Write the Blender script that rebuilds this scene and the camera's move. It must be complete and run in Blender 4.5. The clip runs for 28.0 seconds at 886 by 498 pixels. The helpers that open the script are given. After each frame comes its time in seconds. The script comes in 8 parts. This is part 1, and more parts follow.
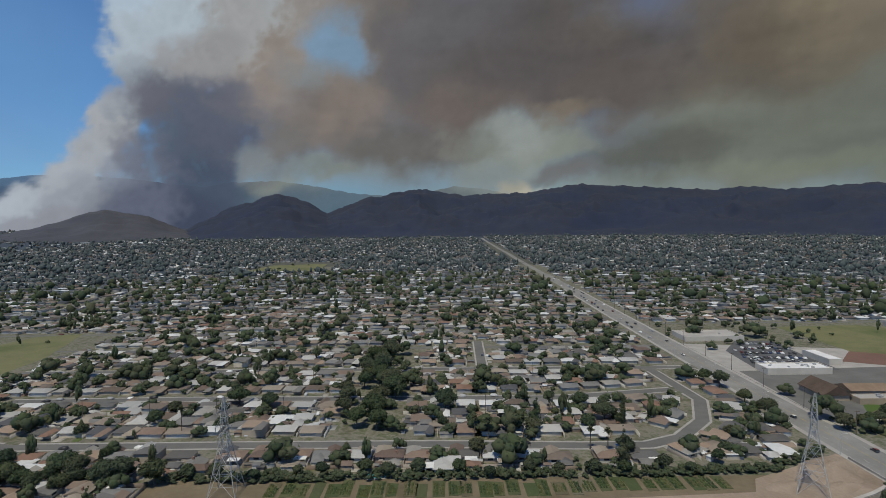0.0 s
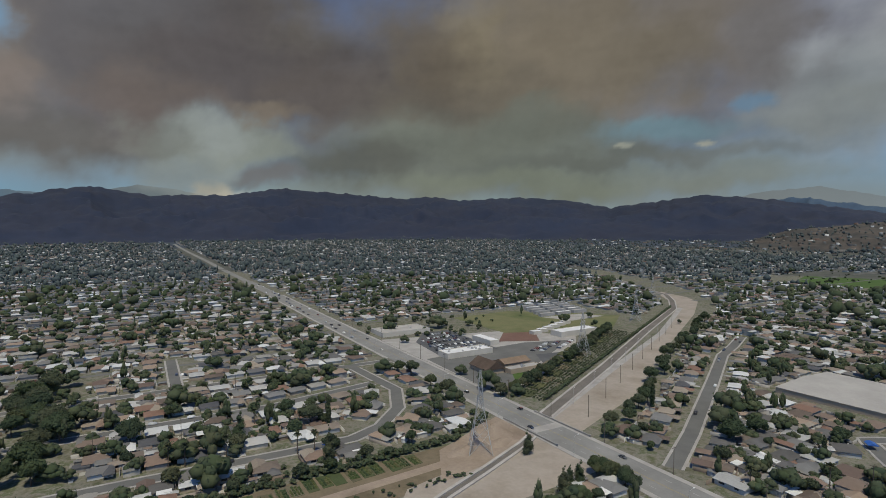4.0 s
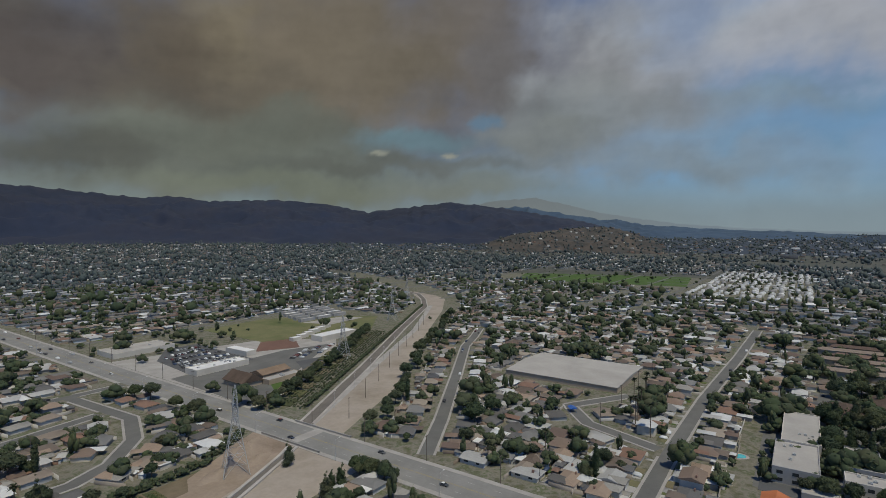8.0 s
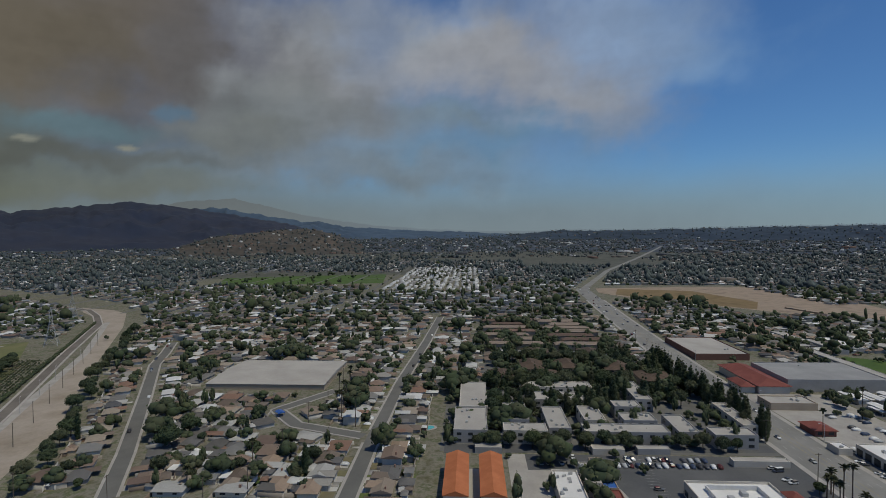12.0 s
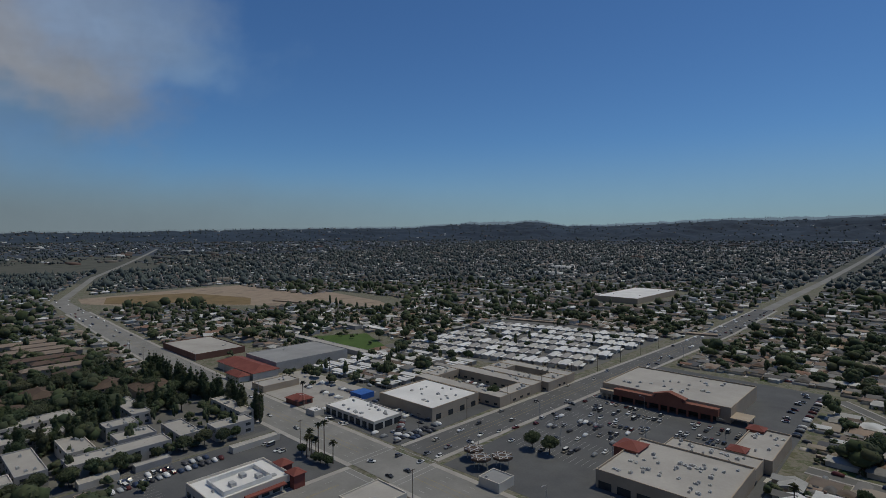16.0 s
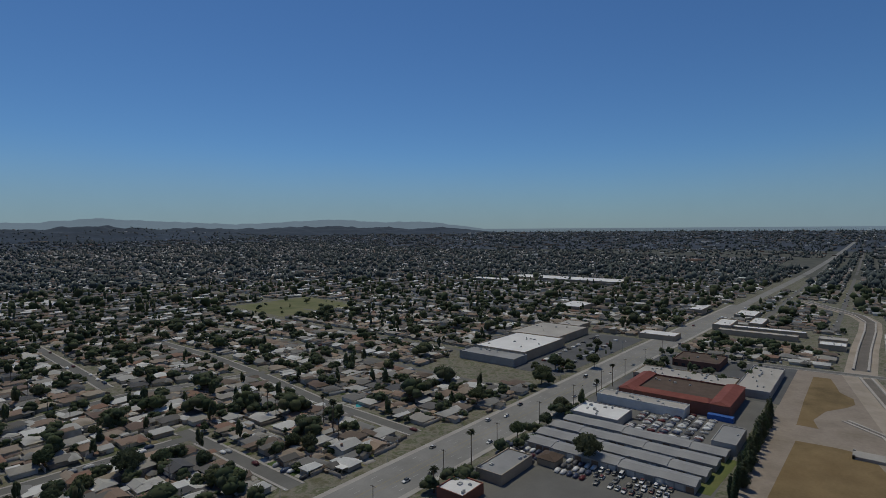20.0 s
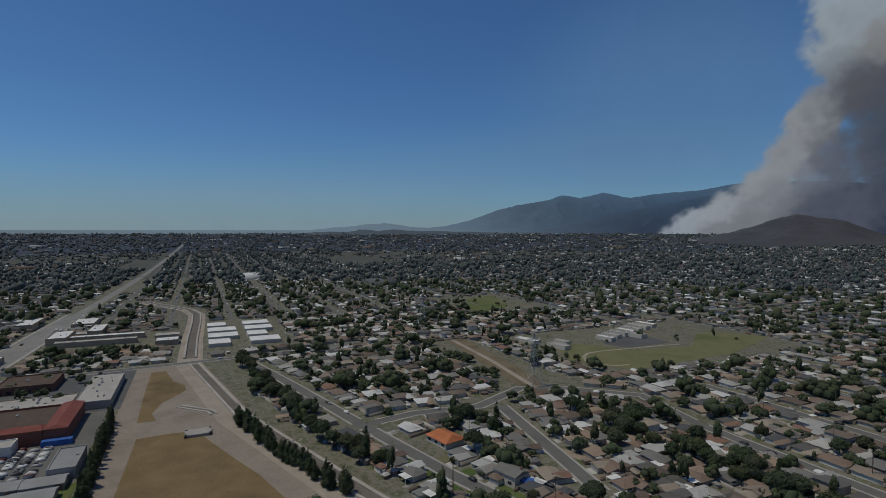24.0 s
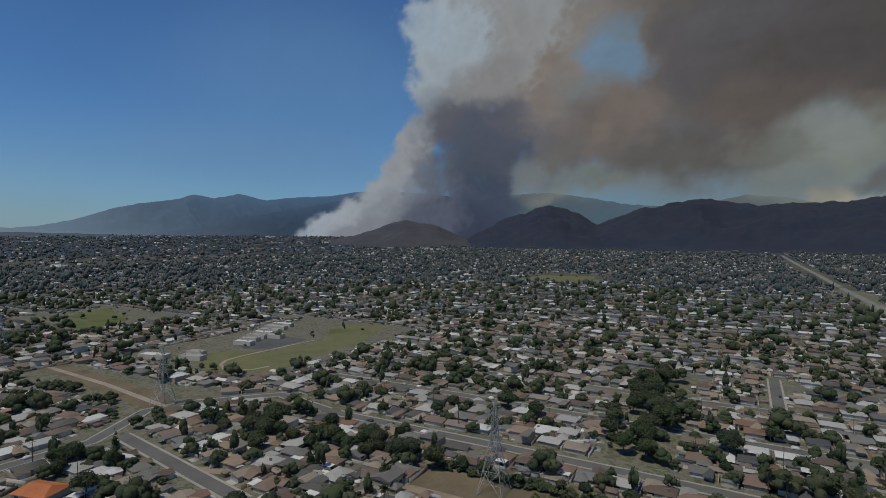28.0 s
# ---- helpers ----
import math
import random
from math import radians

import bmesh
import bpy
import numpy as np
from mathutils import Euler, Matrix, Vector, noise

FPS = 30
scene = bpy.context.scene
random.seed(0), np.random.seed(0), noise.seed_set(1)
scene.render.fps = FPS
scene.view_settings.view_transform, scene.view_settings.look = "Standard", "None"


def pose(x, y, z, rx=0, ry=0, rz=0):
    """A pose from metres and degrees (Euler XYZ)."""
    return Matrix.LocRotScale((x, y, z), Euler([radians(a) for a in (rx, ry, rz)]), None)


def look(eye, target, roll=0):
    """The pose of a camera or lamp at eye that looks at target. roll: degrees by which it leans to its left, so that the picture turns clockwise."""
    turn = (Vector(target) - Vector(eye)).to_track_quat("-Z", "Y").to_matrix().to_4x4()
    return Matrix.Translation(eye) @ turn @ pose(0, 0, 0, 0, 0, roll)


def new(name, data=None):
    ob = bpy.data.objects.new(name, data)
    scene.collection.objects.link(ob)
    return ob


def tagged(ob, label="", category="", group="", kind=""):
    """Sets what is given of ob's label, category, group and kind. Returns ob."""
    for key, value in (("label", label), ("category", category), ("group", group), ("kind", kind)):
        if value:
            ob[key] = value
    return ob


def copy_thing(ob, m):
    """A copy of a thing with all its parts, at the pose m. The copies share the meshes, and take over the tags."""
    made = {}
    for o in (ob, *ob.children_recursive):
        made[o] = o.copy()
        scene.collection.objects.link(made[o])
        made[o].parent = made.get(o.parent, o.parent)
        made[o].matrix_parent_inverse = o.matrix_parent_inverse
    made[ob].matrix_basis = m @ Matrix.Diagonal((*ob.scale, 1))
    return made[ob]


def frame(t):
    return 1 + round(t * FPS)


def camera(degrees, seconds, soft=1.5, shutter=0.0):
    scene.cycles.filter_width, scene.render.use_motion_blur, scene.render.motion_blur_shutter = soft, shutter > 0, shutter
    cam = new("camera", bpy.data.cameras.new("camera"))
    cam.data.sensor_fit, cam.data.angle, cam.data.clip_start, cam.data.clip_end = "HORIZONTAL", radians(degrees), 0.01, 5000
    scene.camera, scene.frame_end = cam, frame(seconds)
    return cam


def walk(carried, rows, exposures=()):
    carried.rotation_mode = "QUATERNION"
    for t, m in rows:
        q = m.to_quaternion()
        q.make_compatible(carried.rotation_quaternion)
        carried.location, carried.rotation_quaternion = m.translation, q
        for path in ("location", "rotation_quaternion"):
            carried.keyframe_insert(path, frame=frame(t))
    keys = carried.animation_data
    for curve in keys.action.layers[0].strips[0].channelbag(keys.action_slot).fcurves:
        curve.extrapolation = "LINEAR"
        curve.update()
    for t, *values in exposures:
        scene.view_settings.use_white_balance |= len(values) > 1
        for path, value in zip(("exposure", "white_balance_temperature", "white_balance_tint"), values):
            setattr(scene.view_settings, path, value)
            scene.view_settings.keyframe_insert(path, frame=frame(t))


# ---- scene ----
from collections import defaultdict

# camera and its turn above the suburb
cam = camera(79.1, 28.0, 0.6)
PATH = [
    (0.0, pose(0.53, 0.81, 98.49, 87.19, 0.62, 0.00)),
    (0.5, pose(0.76, 0.77, 98.51, 87.26, 0.64, -1.42)),
    (1.0, pose(0.88, 0.55, 98.53, 87.30, 0.65, -4.09)),
    (1.5, pose(0.94, 0.33, 98.53, 87.30, 0.55, -7.90)),
    (2.0, pose(0.95, 0.07, 98.51, 87.34, 0.47, -11.90)),
    (2.5, pose(1.04, -0.10, 98.61, 87.40, 0.35, -16.79)),
    (3.0, pose(0.84, -0.29, 98.81, 87.43, 0.26, -21.32)),
    (3.5, pose(0.69, -0.59, 98.96, 87.47, 0.18, -25.69)),
    (4.0, pose(0.50, -0.86, 99.00, 87.53, 0.09, -30.76)),
    (4.5, pose(0.22, -1.00, 99.03, 87.61, 0.07, -35.82)),
    (6.5, pose(0.91, -0.64, 99.35, 87.84, -0.06, -47.19)),
    (7.0, pose(0.96, -0.65, 99.43, 87.83, -0.22, -50.44)),
    (7.5, pose(0.97, -0.68, 99.50, 87.91, -0.19, -53.49)),
    (8.0, pose(0.94, -0.71, 99.57, 87.95, -0.28, -56.01)),
    (8.5, pose(0.93, -0.74, 99.62, 87.99, -0.34, -59.16)),
    (9.0, pose(0.95, -0.75, 99.70, 88.02, -0.36, -62.92)),
    (9.5, pose(0.93, -0.75, 99.76, 88.05, -0.35, -66.48)),
    (10.0, pose(0.94, -0.75, 99.79, 88.11, -0.46, -70.93)),
    (10.5, pose(0.95, -0.72, 99.77, 88.14, -0.35, -74.83)),
    (11.0, pose(0.86, -0.74, 99.70, 88.20, -0.29, -78.39)),
    (11.5, pose(0.76, -0.73, 99.50, 88.20, -0.02, -82.52)),
    (13.5, pose(-0.09, -1.02, 98.17, 88.20, 0.50, -102.21)),
    (14.0, pose(-0.05, -1.00, 98.18, 88.32, 0.30, -108.16)),
    (14.5, pose(-0.14, -1.02, 98.24, 88.28, 0.35, -114.39)),
    (15.0, pose(-0.31, -1.03, 98.31, 88.21, 0.19, -121.31)),
    (15.5, pose(-0.32, -1.05, 98.34, 88.22, 0.28, -128.61)),
    (16.0, pose(-0.50, -1.02, 98.33, 88.18, 0.22, -137.18)),
    (16.5, pose(-0.64, -0.90, 98.32, 88.17, 0.17, -148.51)),
    (17.0, pose(-0.72, -0.77, 98.24, 88.19, 0.10, -160.14)),
    (17.5, pose(-0.78, -0.61, 98.19, 88.20, -0.18, -172.30)),
    (18.0, pose(-0.79, -0.54, 98.16, 87.99, 0.49, -185.68)),
    (18.5, pose(-0.70, -0.40, 98.21, 87.96, 0.35, -200.14)),
    (19.0, pose(-0.81, -0.33, 98.30, 88.05, 0.65, -214.34)),
    (19.5, pose(-0.92, -0.23, 98.39, 87.95, 0.40, -224.91)),
    (20.0, pose(-0.89, -0.12, 98.57, 87.92, 0.39, -231.17)),
    (20.5, pose(-0.85, 0.01, 98.69, 87.90, 0.30, -237.87)),
    (22.5, pose(-0.83, 1.28, 100.04, 87.80, 0.11, -266.72)),
    (23.0, pose(-0.72, 1.47, 100.06, 87.84, 0.00, -274.33)),
    (23.5, pose(-0.69, 1.62, 100.13, 87.93, -0.00, -283.52)),
    (24.0, pose(-0.68, 1.61, 100.25, 88.03, -0.05, -294.47)),
    (24.5, pose(-0.62, 1.56, 100.35, 88.14, -0.09, -306.32)),
    (25.0, pose(-0.65, 1.54, 100.39, 88.20, -0.29, -316.51)),
    (25.5, pose(-0.73, 1.48, 100.40, 88.30, -0.22, -323.73)),
    (26.0, pose(-0.81, 1.55, 100.40, 88.38, -0.28, -327.85)),
    (26.5, pose(-0.78, 1.62, 100.49, 88.41, -0.20, -329.52)),
    (27.0, pose(-0.79, 1.60, 100.46, 88.44, -0.22, -330.45)),
    (27.5, pose(-0.81, 1.49, 100.36, 88.44, -0.28, -331.18)),
    (28.0, pose(-0.79, 1.43, 100.29, 88.41, -0.36, -331.85)),
]

walk(cam, PATH, [(0, 0.2), (4, 0.22), (8, 0.05), (11, -0.13), (14, -0.35), (18, -0.45), (22, -0.5), (24, -0.5), (26, -0.3), (28, -0.25)])

# daylight: high sun in the south-south-west, clear sky
SUN_AZ, SUN_EL = 205.0, 66.0
world = bpy.data.worlds.new("sky")
scene.world = world
world.use_nodes = True
wn = world.node_tree.nodes
sky = wn.new("ShaderNodeTexSky")
sky.sky_type = "NISHITA"
sky.sun_disc = False
sky.sun_elevation, sky.sun_rotation = radians(SUN_EL), radians(SUN_AZ)
sky.altitude, sky.air_density, sky.dust_density, sky.ozone_density = 200, 1.0, 0.1, 5.0
wn["Background"].inputs["Strength"].default_value = 0.075
tint = wn.new("ShaderNodeMix")
tint.data_type, tint.blend_type = "RGBA", "MULTIPLY"
tint.inputs[0].default_value, tint.inputs[7].default_value = 1.0, (0.61, 0.91, 1.19, 1)
world.node_tree.links.new(sky.outputs["Color"], tint.inputs[6])
world.node_tree.links.new(tint.outputs[2], wn["Background"].inputs["Color"])
sun = new("sun", bpy.data.lights.new("sun", "SUN"))
sun.data.energy, sun.data.angle, sun.data.color = 2.6, radians(0.6), (1.0, 0.93, 0.72)
sa, se = radians(SUN_AZ), radians(SUN_EL)
sun.matrix_world = look((400 * math.sin(sa) * math.cos(se), 400 * math.cos(sa) * math.cos(se), 400 * math.sin(se)), (0, 0, 0))

rng = np.random.default_rng(7)


# ---------------------------------------------------------------- materials
def shader(name, rough=0.8, metal=0.0):
    m = bpy.data.materials.new(name)
    m.use_nodes = True
    nt = m.node_tree
    b = nt.nodes["Principled BSDF"]
    b.inputs["Roughness"].default_value = rough
    b.inputs["Metallic"].default_value = metal
    b.inputs["Specular IOR Level"].default_value = 0.3
    return m, nt, b


def node(nt, kind, **inputs):
    n = nt.nodes.new("ShaderNode" + kind)
    for k, v in inputs.items():
        n.inputs[k.replace("_", " ")].default_value = v
    return n


def ramp(nt, colours, constant=False):
    r = nt.nodes.new("ShaderNodeValToRGB")
    r.color_ramp.interpolation = "CONSTANT" if constant else "LINEAR"
    el = r.color_ramp.elements
    while len(el) < len(colours):
        el.new(0.5)
    for i, c in enumerate(colours):
        el[i].position = i / len(colours) if constant else i / max(1, len(colours) - 1)
        el[i].color = (*c, 1)
    return r


def noise_tex(nt, scale, detail=4.0, rough=0.6, coord="Object"):
    tc = nt.nodes.new("ShaderNodeTexCoord")
    n = node(nt, "TexNoise", Scale=scale, Detail=detail, Roughness=rough)
    nt.links.new(tc.outputs[coord], n.inputs["Vector"])
    return n


def mix(nt, fac, a, b, blend="MIX"):
    m = nt.nodes.new("ShaderNodeMix")
    m.data_type, m.blend_type = "RGBA", blend
    for sock, v in ((m.inputs[0], fac), (m.inputs[6], a), (m.inputs[7], b)):
        if hasattr(v, "is_output"):
            nt.links.new(v, sock)
        elif isinstance(v, (int, float)):
            sock.default_value = v
        else:
            sock.default_value = (*v, 1)
    return m.outputs[2]


def surface(name, colours, by="noise", scale=0.2, fine=2.0, amount=0.25, rough=0.85, metal=0.0, bump=0.0, coord="Object", constant=True):
    """A procedural surface. by: 'object' or 'island' picks one colour a piece; 'noise' blends the colours over the surface.
    A fine grain and a broad stain are laid over either."""
    m, nt, b = shader(name, rough, metal)
    if by == "noise":
        base = noise_tex(nt, scale, 5.0, 0.62, coord)
        fac = nt.nodes.new("ShaderNodeMapRange")
        fac.inputs[1].default_value, fac.inputs[2].default_value = 0.3, 0.7
        nt.links.new(base.outputs["Fac"], fac.inputs[0])
        r = ramp(nt, colours)
        nt.links.new(fac.outputs[0], r.inputs[0])
    else:
        info = nt.nodes.new("ShaderNodeObjectInfo" if by == "object" else "ShaderNodeNewGeometry")
        r = ramp(nt, colours, constant)
        nt.links.new(info.outputs["Random" if by == "object" else "Random Per Island"], r.inputs[0])
    g1 = noise_tex(nt, fine, 3.0, 0.7, coord)
    g2 = noise_tex(nt, fine * 0.12, 2.0, 0.5, coord)
    dark = ramp(nt, [(1 - amount,) * 3, (1 + amount * 0.6,) * 3])
    nt.links.new(g1.outputs["Fac"], dark.inputs[0])
    stain = ramp(nt, [(1 - amount * 0.8,) * 3, (1 + amount * 0.5,) * 3])
    nt.links.new(g2.outputs["Fac"], stain.inputs[0])
    c = mix(nt, 1.0, mix(nt, 1.0, r.outputs[0], dark.outputs[0], "MULTIPLY"), stain.outputs[0], "MULTIPLY")
    nt.links.new(c, b.inputs["Base Color"])
    if bump:
        bp = node(nt, "Bump", Strength=bump, Distance=0.05)
        nt.links.new(g1.outputs["Fac"], bp.inputs["Height"])
        nt.links.new(bp.outputs[0], b.inputs["Normal"])
    return m


ROOFS = [(0.185, 0.178, 0.168), (0.22, 0.135, 0.100), (0.30, 0.225, 0.170), (0.135, 0.104, 0.084), (0.36, 0.355, 0.34), (0.205, 0.152, 0.120), (0.090, 0.090, 0.096), (0.25, 0.205, 0.165), (0.50, 0.50, 0.49),
         (0.195, 0.192, 0.186), (0.145, 0.104, 0.086), (0.44, 0.43, 0.41), (0.112, 0.106, 0.100), (0.30, 0.255, 0.205), (0.165, 0.158, 0.150), (0.58, 0.58, 0.57), (0.225, 0.162, 0.126),
         (0.285, 0.27, 0.245), (0.130, 0.126, 0.124), (0.40, 0.395, 0.38), (0.170, 0.136, 0.112)]
WALLS = [(0.52, 0.48, 0.42), (0.60, 0.59, 0.56), (0.42, 0.36, 0.29), (0.48, 0.47, 0.45), (0.55, 0.50, 0.44), (0.36, 0.33, 0.30), (0.62, 0.56, 0.46)]
LEAVES = [(0.078, 0.110, 0.060), (0.104, 0.134, 0.064), (0.088, 0.122, 0.070), (0.134, 0.152, 0.078), (0.074, 0.106, 0.064), (0.122, 0.130, 0.074), (0.096, 0.126, 0.076), (0.150, 0.156, 0.092)]
# leaf colours blued and greyed to stand in for distance haze
LEAVES_HAZED = [(0.060, 0.080, 0.082), (0.070, 0.090, 0.090), (0.082, 0.100, 0.094), (0.058, 0.078, 0.084)]
M_ROOF = surface("shingle_roof", ROOFS, "object", fine=1.2, amount=0.22, rough=0.9, bump=0.4)
M_ROOF_FAR = surface("roof_far", ROOFS, "island", fine=0.5, amount=0.2, rough=0.9)
M_WALL = surface("stucco", WALLS, "object", fine=1.5, amount=0.12, rough=0.9)
M_WALL_FAR = surface("stucco_far", WALLS, "island", fine=0.5, amount=0.12, rough=0.9)
M_LEAF = surface("leaves", LEAVES, "object", fine=0.9, amount=0.45, rough=0.95, constant=False)
M_LEAF_FAR = surface("leaves_far", LEAVES, "island", fine=0.4, amount=0.45, rough=0.95, constant=False)


def leafy(m, share=0.35):
    """Lets part of the light through the leaves."""
    nt = m.node_tree
    b, out = nt.nodes["Principled BSDF"], nt.nodes["Material Output"]
    thin, ms = node(nt, "BsdfTranslucent"), nt.nodes.new("ShaderNodeMixShader")
    nt.links.new(b.inputs["Base Color"].links[0].from_socket, thin.inputs["Color"])
    ms.inputs[0].default_value = share
    nt.links.new(b.outputs[0], ms.inputs[1])
    nt.links.new(thin.outputs[0], ms.inputs[2])
    nt.links.new(ms.outputs[0], out.inputs["Surface"])


leafy(M_LEAF)
leafy(M_LEAF_FAR)
M_BARK = surface("bark", [(0.10, 0.075, 0.055), (0.16, 0.125, 0.10)], "noise", 1.0, 4.0, 0.3)
M_YARD = surface("yard_ground", [(0.082, 0.100, 0.044), (0.130, 0.124, 0.078), (0.205, 0.19, 0.155), (0.098, 0.112, 0.054), (0.27, 0.25, 0.215)], "noise", 0.14, 0.6, 0.35, 0.95)
# ground tones farther out, the plain blued to stand in for haze
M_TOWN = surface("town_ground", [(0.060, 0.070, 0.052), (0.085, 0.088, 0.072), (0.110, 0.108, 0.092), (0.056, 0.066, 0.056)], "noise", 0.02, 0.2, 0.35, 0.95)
M_PLAIN_HAZED = surface("hazed_plain", [(0.040, 0.054, 0.078), (0.052, 0.066, 0.090), (0.046, 0.060, 0.084), (0.066, 0.078, 0.098)], "noise", 0.006, 0.05, 0.3, 0.95)
M_ASPHALT = surface("asphalt", [(0.118, 0.116, 0.110), (0.162, 0.158, 0.148)], "noise", 0.05, 1.5, 0.15, 0.9)
M_AVENUE = surface("worn_avenue_asphalt", [(0.185, 0.18, 0.17), (0.265, 0.258, 0.244)], "noise", 0.04, 0.8, 0.15, 0.9)
M_AVE_S = surface("dark_avenue_asphalt", [(0.095, 0.095, 0.096), (0.14, 0.138, 0.136)], "noise", 0.04, 0.8, 0.15, 0.9)
M_BROWN = surface("brown_soil", [(0.14, 0.108, 0.068), (0.19, 0.15, 0.098), (0.11, 0.09, 0.055)], "noise", 0.035, 0.6, 0.25, 0.95)
M_LOT = surface("parking_asphalt", [(0.085, 0.087, 0.092), (0.125, 0.126, 0.128)], "noise", 0.04, 1.0, 0.2, 0.9)
M_CONCRETE = surface("concrete", [(0.30, 0.28, 0.26), (0.40, 0.38, 0.35)], "noise", 0.1, 1.5, 0.15, 0.9)
M_SAND = surface("wash_sand", [(0.29, 0.245, 0.20), (0.36, 0.31, 0.26), (0.25, 0.21, 0.165)], "noise", 0.03, 0.5, 0.2, 0.95)
M_BASIN = surface("basin_dirt", [(0.235, 0.195, 0.158), (0.29, 0.245, 0.205), (0.20, 0.165, 0.13)], "noise", 0.03, 0.5, 0.25, 0.95)
M_DIRT = surface("bare_dirt", [(0.26, 0.20, 0.145), (0.33, 0.26, 0.20), (0.20, 0.15, 0.11)], "noise", 0.035, 0.6, 0.25, 0.95)
M_DRY = surface("dry_grass", [(0.172, 0.118, 0.056), (0.212, 0.150, 0.075), (0.136, 0.098, 0.045)], "noise", 0.03, 0.7, 0.25, 0.95)
M_GRASS = surface("grass", [(0.085, 0.115, 0.032), (0.12, 0.14, 0.045), (0.17, 0.155, 0.07)], "noise", 0.03, 0.8, 0.25, 0.95)
M_LAWN = surface("green_lawn", [(0.055, 0.10, 0.022), (0.08, 0.13, 0.03)], "noise", 0.05, 0.8, 0.25, 0.95)
M_FIELD = surface("field_grass", [(0.115, 0.135, 0.052), (0.17, 0.165, 0.08), (0.09, 0.115, 0.04)], "noise", 0.015, 0.6, 0.25, 0.95)


# ---------------------------------------------------------------- geometry helpers
def gz(x, y):
    """Height of the plain: flat round the middle, rising gently far out."""
    r = np.hypot(x, y)
    return 98.0 * np.clip((r - 1250.0) / 3550.0, 0, None) ** 1.6


def mesh_from(name, verts, tris, mats, smooth=False):
    me = bpy.data.meshes.new(name)
    verts = np.asarray(verts, np.float32)
    tris = np.asarray(tris, np.int32)
    me.vertices.add(len(verts))
    me.vertices.foreach_set("co", verts.ravel())
    me.loops.add(tris.size)
    me.loops.foreach_set("vertex_index", tris.ravel())
    me.polygons.add(len(tris))
    me.polygons.foreach_set("loop_start", np.arange(0, tris.size, tris.shape[1], dtype=np.int32))
    me.update(calc_edges=True)
    me.validate()
    if smooth:
        me.polygons.foreach_set("use_smooth", np.ones(len(tris), bool))
    for m in mats if isinstance(mats, (list, tuple)) else [mats]:
        me.materials.append(m)
    return me


def part(name, bm, material, parent=None, label=""):
    """Links a bmesh as one mesh object, under a thing or a part."""
    me = bpy.data.meshes.new(name)
    bm.to_mesh(me)
    bm.free()
    me.materials.append(material)
    ob = new(name, me)
    if parent is not None:
        ob.parent = parent
    if label:
        ob["label"] = label
    return ob


def box(bm, x0, y0, z0, x1, y1, z1):
    v = [bm.verts.new(p) for p in ((x0, y0, z0), (x1, y0, z0), (x1, y1, z0), (x0, y1, z0), (x0, y0, z1), (x1, y0, z1), (x1, y1, z1), (x0, y1, z1))]
    for f in ((3, 2, 1, 0), (4, 5, 6, 7), (0, 1, 5, 4), (1, 2, 6, 5), (2, 3, 7, 6), (3, 0, 4, 7)):
        bm.faces.new([v[i] for i in f])
    return v


def prism(bm, pts, z0, z1):
    """An upright prism over a polygon."""
    lo = [bm.verts.new((x, y, z0)) for x, y in pts]
    hi = [bm.verts.new((x, y, z1)) for x, y in pts]
    n = len(pts)
    bm.faces.new(hi)
    bm.faces.new(lo[::-1])
    for i in range(n):
        bm.faces.new((lo[i], lo[(i + 1) % n], hi[(i + 1) % n], hi[i]))
    bmesh.ops.recalc_face_normals(bm, faces=bm.faces)


def tube(bm, a, b, r0, r1, n=6):
    a, b = Vector(a), Vector(b)
    d = (b - a).normalized()
    u = d.orthogonal().normalized()
    w = d.cross(u)
    ra = [bm.verts.new(a + (u * math.cos(t) + w * math.sin(t)) * r0) for t in [2 * math.pi * i / n for i in range(n)]]
    rb = [bm.verts.new(b + (u * math.cos(t) + w * math.sin(t)) * r1) for t in [2 * math.pi * i / n for i in range(n)]]
    for i in range(n):
        bm.faces.new((ra[i], ra[(i + 1) % n], rb[(i + 1) % n], rb[i]))
    bm.faces.new(rb)
    bm.faces.new(ra[::-1])


def resample(pts, step):
    out = []
    for (x0, y0), (x1, y1) in zip(pts, pts[1:]):
        n = max(1, int(math.hypot(x1 - x0, y1 - y0) / step))
        out += [(x0 + (x1 - x0) * i / n, y0 + (y1 - y0) * i / n) for i in range(n)]
    return out + [tuple(pts[-1])]


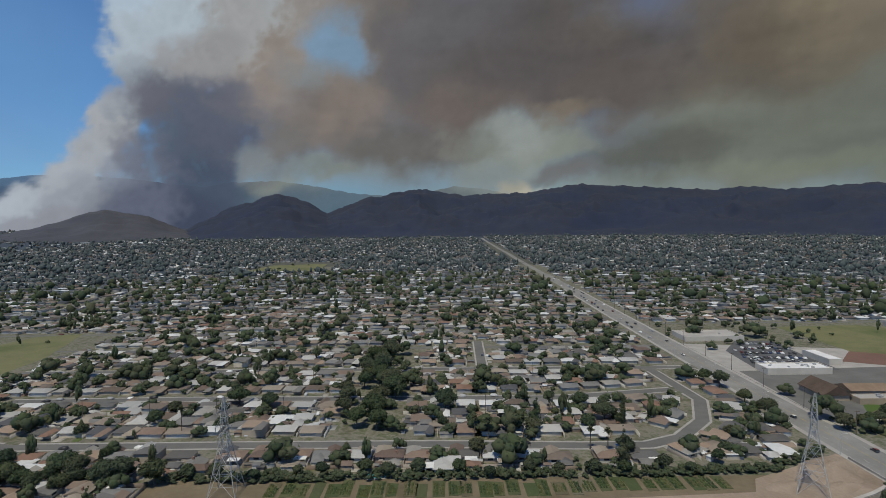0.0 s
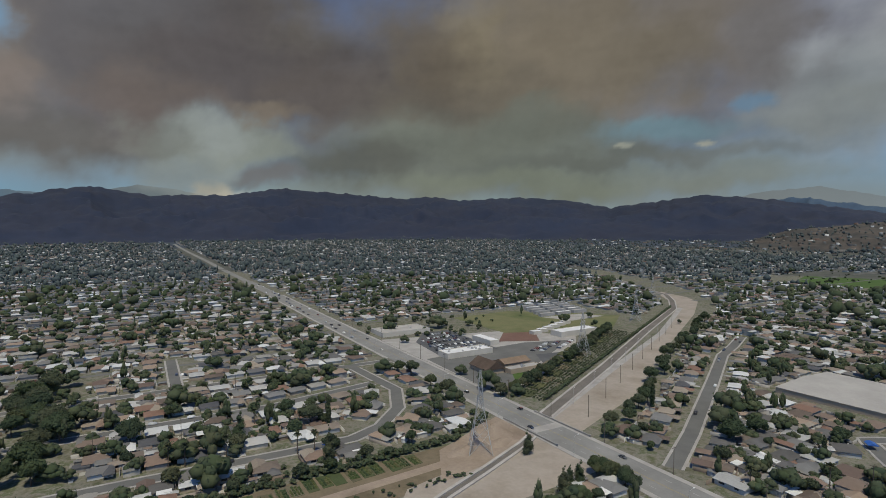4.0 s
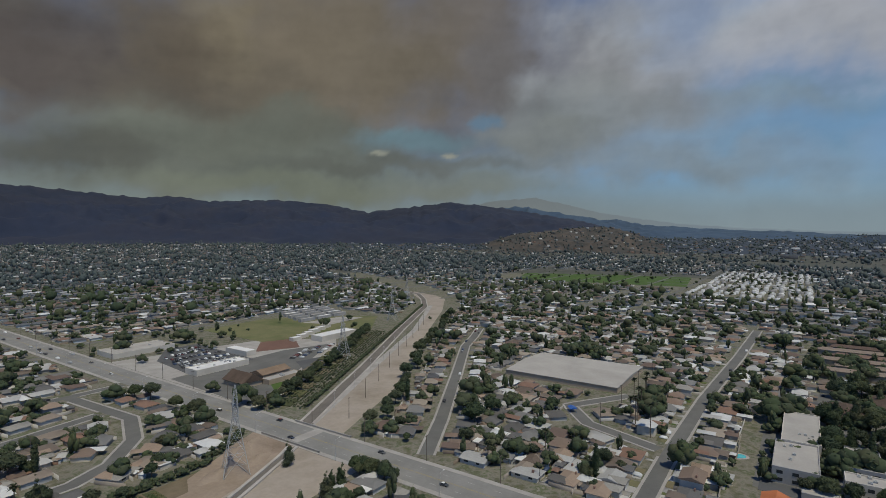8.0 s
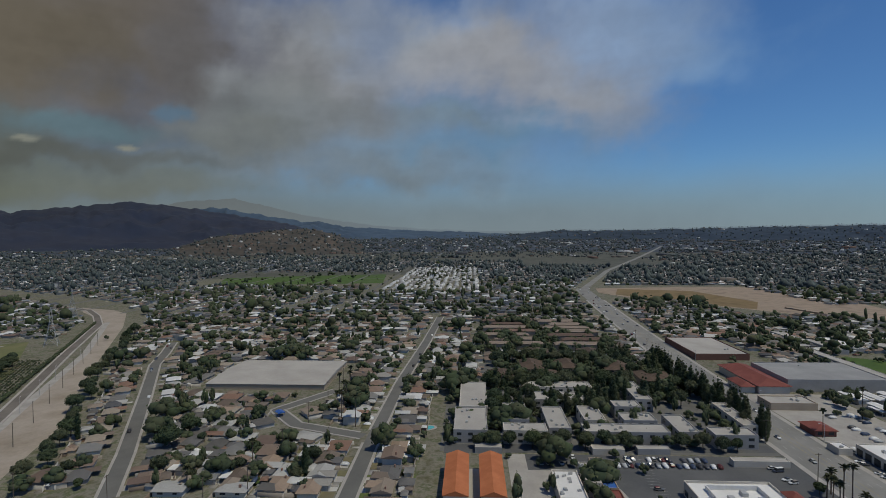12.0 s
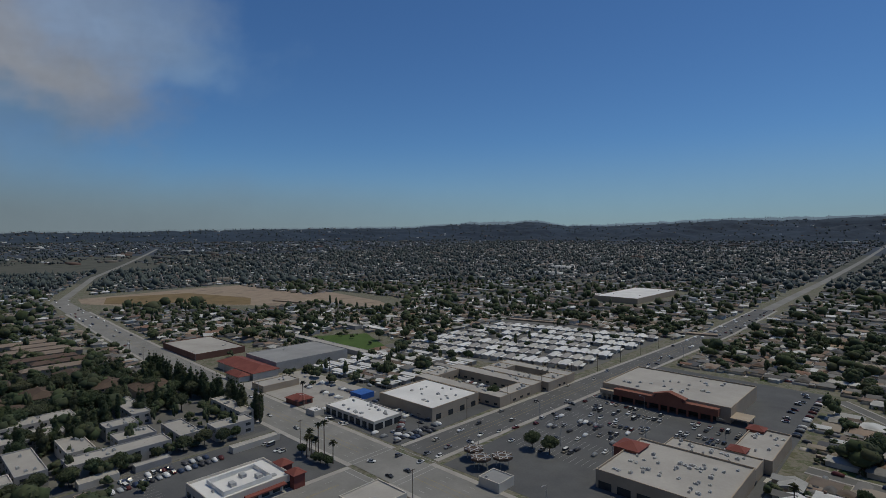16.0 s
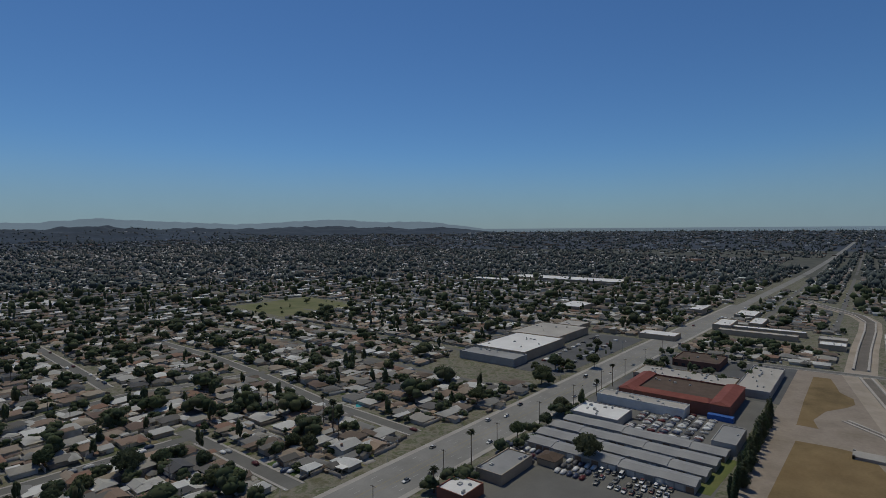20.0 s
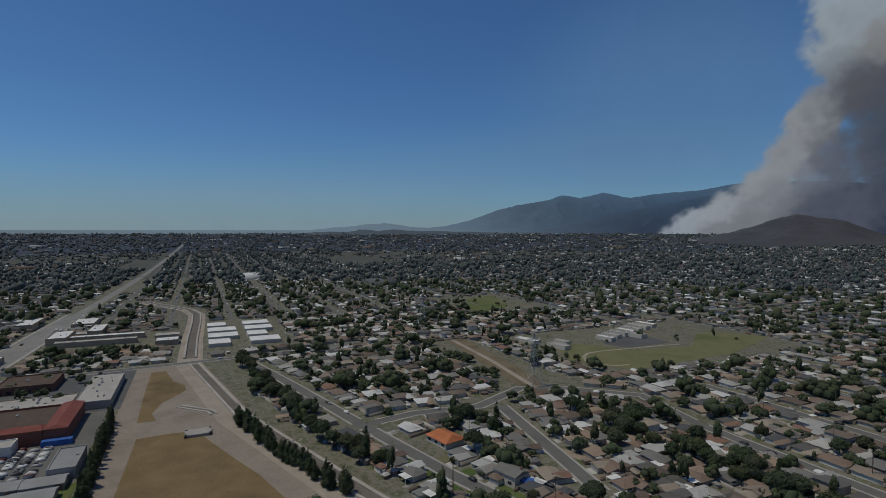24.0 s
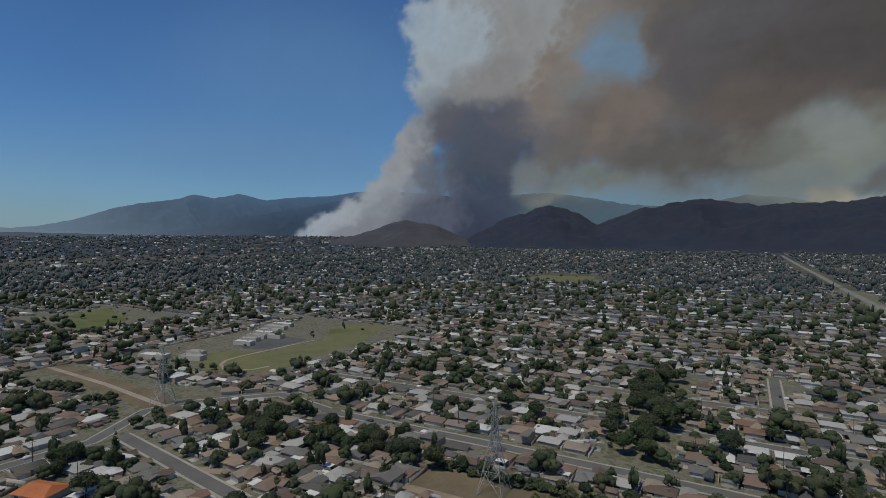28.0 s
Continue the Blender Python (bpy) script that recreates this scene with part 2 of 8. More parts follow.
def strip(bm, pts, left, right, z0, z1=None, lift=True):
    """A flat band along a line, from 'left' to 'right' metres beside it; with z1 it becomes a raised slab."""
    n = len(pts)
    rows = []
    for i, (x, y) in enumerate(pts):
        a, b = pts[max(0, i - 1)], pts[min(n - 1, i + 1)]
        dx, dy = b[0] - a[0], b[1] - a[1]
        k = math.hypot(dx, dy) or 1
        nx, ny = dy / k, -dx / k
        row = []
        for off in (left, right):
            px, py = x + nx * off, y + ny * off
            g = float(gz(px, py)) if lift else 0.0
            row.append(bm.verts.new((px, py, g + (z1 if z1 is not None else z0))))
            if z1 is not None:
                row.append(bm.verts.new((px, py, g + z0 - 0.05)))
        rows.append(row)
    for r, s in zip(rows, rows[1:]):
        if z1 is None:
            bm.faces.new((r[0], r[1], s[1], s[0]))
        else:
            bm.faces.new((r[0], r[2], s[2], s[0]))
            bm.faces.new((r[1], r[0], s[0], s[1]))
            bm.faces.new((r[2], r[3], s[3], s[2]))
    if z1 is not None:
        for r in (rows[0], rows[-1]):
            bm.faces.new((r[0], r[1], r[3], r[2]))
    bmesh.ops.recalc_face_normals(bm, faces=bm.faces)
    for f in bm.faces:
        if z1 is None and f.normal.z < 0:
            f.normal_flip()


def area(name, pts, z, material, label, category="ground"):
    """A flat patch of ground cover over a polygon, as a thin slab on the plain."""
    bm = bmesh.new()
    prism(bm, pts, -0.1, z)
    ob = part(name, bm, material)
    return tagged(ob, label, category, kind="structure")


# ---------------------------------------------------------------- ground and mountains
def polar_sheet(name, az0, az1, naz, radii, height, material):
    az = np.radians(np.linspace(az0, az1, naz))
    A, Rr = np.meshgrid(az, np.asarray(radii, float))
    X, Y = Rr * np.sin(A), Rr * np.cos(A)
    Z = height(X, Y, A, Rr)
    v = np.stack([X, Y, Z], -1).reshape(-1, 3)
    i = np.arange(len(radii) - 1)[:, None] * naz + np.arange(naz - 1)[None]
    q = np.stack([i, i + 1, i + naz + 1, i + naz], -1).reshape(-1, 4)[:, ::-1]
    me = mesh_from(name, v, q, material, True)
    return new(name, me)


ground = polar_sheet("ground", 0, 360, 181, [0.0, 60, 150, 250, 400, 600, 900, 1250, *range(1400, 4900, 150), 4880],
                     lambda X, Y, A, Rr: gz(X, Y), [M_YARD, M_TOWN, M_PLAIN_HAZED])
# outer rings take darker, then bluer tones in place of distance haze
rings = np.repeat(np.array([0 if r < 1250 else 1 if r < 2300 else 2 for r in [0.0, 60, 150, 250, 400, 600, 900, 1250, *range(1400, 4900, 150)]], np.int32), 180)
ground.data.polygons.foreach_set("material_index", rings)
tagged(ground, "flat suburban ground of dry yards and soil, haze tint painted far out", "ground", kind="structure")


def lattice(seed, n=256):
    return np.random.default_rng(seed).random((n, n))


LAT = lattice(3)


def vnoise(x, y):
    xi, yi = np.floor(x).astype(int), np.floor(y).astype(int)
    fx, fy = x - xi, y - yi
    fx, fy = fx * fx * (3 - 2 * fx), fy * fy * (3 - 2 * fy)
    g = lambda a, b: LAT[a % 256, b % 256]
    return (g(xi, yi) * (1 - fx) + g(xi + 1, yi) * fx) * (1 - fy) + (g(xi, yi + 1) * (1 - fx) + g(xi + 1, yi + 1) * fx) * fy


def fbm(x, y, octaves=5, gain=0.5):
    s, a, t = 0.0, 1.0, 0.0
    for o in range(octaves):
        s = s + a * vnoise(x * 2 ** o + 17.3 * o, y * 2 ** o + 5.1 * o)
        t += a
        a *= gain
    return s / t


def mountain(name, profile, r0, r1, colours, label, rough_amp=0.24, seed=0.0, grain=0.3, jag=0.2):
    """A range: a sheet that climbs from r0 to a crest at r1 with spurs and gullies, the crest's height angle given by azimuth."""
    pa, pe = np.array(profile).T
    # colours of far ranges carry painted blue haze, the north range smoke shade
    m = surface(name + "_scrub_tint", colours, "noise", 0.004, 0.02, grain, 0.95)

    def height(X, Y, A, Rr):
        az = np.degrees(A)
        el = np.interp(az, pa, pe) + (fbm(az * 1.7 + seed, az * 0 + seed, 5, 0.55) - 0.5) * jag
        u = np.clip((Rr - r0) / (r1 - r0), 0, 1.25)
        crest = 100 + np.tan(np.radians(el)) * r1
        base = gz(X, Y) - 4
        rise = np.where(u <= 1, u ** 1.15, 1 - (u - 1) * 1.6)
        k = 1 - np.abs(2 * fbm(X / 260 + seed, Y / 260, 4) - 1) ** 0.8
        gully = (k - 0.6) * rough_amp * 4 * np.clip(u, 0, 1) * (1 - np.clip(u, 0, 1)) * 1.6
        h = base + (crest - base) * np.clip(rise + gully, 0, 1.02)
        return np.where(u >= 1, np.minimum(h, crest), h)

    radii = np.linspace(r0, min(r1 + (r1 - r0) * 0.2, 4850), 44)
    n = int((pa[-1] - pa[0]) * 5)
    ob = polar_sheet(name, pa[0], pa[-1], n, radii, height, m)
    return tagged(ob, label, "mountain", kind="structure")


# chaparral, darkened for the smoke's shade and blued for haze
CHAP_HAZED = [(0.020, 0.029, 0.058), (0.023, 0.032, 0.062), (0.029, 0.035, 0.060), (0.019, 0.027, 0.056)]
# slopes painted blue for distance haze
HAZE_BLUE = [(0.048, 0.080, 0.135), (0.054, 0.088, 0.145), (0.043, 0.072, 0.122)]
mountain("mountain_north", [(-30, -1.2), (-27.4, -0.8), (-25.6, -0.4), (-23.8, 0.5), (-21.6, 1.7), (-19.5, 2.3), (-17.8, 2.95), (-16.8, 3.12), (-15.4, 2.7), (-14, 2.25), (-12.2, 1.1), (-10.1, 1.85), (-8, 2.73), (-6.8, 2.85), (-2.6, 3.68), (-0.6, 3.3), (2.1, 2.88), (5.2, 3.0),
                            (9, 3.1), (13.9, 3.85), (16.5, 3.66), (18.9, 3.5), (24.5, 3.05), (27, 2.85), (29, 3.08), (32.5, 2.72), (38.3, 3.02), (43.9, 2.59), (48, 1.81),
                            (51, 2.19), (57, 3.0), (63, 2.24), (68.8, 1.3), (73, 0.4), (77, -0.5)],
         2750, 4000, CHAP_HAZED, "chaparral mountain range, smoke shade and haze in its colour", seed=4.0, jag=0.36)
# blue-grey on the knoll stands in for haze
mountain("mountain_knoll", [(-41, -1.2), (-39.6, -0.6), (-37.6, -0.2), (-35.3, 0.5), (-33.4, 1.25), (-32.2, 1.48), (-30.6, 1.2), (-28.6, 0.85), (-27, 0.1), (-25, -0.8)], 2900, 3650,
         [(0.056, 0.060, 0.080), (0.070, 0.070, 0.084), (0.050, 0.054, 0.074)], "bare knoll at the foot of the smoke column, painted hazy blue-grey", seed=9.0)
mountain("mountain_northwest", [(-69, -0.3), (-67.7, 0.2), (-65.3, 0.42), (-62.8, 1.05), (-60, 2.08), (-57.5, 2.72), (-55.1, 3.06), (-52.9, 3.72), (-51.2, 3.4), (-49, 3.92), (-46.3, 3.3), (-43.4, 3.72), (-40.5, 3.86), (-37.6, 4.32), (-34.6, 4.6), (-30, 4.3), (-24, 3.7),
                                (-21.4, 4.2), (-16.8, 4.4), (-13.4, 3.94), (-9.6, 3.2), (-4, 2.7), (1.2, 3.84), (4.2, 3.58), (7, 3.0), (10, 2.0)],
         4440, 4760, HAZE_BLUE, "mountain ridge painted blue for haze", seed=21.0)
# spur in a darker blue, haze painted in
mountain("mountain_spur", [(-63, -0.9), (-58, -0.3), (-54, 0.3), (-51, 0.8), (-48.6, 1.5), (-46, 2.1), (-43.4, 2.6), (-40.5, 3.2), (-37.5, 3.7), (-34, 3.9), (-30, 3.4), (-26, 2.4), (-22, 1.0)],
         4290, 4480, [(0.030, 0.048, 0.088), (0.036, 0.054, 0.094), (0.026, 0.042, 0.080)], "spur below a mountain ridge, painted a darker haze blue", seed=26.0)
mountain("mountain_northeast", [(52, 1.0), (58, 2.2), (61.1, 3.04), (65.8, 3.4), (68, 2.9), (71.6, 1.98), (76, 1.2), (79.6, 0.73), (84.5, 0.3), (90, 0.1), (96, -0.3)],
         3600, 4600, HAZE_BLUE, "mountain ridge painted blue for haze", seed=31.0)
mountain("hill_northeast", [(60.5, -1.5), (62, -0.9), (64, -0.35), (66.5, -0.15), (69.5, 0.2), (72.7, 0.42), (74.9, -0.02), (77, -0.8), (78.5, -1.5)], 2150, 2750,
         [(0.055, 0.055, 0.054), (0.120, 0.098, 0.080), (0.062, 0.060, 0.056), (0.102, 0.085, 0.072), (0.046, 0.049, 0.048)], "low brown hill with scattered trees", seed=44.0, grain=0.6)
# southern and western hills, haze blue painted into their colours
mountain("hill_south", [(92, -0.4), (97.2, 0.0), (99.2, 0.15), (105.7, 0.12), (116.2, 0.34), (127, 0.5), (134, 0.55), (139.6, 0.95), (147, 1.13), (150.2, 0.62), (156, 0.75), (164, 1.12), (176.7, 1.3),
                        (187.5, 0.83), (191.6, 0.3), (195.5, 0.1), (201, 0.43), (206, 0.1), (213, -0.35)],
         3300, 4450, [(0.026, 0.044, 0.074), (0.036, 0.056, 0.088), (0.022, 0.038, 0.066), (0.050, 0.068, 0.096)], "low hills with houses and trees, painted haze blue", seed=53.0, grain=0.55)
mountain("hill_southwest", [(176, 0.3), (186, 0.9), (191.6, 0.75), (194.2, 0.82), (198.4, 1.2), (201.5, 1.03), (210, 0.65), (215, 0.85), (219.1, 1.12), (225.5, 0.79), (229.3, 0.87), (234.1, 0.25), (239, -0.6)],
         3900, 4620, [(0.036, 0.056, 0.090), (0.044, 0.065, 0.100)], "far hills across the plain, painted blue for haze", seed=61.0)
mountain("hill_west", [(278, -0.3), (282, 0.2), (288.2, 0.8), (292, 0.3), (296, 0.2), (300, 0.0), (304, -0.4)], 4000, 4620, [(0.08, 0.10, 0.13), (0.09, 0.115, 0.145)], "far hills across the plain, painted blue for haze", seed=71.0)


SLOPES = []
for hill, n_trees, n_roofs in (("hill_northeast", 420, 130), ("hill_south", 2000, 360)):
    me = bpy.data.objects[hill].data
    co = np.empty(len(me.vertices) * 3, np.float32)
    me.vertices.foreach_get("co", co)
    co = co.reshape(-1, 3)
    low = co[co[:, 2] > gz(co[:, 0], co[:, 1]) - 2]
    SLOPES.append((low[rng.integers(0, len(low), n_trees)], low[rng.integers(0, len(low), n_roofs)]))


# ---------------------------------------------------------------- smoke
# puffs of one bank of smoke each, far to near: azimuth, height, half widths, cover, and the colour that the bank shows
# in daylight, its lit and shaded sides painted in
# horizon haze, plus pale sky tints, painted as puffs of the same shell
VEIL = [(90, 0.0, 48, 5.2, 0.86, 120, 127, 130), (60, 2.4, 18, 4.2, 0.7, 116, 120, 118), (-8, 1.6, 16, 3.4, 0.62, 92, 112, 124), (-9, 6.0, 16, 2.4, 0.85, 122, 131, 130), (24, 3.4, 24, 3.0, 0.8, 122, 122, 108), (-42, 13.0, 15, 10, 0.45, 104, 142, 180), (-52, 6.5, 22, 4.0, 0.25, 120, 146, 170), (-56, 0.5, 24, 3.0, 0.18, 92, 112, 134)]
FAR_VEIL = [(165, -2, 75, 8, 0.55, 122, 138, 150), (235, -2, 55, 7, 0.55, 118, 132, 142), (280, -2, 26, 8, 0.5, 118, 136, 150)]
# some blue puffs in the banks below paint gaps of open sky
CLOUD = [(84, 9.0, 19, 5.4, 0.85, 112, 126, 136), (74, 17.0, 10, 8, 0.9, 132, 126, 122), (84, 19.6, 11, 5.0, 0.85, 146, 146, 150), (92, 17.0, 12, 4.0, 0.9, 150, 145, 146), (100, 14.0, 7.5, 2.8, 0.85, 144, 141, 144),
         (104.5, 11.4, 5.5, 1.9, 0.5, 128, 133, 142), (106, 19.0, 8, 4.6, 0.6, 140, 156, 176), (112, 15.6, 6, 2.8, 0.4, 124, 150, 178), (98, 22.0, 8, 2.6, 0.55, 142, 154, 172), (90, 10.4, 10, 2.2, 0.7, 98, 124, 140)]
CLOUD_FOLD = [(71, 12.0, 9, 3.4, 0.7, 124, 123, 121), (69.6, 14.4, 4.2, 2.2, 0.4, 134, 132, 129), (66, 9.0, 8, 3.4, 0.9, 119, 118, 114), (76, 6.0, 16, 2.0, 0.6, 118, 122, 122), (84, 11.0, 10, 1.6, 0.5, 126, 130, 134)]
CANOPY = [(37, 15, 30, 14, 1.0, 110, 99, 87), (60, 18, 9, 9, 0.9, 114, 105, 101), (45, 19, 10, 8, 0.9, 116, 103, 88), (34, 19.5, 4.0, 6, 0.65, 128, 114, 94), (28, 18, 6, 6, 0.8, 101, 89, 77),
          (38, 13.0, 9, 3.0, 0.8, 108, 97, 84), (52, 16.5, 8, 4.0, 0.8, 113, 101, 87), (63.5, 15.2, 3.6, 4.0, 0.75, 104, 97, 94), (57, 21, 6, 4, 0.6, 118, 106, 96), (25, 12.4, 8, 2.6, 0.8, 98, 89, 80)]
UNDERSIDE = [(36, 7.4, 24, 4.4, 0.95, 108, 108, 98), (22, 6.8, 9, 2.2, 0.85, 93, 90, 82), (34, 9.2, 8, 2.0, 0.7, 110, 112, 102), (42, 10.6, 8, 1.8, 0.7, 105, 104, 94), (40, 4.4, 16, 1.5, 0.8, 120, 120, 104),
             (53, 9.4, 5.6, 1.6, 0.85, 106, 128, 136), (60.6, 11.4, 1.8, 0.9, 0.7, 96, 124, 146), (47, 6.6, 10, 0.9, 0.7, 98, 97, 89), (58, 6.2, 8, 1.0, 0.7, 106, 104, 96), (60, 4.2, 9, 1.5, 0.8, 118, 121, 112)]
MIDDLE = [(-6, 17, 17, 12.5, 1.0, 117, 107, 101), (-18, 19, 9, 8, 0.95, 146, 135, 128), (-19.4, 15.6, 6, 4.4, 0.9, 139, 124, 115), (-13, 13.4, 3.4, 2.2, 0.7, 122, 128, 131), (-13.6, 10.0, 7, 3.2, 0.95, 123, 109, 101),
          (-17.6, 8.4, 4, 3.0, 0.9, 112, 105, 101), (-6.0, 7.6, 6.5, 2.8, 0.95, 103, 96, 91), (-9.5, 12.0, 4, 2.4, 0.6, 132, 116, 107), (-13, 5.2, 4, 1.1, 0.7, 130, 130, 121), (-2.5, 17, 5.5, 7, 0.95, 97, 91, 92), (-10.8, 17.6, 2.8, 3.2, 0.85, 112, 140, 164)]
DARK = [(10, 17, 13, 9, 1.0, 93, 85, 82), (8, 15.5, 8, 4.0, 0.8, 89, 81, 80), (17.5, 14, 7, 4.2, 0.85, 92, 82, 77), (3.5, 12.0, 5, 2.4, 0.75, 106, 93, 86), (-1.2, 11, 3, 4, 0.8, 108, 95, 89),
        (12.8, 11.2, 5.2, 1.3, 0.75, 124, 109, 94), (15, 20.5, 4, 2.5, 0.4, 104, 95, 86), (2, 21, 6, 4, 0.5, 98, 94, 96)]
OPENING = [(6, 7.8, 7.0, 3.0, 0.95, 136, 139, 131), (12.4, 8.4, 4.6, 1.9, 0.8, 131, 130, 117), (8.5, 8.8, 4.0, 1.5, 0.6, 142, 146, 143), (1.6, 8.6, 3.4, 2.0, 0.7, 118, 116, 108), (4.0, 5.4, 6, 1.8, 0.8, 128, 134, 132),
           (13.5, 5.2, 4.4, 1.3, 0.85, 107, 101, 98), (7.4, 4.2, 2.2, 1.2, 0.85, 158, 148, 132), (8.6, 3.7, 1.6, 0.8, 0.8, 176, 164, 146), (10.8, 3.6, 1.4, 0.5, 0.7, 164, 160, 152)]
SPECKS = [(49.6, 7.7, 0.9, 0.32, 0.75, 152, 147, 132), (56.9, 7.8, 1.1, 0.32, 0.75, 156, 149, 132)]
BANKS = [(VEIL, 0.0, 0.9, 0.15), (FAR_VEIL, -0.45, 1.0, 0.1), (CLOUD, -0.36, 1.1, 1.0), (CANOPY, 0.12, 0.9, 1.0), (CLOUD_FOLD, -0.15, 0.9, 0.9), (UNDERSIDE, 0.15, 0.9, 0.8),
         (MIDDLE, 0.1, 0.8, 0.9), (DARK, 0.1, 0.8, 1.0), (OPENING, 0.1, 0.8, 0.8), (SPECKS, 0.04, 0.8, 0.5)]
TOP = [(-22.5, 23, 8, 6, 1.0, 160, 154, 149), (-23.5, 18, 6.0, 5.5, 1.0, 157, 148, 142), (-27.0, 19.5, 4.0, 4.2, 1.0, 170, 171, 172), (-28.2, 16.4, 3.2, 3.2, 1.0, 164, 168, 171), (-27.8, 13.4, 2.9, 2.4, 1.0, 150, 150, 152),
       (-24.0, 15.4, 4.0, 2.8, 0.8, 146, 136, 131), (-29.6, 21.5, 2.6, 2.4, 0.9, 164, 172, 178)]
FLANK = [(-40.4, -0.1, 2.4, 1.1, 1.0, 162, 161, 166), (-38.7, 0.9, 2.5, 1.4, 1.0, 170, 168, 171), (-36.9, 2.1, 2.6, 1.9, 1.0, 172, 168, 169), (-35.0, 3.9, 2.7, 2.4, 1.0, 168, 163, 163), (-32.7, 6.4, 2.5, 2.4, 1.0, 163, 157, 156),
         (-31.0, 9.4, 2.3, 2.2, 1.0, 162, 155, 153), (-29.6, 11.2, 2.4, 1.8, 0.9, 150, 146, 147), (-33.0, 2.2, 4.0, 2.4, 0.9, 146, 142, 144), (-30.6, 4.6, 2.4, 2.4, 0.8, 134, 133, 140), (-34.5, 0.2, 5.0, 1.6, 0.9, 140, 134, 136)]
# dense core of the column, its shade painted dark blue-grey
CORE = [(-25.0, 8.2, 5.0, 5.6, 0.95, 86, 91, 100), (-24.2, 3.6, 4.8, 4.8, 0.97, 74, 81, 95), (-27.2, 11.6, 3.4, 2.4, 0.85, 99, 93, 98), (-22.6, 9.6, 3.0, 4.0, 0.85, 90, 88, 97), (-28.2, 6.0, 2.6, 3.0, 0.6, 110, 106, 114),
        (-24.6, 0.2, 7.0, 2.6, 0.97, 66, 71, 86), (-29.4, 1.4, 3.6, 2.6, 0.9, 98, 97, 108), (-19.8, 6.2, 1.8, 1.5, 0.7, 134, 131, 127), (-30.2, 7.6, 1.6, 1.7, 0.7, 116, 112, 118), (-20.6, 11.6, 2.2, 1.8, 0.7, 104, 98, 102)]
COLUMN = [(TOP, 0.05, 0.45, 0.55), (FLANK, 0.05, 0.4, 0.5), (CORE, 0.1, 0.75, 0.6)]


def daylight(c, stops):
    """Linear light that a painted colour emits, for the exposure under which the bank stands."""
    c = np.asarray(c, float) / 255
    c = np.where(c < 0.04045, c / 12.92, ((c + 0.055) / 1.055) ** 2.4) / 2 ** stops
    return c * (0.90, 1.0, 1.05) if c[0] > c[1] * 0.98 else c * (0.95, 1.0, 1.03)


def smoke_fields(az, el):
    """Cover and colour of the smoke by direction, light and shade painted in: soft puffs laid over one another, their
    edges broken by turbulence.
    """
    p, q = az * 0.83 + el * 0.56, el * 0.83 - az * 0.56
    n1 = fbm(p * 0.15 + 3, q * 0.17 + 8, 6, 0.56) - 0.5
    n2 = fbm(p * 0.15 + 31, q * 0.17 + 2, 6, 0.56) - 0.5
    billow = np.abs(2 * fbm(p * 0.42 + 11, q * 0.42 + 6, 3, 0.5) - 1) * 0.65 + np.abs(2 * fbm(q * 1.1 + 7, p * 1.1 + 3, 3, 0.55) - 1) * 0.55
    streak = fbm((az + el * 1.6) * 0.1 + 60, (el - az * 0.12) * 0.4 + 9, 5, 0.55) - 0.5
    rgb = np.zeros(az.shape + (3,))
    cover = np.zeros_like(az)
    for banks, hard in ((BANKS, False), (COLUMN, True)):
        for puffs, stops, soft, wild in banks:
            wx, wy = az + (n1 * 11 + streak * 3) * wild, el + (n2 * 7 + streak * 1.6) * wild
            for a, e, ra, re, top, *c255 in puffs:
                dx = (wx - a + 180) % 360 - 180
                u = 1 - np.sqrt((dx / ra) ** 2 + ((wy - e) / re) ** 2)
                if hard:
                    u = u + (0.26 - billow) * 0.55
                c = np.clip((u + soft * 0.5) / soft / 1.3, 0, 1)
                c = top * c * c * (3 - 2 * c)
                # billow term paints lighter bulges and shaded creases
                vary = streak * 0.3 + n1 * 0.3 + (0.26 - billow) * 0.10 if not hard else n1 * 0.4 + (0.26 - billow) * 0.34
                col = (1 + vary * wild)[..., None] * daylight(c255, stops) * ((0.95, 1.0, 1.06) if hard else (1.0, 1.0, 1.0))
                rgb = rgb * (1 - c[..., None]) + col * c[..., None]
                cover = cover + (1 - cover) * c
    rgb = rgb / np.maximum(cover, 1e-4)[..., None]
    for a, e, ra, re, thin in ((79, 19.5, 3.0, 3.0, 0.3), (90, 9.6, 9, 1.4, 0.3), (94, 22, 3, 1.6, 0.35)):
        cover = cover * (1 - thin * np.exp(-((az + n1 * 7 - a) / ra) ** 2 - ((el + n2 * 5 - e) / re) ** 2))
    return cover, rgb


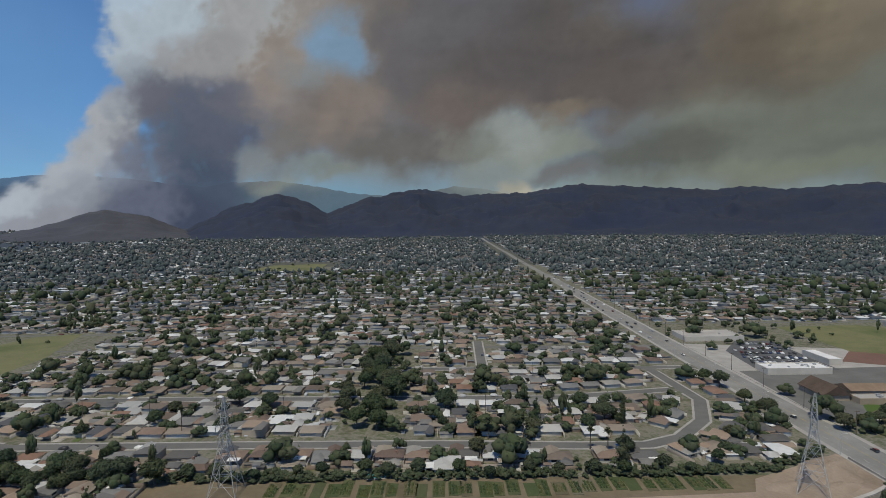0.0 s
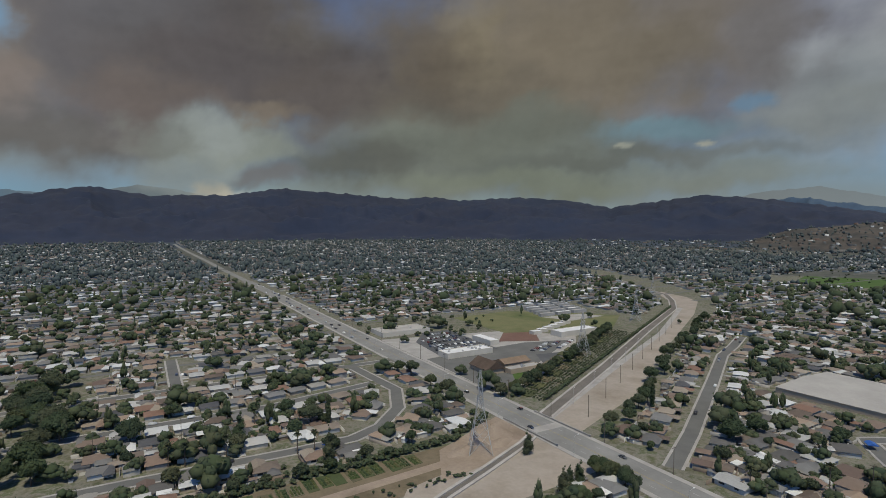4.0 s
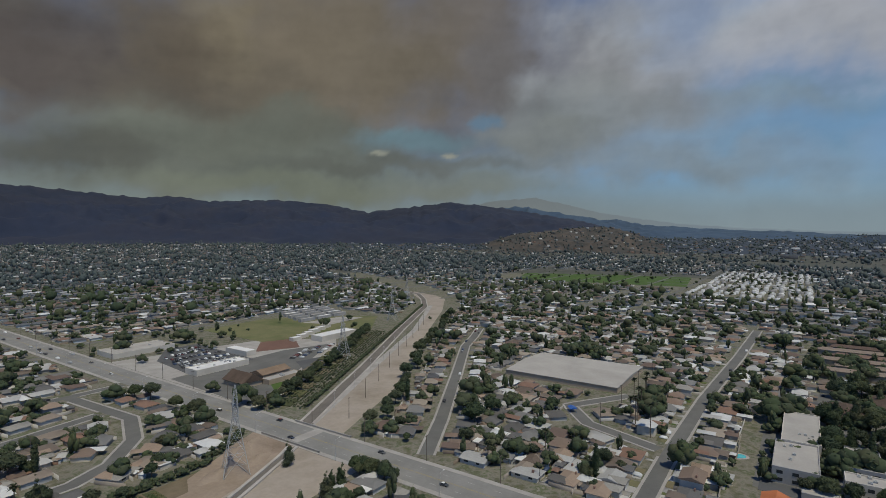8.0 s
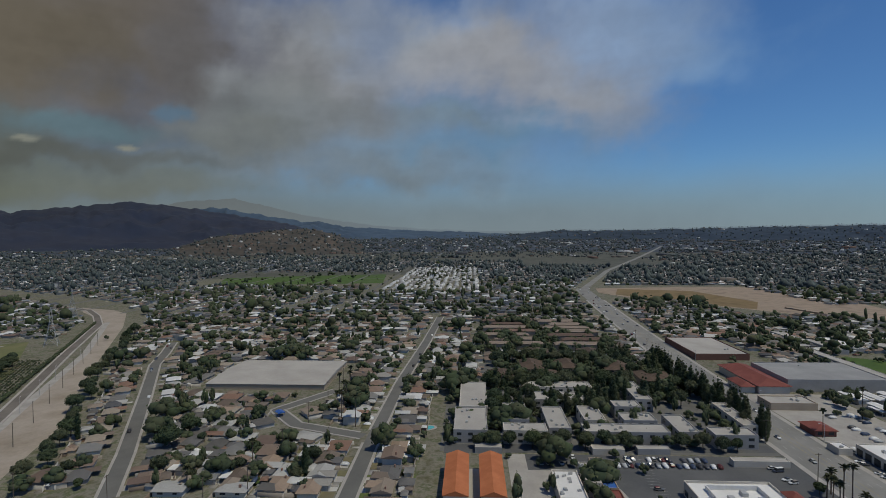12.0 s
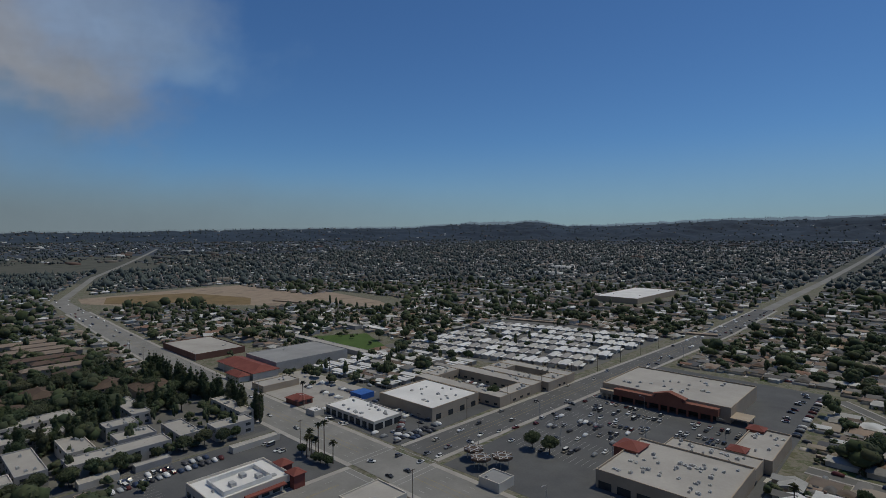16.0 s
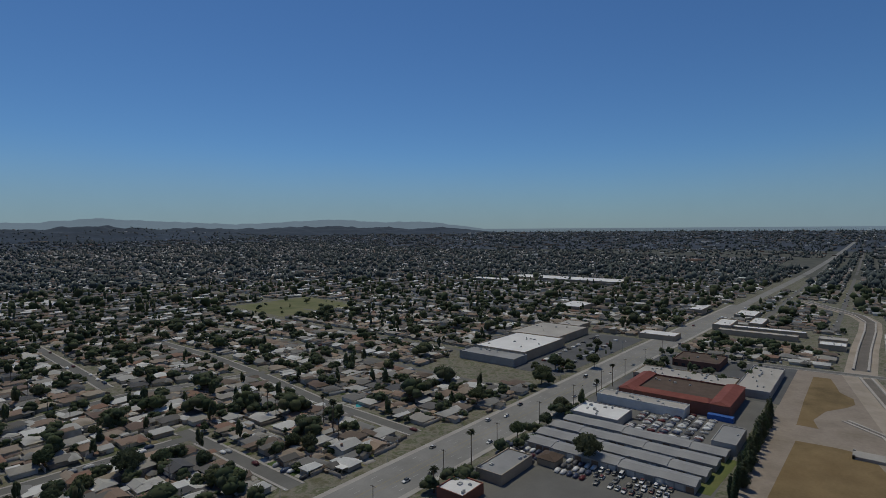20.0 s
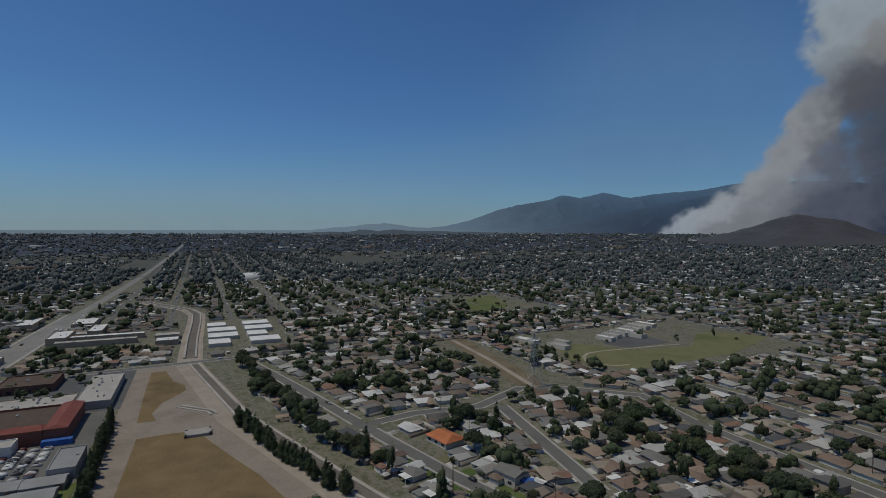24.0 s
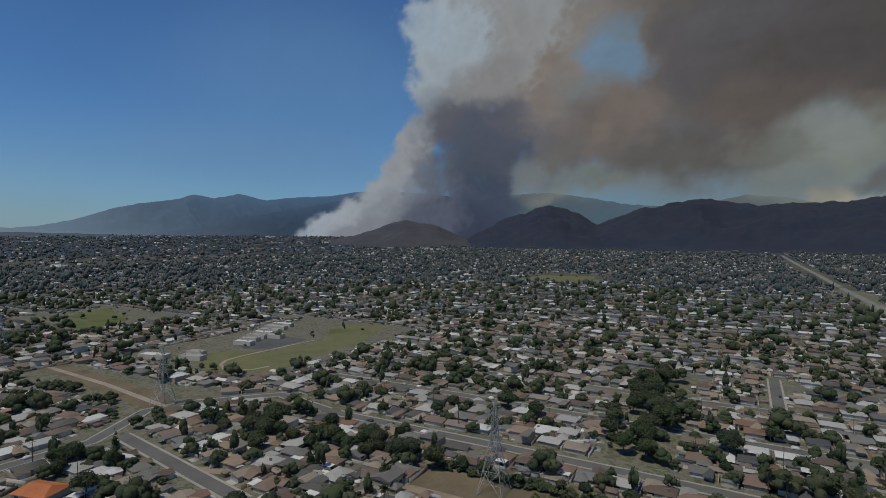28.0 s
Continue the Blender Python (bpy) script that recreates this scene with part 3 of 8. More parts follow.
def smoke():
    az = np.concatenate([np.arange(-46, 128, 0.2), np.arange(128, 314.1, 2.0)])
    el = np.concatenate([np.arange(-2.0, 27.0, 0.2), np.arange(27, 60, 2.0)])
    A, E = np.meshgrid(az, el)
    alpha, rgb = smoke_fields(A, np.minimum(E, 28))
    alpha = alpha * np.clip((60 - E) / 30, 0, 1)
    Rr = 4275 - 40 * alpha * fbm(A * 0.5, E * 0.5, 4)
    a, e = np.radians(A), np.radians(E)
    v = np.stack([Rr * np.cos(e) * np.sin(a), Rr * np.cos(e) * np.cos(a), 100 + Rr * np.sin(e)], -1).reshape(-1, 3)
    n = len(az)
    i = np.arange(len(el) - 1)[:, None] * n + np.arange(n - 1)[None]
    q = np.stack([i, i + 1, i + n + 1, i + n], -1).reshape(-1, 4)
    q = q[(alpha.reshape(-1)[q] > 0.004).any(1)]
    used, inv = np.unique(q, return_inverse=True)
    m = bpy.data.materials.new("smoke")
    m.use_nodes = True
    nt = m.node_tree
    nt.nodes.clear()
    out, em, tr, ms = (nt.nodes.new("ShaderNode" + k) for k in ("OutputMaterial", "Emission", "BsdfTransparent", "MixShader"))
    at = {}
    for k in ("amount", "smoke_emission"):
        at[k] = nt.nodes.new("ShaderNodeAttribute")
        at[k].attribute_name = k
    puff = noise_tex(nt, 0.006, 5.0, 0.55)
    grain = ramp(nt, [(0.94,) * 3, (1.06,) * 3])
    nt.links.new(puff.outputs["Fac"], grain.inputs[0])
    # smoke glows by itself with its painted colours; sun and sky don't shade it
    nt.links.new(mix(nt, 1.0, at["smoke_emission"].outputs["Color"], grain.outputs[0], "MULTIPLY"), em.inputs["Color"])
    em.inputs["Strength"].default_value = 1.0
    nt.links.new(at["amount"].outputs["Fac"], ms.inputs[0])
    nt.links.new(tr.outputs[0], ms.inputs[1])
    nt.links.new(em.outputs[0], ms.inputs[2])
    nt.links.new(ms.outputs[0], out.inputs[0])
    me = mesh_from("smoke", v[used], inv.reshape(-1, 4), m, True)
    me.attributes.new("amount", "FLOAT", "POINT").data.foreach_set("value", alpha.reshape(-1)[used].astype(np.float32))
    me.attributes.new("smoke_emission", "FLOAT_VECTOR", "POINT").data.foreach_set("vector", rgb.reshape(-1, 3)[used].astype(np.float32).ravel())
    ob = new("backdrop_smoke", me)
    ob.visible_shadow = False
    return tagged(ob, "towering wildfire smoke, white edge and brown within, light and shade painted into its glow", "smoke", kind="structure")


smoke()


# ---------------------------------------------------------------- roads
def ave_b(x):
    return float(np.interp(x, (-4600, -3500, -1115, -441, -200, 180, 420, 915), (-25, -51, -117, -143, -155, -167, -168, -187)))


AVE_AN = [(169, -136), (172, -40), (174, 60), (175, 150), (176, 250), (180, 550), (186, 820), (197, 1600), (188, 2600)]
AVE_AS = [(176, -4700), (164, -1500), (153, -560), (158, -420), (165, -240), (168, -166)]
AVE_A = AVE_AS + AVE_AN
AVE_B = [(-4700, -25), (-1115, -117), (-441, -141), (-220, -145), (180, -150), (300, -151), (420, -156), (603, -166), (915, -187), (1360, -340), (2600, -900)]
STREETS = [  # residential streets of the near blocks
    [(-197, 236), (-98, 236), (0, 235), (60, 232), (90, 232), (108, 240), (127, 260), (140, 290), (138, 322), (136, 356)],
    [(-245, 299), (-150, 300), (-50, 298), (67, 297), (133, 309)],
    [(-285, 358), (-150, 358), (0, 358), (137, 356), (167, 356)],
    [(26, 358), (28, 440)],
    [(191, 46), (252, 47), (350, 46), (482, 40), (620, 36)],
    [(191, 136), (231, 155), (318, 200), (390, 238), (430, 253), (470, 270)],
    [(256, 52), (270, 90), (292, 108), (330, 84)],
]
STREETS += [
    [(-430, 36), (-353, 56), (-266, 77), (-199, 94), (-120, 120)],
    [(-266, 77), (-272, 108), (-268, 146), (-288, 186), (-280, 208), (-245, 246), (-197, 236)],
    [(-264, 158), (-197, 147), (-160, 141)],
    [(-437, -130), (-446, -20), (-455, 76), (-470, 151), (-465, 266), (-455, 520), (-450, 1200)],
    [(-123, -172), (-123, -265)], [(-123, -253), (-20, -258), (38, -262)],
    [(-192, -172), (-195, -250), (-205, -320), (-212, -400), (-212, -495)],
    [(-128, -375), (-132, -450), (-137, -560)], [(-4, -330), (-4, -600)],
    [(-212, -330), (-128, -350), (-4, -330), (40, -380)],
]
GRID = []
for k, y in enumerate(range(420, 2700, 62)):
    GRID.append([(-1500, y), (-470, y), (168, y)])
    GRID.append([(200, y + 90), (1700, y + 60)])
for y in range(-2580, -590, 60):
    GRID.append([(-1800, y + 9), (140, y)])
    GRID.append([(190, y - 20), (1900, y - 60)])
for x in (-1320, -880, -440, -77):
    GRID.append([(x, -2600), (x, -600)])
for x in range(-1800, -260, 66):
    GRID.append([(x, -560), (x, -185)])
for x in (520, 960, 1400):
    GRID.append([(x, -2600), (x, -560)])
for y in range(-90, 400, 62):
    GRID.append([(-2200, y), (-640, y)])
for x in range(520, 1700, 62):
    GRID.append([(x, -150), (x, 250)])
for y in range(-160, 380, 66):
    GRID.append([(640, y + 330), (1900, y + 330)])


def near_line(x, y, pts):
    """Distance from a point to a line of points."""
    best = 1e9
    for (x0, y0), (x1, y1) in zip(pts, pts[1:]):
        dx, dy = x1 - x0, y1 - y0
        t = min(1, max(0, ((x - x0) * dx + (y - y0) * dy) / (dx * dx + dy * dy)))
        best = min(best, math.hypot(x - x0 - t * dx, y - y0 - t * dy))
    return best


ROADS = [(AVE_AN, 8.6), (AVE_AS, 10.0), (AVE_B, 11.0)] + [(s, 3.2) for s in STREETS]


FAR_AVENUES = [[(176, -4700), (164, -1500), (156, -760)], [(-4700, -25), (-1115, -117), (-760, -129)], [(940, -196), (1360, -340), (2600, -900)], [(189, 1000), (197, 1600), (188, 2600)]]
AVE_AN, AVE_AS = AVE_AN[:-2] + [(189, 1000)], [(156, -760)] + AVE_AS[2:]
AVE_B = [(-760, -129)] + AVE_B[2:-2] + [(940, -196)]
ROADS[:3] = [(AVE_AN, 8.6), (AVE_AS, 10.0), (AVE_B, 11.0)]


def road(name, k, material, label, z, step=60, walk_w=1.2):
    pts, half = ROADS[k]
    bm = bmesh.new()
    strip(bm, resample(pts, step), -half, half, z)
    tagged(part(name, bm, material), label, "road", kind="structure")
    others = [(p, h) for j, (p, h) in enumerate(ROADS) if j != k]
    for sgn in (-1, 1):
        line, run, runs = resample(pts, 4.0), [], []
        for i, (x, y) in enumerate(line):
            if math.hypot(x, y) > 800:
                continue
            a, b = line[max(0, i - 1)], line[min(len(line) - 1, i + 1)]
            q = math.hypot(b[0] - a[0], b[1] - a[1]) or 1
            px, py = x + (b[1] - a[1]) / q * sgn * (half + walk_w / 2), y - (b[0] - a[0]) / q * sgn * (half + walk_w / 2)
            if any(near_line(px, py, p) < h + 1.5 for p, h in others):
                if len(run) > 1:
                    runs.append(run)
                run = []
            else:
                run.append((x, y))
        if len(run) > 1:
            runs.append(run)
        for run in runs:
            bm = bmesh.new()
            a, b = sorted((sgn * half, sgn * (half + walk_w)))
            strip(bm, run, a, b, 0.0, 0.17)
            tagged(part("pavement", bm, M_CONCRETE), "pale concrete pavement with a raised kerb", "pavement", kind="structure")


for k in range(3):
    road("road_avenue", k, M_AVE_S if k == 1 else M_AVENUE, "wide worn asphalt avenue", 0.12 + 0.01 * k, 50, 2.6)
for k in range(3, len(ROADS)):
    road("road_street", k, M_ASPHALT, "residential asphalt street", 0.055 + 0.0035 * (k - 3), 12)
for s in FAR_AVENUES:
    bm = bmesh.new()
    strip(bm, resample(s, 50), -6.0, 6.0, 0.1)
    tagged(part("road_avenue", bm, M_AVENUE), "pale avenue running on across the plain", "road", kind="structure")
for k, s in enumerate(GRID):
    bm = bmesh.new()
    strip(bm, resample(s, 80), -2.5, 2.5, 0.02 + 0.0002 * k)
    tagged(part("road_street", bm, M_ASPHALT), "residential asphalt street", "road", kind="structure")

# keep-out areas: x0, y0, x1, y1
CLEAR = [(140, -212, 250, -76), (44, -400, 150, -166), (176, -320, 260, -160), (250, -218, 336, -158), (176, -500, 350, -300), (345, -335, 440, -265), (300, -270, 395, -160), (405, -225, 495, -160),
         (530, -540, 720, -440), (640, -470, 980, -320), (770, -320, 980, -200), (440, -124, 582, -8), (-240, 97, -217, 116), (-480, -262, -408, -160), (180, -140, 335, 16), (330, -135, 400, -10), (322, 82, 398, 174), (186, 240, 300, 505), (300, 266, 345, 505), (345, 290, 400, 505), (400, 316, 450, 505), (450, 342, 480, 505), (-425, -255, -300, -158),
         (-360, -130, -145, -40)]
CLEAR += [ (-452, -42, -190, 30), (-640, -5, -478, 78), (-446, -130, -345, -38), (-600, -118, -520, -12), (-516, -250, -476, -218), (-510, -168, -482, -130), (-432, 258, -290, 490), (-440, 180, -290, 226), (-725, 300, -570, 420),
         (-110, 176, 125, 207), (985, 170, 1300, 560), (905, -15, 1460, 155), (-435, 268, -395, 460), (-420, 1100, -255, 1370),
         (285, -880, 370, -690), (-490, -660, -360, -520), (100, 150, 190, 215), (-50, 250, -24, 410)]
LINES = [(AVE_A, 14.5), (AVE_B, 15)] + [(s, 13.0) for s in FAR_AVENUES] + [(s, 8.0) for s in STREETS] + [(s, 7.6) for s in GRID]
WASH = [(-850, -70), (-800, -42), (-745, -12), (-690, -4), (-445, -6), (-305, 18), (-195, 54), (107, 163), (176, 198), (240, 232), (430, 318), (585, 400), (690, 490), (790, 640), (900, 900)]
LINES += [(WASH[7:], 20), (WASH[:8], 12.5)]
CELL = 4.0
blocked = np.zeros((1400, 1400), bool)   # +-2800 m


def block_rect(x0, y0, x1, y1):
    i0, j0, i1, j1 = (int(np.clip((v + 2800) / CELL, 0, 1399)) for v in (x0, y0, x1, y1))
    blocked[i0:i1 + 1, j0:j1 + 1] = True


def is_blocked(x, y):
    i = np.clip(((np.asarray(x) + 2800) / CELL).astype(int), 0, 1399)
    j = np.clip(((np.asarray(y) + 2800) / CELL).astype(int), 0, 1399)
    return blocked[i, j] & (np.abs(x) < 2796) & (np.abs(y) < 2796)


for c in CLEAR:
    block_rect(*c)
for pts, half in LINES:
    for x, y in resample(pts, 3.0):
        block_rect(x - half, y - half, x + half, y + half) if half > 12 else block_rect(x - half + 3, y - half + 3, x + half - 3, y + half - 3)
for x, y in resample([(185, 205), (430, 330), (560, 400)], 3.0):
    block_rect(x - 6, y - 10, x + 10, y + 24)
for x, y in resample([(200, 178), (258, 201), (354, 256), (547, 355), (670, 434)], 3.0):
    block_rect(x - 3, y - 2, x + 3, y + 5)

# ---------------------------------------------------------------- house sites
NEAR = 246.0
sites = []   # x, y, heading, street side
taken = defaultdict(list)


def free(x, y, d):
    cx, cy = int(x // 20), int(y // 20)
    for i in (-1, 0, 1):
        for j in (-1, 0, 1):
            for a, b in taken[cx + i, cy + j]:
                if (a - x) ** 2 + (b - y) ** 2 < d * d:
                    return False
    return True


def claim(x, y):
    taken[int(x // 20), int(y // 20)].append((x, y))


for pts in STREETS + GRID:
    for (x0, y0), (x1, y1) in zip(pts, pts[1:]):
        L = math.hypot(x1 - x0, y1 - y0)
        ux, uy = (x1 - x0) / L, (y1 - y0) / L
        s = 9.0
        while s < L - 6:
            for side in (-1, 1):
                off = 13.6 + rng.uniform(-0.9, 1.2)
                x, y = x0 + ux * s + uy * side * off, y0 + uy * s - ux * side * off
                if not is_blocked(x, y) and not is_blocked(x + 5, y + 4) and not is_blocked(x - 5, y - 4) and free(x, y, 11.2):
                    sites.append((x, y, math.atan2(-uy * side, -ux * side), s))
                    claim(x, y)
            s += 13.2 + rng.uniform(-0.7, 0.7)
# houses off the named streets: every free lot of the near blocks
for gx in np.concatenate([np.arange(-1500, -600, 16.0), np.arange(-600, 600, 4.0), np.arange(600, 1500, 16.0)]):
    for gy in np.concatenate([np.arange(-1500, -600, 23.0), np.arange(-600, 600, 4.0), np.arange(600, 1500, 23.0)]):
        x, y = gx + rng.uniform(-2, 2), gy + rng.uniform(-2.5, 2.5)
        if not (is_blocked(x, y) or is_blocked(x + 5, y + 4) or is_blocked(x - 5, y - 4) or is_blocked(x + 5, y - 4) or is_blocked(x - 5, y + 4)) and free(x, y, 11.6):
            sites.append((x, y, math.pi / 2 * rng.integers(0, 4), 0.0))
            claim(x, y)
sites = np.array(sites)
dist = np.hypot(sites[:, 0], sites[:, 1])

# the far suburb, past the streets that can be told apart
fx, fy = rng.uniform(-4600, 4600, 60000), rng.uniform(-4600, 4600, 60000)
fr = np.hypot(fx, fy)
faz = np.degrees(np.arctan2(fx, fy))
edge = np.where((faz > -36) & (faz < 72), 2900, 4550)
inside = (np.abs(fx) < 1500) & (fy < 2700) & (fy > -2600)
inside |= (np.abs(fx) < 1900) & (np.abs(fy) < 560)
ok = (fr < edge) & ~inside & ~is_blocked(fx, fy) & (fr > 500)
fx, fy = np.round(fx[ok] / 20) * 20 + rng.uniform(-3, 3, ok.sum()), np.round(fy[ok] / 31) * 31 + rng.uniform(-4, 4, ok.sum())


class Stuff:
    """Many small pieces joined into one mesh, from templates of triangles."""

    def __init__(self):
        self.v, self.t, self.n = [], [], 0

    def add(self, verts, tris, x, y, z, turn, sx, sy, sz):
        verts, tris = np.asarray(verts, float), np.asarray(tris, int)
        n = len(x)
        if not n:
            return
        p = verts[None] * np.stack([np.broadcast_to(a, (n,)) for a in (sx, sy, sz)], -1)[:, None]
        c, s = np.cos(turn)[:, None], np.sin(turn)[:, None]
        q = np.stack([p[..., 0] * c - p[..., 1] * s + np.asarray(x)[:, None], p[..., 0] * s + p[..., 1] * c + np.asarray(y)[:, None], p[..., 2] + np.asarray(z)[:, None]], -1)
        self.v.append(q.reshape(-1, 3))
        self.t.append((tris[None] + (np.arange(n) * len(verts))[:, None, None] + self.n).reshape(-1, 3))
        self.n += n * len(verts)

    def make(self, name, material, label, category):
        ob = new(name, mesh_from(name, np.concatenate(self.v), np.concatenate(self.t), material))
        return tagged(ob, label, category, kind="stuff")


BOXV = [(-.5, -.5, 0), (.5, -.5, 0), (.5, .5, 0), (-.5, .5, 0), (-.5, -.5, 1), (.5, -.5, 1), (.5, .5, 1), (-.5, .5, 1)]
BOXT = [(0, 1, 5), (0, 5, 4), (1, 2, 6), (1, 6, 5), (2, 3, 7), (2, 7, 6), (3, 0, 4), (3, 4, 7)]
TOPT = BOXT + [(4, 5, 6), (4, 6, 7)]
HIPV = [(-.5, -.5, 0), (.5, -.5, 0), (.5, .5, 0), (-.5, .5, 0), (-.22, 0, 1), (.22, 0, 1)]
HIPT = [(0, 1, 5), (0, 5, 4), (1, 2, 5), (2, 3, 4), (2, 4, 5), (3, 0, 4)]
GABV = HIPV[:4] + [(-.5, 0, 1), (.5, 0, 1)]
# a hipped main body with a gabled wing towards the street
LV = HIPV + [(.08, -.5, 0), (.5, -.5, 0.02), (.5, .1, 0.02), (.08, .1, 0), (.29, -.82, .85), (.29, .1, .85), (.08, -.82, 0), (.5, -.82, 0.02)]
LT = HIPT + [(12, 10, 11), (12, 11, 9), (13, 8, 11), (13, 11, 10), (12, 13, 10)]


def stuff_houses(x, y, turn, walls, roofs, far):
    n = len(x)
    g = gz(np.asarray(x), np.asarray(y))
    w, d = rng.uniform(8.6, 11.2, n), rng.uniform(6.8, 9.2, n)
    h = rng.uniform(2.1, 2.4, n) + (rng.random(n) < 0.03) * 2.4
    walls.add(BOXV, BOXT, x, y, g, turn, w, d, h)
    kind = rng.integers(0, 4, n)
    rh = rng.uniform(0.9, 1.5, n)
    for k, (vv, tt) in enumerate(((HIPV, HIPT), (GABV, HIPT), (LV, LT), (LV, LT))):
        m = kind == k
        if far and k > 1:
            vv, tt = GABV, HIPT
        roofs.add(vv, tt, np.asarray(x)[m], np.asarray(y)[m], (g + h)[m], turn[m], w[m] + 1.2, d[m] + 1.2, rh[m])


def rear_wings(i):
    """A rear wing, a patio cover or a garage behind each of the houses i, under a roof of its own."""
    n = len(i)
    lx, ly = rng.uniform(-4.6, 4.6, n), rng.uniform(4.6, 9.6, n)
    x, y = beside(i, lx, ly)
    ok_ = ~is_blocked(x, y)
    i, x, y, n = i[ok_], x[ok_], y[ok_], int(ok_.sum())
    sx, sy, sz = rng.uniform(3.6, 7.0, n), rng.uniform(3.2, 6.4, n), rng.uniform(1.9, 2.35, n)
    turn = sites[i, 2] + np.where(rng.random(n) < 0.5, 0, math.pi / 2)
    walls.add(BOXV, BOXT, x, y, gz(x, y), turn, sx, sy, sz)
    flat = rng.random(n) < 0.45
    for m, rise in ((flat, 0.12), (~flat, 1.15)):
        roofs.add(GABV, HIPT, x[m], y[m], (gz(x, y) + sz)[m], turn[m], sx[m] + 0.7, sy[m] + 0.7, rng.uniform(0.7, 1.2, int(m.sum())) * rise)


def beside(i, lx, ly):
    c, s = np.cos(sites[i, 2]), np.sin(sites[i, 2])
    return sites[i, 0] + lx * c - ly * s, sites[i, 1] + lx * s + ly * c


walls, roofs = Stuff(), Stuff()
mid = (dist >= NEAR) | (dist < 178)
far_lot = dist >= 650
a_lot, b_lot = mid & ~far_lot, mid & far_lot
stuff_houses(sites[a_lot, 0], sites[a_lot, 1], sites[a_lot, 2], walls, roofs, False)
rear_wings(np.where(dist < 900)[0][rng.random(int((dist < 900).sum())) < 0.85])
far_roofs = Stuff()
stuff_houses(sites[b_lot, 0], sites[b_lot, 1], sites[b_lot, 2], walls, far_roofs, True)
# near roof colours, dimmed and blued to paint in distance haze
M_ROOF_HAZED = surface("roof_hazed", [(c[0] * 0.68, c[1] * 0.74, c[2] * 0.82) for c in ROOFS[:8]] + [(0.6, 0.6, 0.6), (0.52, 0.52, 0.52), (0.08, 0.085, 0.09), (0.12, 0.125, 0.13), (0.10, 0.105, 0.11), (0.15, 0.14, 0.13)], "island", fine=0.3, amount=0.2)
far_roofs.make("house_roofs_middle", M_ROOF_HAZED, "grey and brown house roofs across the suburb, tinted blue for haze", "houses")
lot = (dist < 900)
n = int(lot.sum() * 2.6)
i = rng.choice(np.where(lot)[0], n)
a, r = sites[i, 2] + math.pi / 2 + rng.normal(0, 0.6, n), rng.uniform(7.2, 10.5, n)
cx, cy = sites[i, 0] + np.cos(a) * r, sites[i, 1] + np.sin(a) * r
okk = ~is_blocked(cx, cy)
clutter = Stuff()
n = int(okk.sum())
sx, sy, sh = rng.uniform(1.4, 4.6, n), rng.uniform(1.4, 3.2, n), rng.uniform(1.2, 2.1, n)
clutter.add(BOXV, TOPT, cx[okk], cy[okk], np.zeros(n), sites[i[okk], 2], sx, sy, sh)
clutter.add(GABV, HIPT, cx[okk], cy[okk], sh, sites[i[okk], 2], sx + 0.5, sy + 0.5, rng.uniform(0.1, 0.7, n))
clutter.make("garden_sheds", M_ROOF_FAR, "sheds and patio roofs in back gardens", "sheds")
walls.make("house_walls_distant", M_WALL_FAR, "pale stucco house walls of the suburb", "houses")
roofs.make("house_roofs_distant", M_ROOF_FAR, "low grey and brown house roofs of the suburb", "houses")
walls, roofs = Stuff(), Stuff()
sel = rng.random(len(fx)) < 0.6
roofs.add(BOXV, TOPT, fx[sel], fy[sel], gz(fx[sel], fy[sel]), np.where(rng.random(sel.sum()) < 0.5, 0, math.pi / 2), rng.uniform(10, 15, sel.sum()), rng.uniform(8, 11, sel.sum()), rng.uniform(3, 4.2, sel.sum()))
# big flat roofs of far shops and works
bx, by = rng.uniform(-4300, 4300, 900), rng.uniform(-4300, 4300, 900)
br, baz = np.hypot(bx, by), np.degrees(np.arctan2(bx, by))
k = ~is_blocked(bx + 30, by) & ~is_blocked(bx - 30, by) & ~is_blocked(bx, by + 22) & ~is_blocked(bx, by - 22) & (br > np.where((baz > 95) | (baz < -50), 800, 1500)) & ~is_blocked(bx, by) & (br < np.where((baz > -36) & (baz < 72), 2850, 4500)) & (rng.random(900) < np.where((baz > 95) | (baz < -60) | (br > 2500), 0.8, 0.2))
bx, by = bx[k], by[k]
roofs.add(BOXV, TOPT, bx, by, gz(bx, by), np.zeros(len(bx)), rng.uniform(25, 90, len(bx)), rng.uniform(18, 50, len(bx)), rng.uniform(5, 8, len(bx)))
for on_trees, on_roofs in SLOPES:
    n = len(on_roofs)
    roofs.add(BOXV, TOPT, on_roofs[:, 0] + rng.uniform(-12, 12, n), on_roofs[:, 1] + rng.uniform(-12, 12, n), on_roofs[:, 2] - 2, rng.uniform(0, 1, n), rng.uniform(10, 17, n), rng.uniform(8, 12, n), rng.uniform(6, 8, n))
roofs.make("house_roofs_far", M_ROOF_HAZED, "pale and brown roofs far across the plain, tinted blue for haze", "houses")

# paved yards, lawns, garden walls and parked cars of the blocks
lot = np.where(dist < 1000)[0]
M_SLAB = surface("yard_paving", [(0.34, 0.33, 0.30), (0.42, 0.40, 0.37), (0.28, 0.265, 0.24), (0.38, 0.35, 0.31), (0.24, 0.215, 0.18)], "island", fine=1.0, amount=0.15, rough=0.9)
M_PATCH = surface("small_lawns", [(0.080, 0.118, 0.032), (0.105, 0.138, 0.044), (0.17, 0.16, 0.085), (0.066, 0.108, 0.030), (0.125, 0.145, 0.055), (0.20, 0.170, 0.10)], "island", fine=0.8, amount=0.3, rough=0.95)


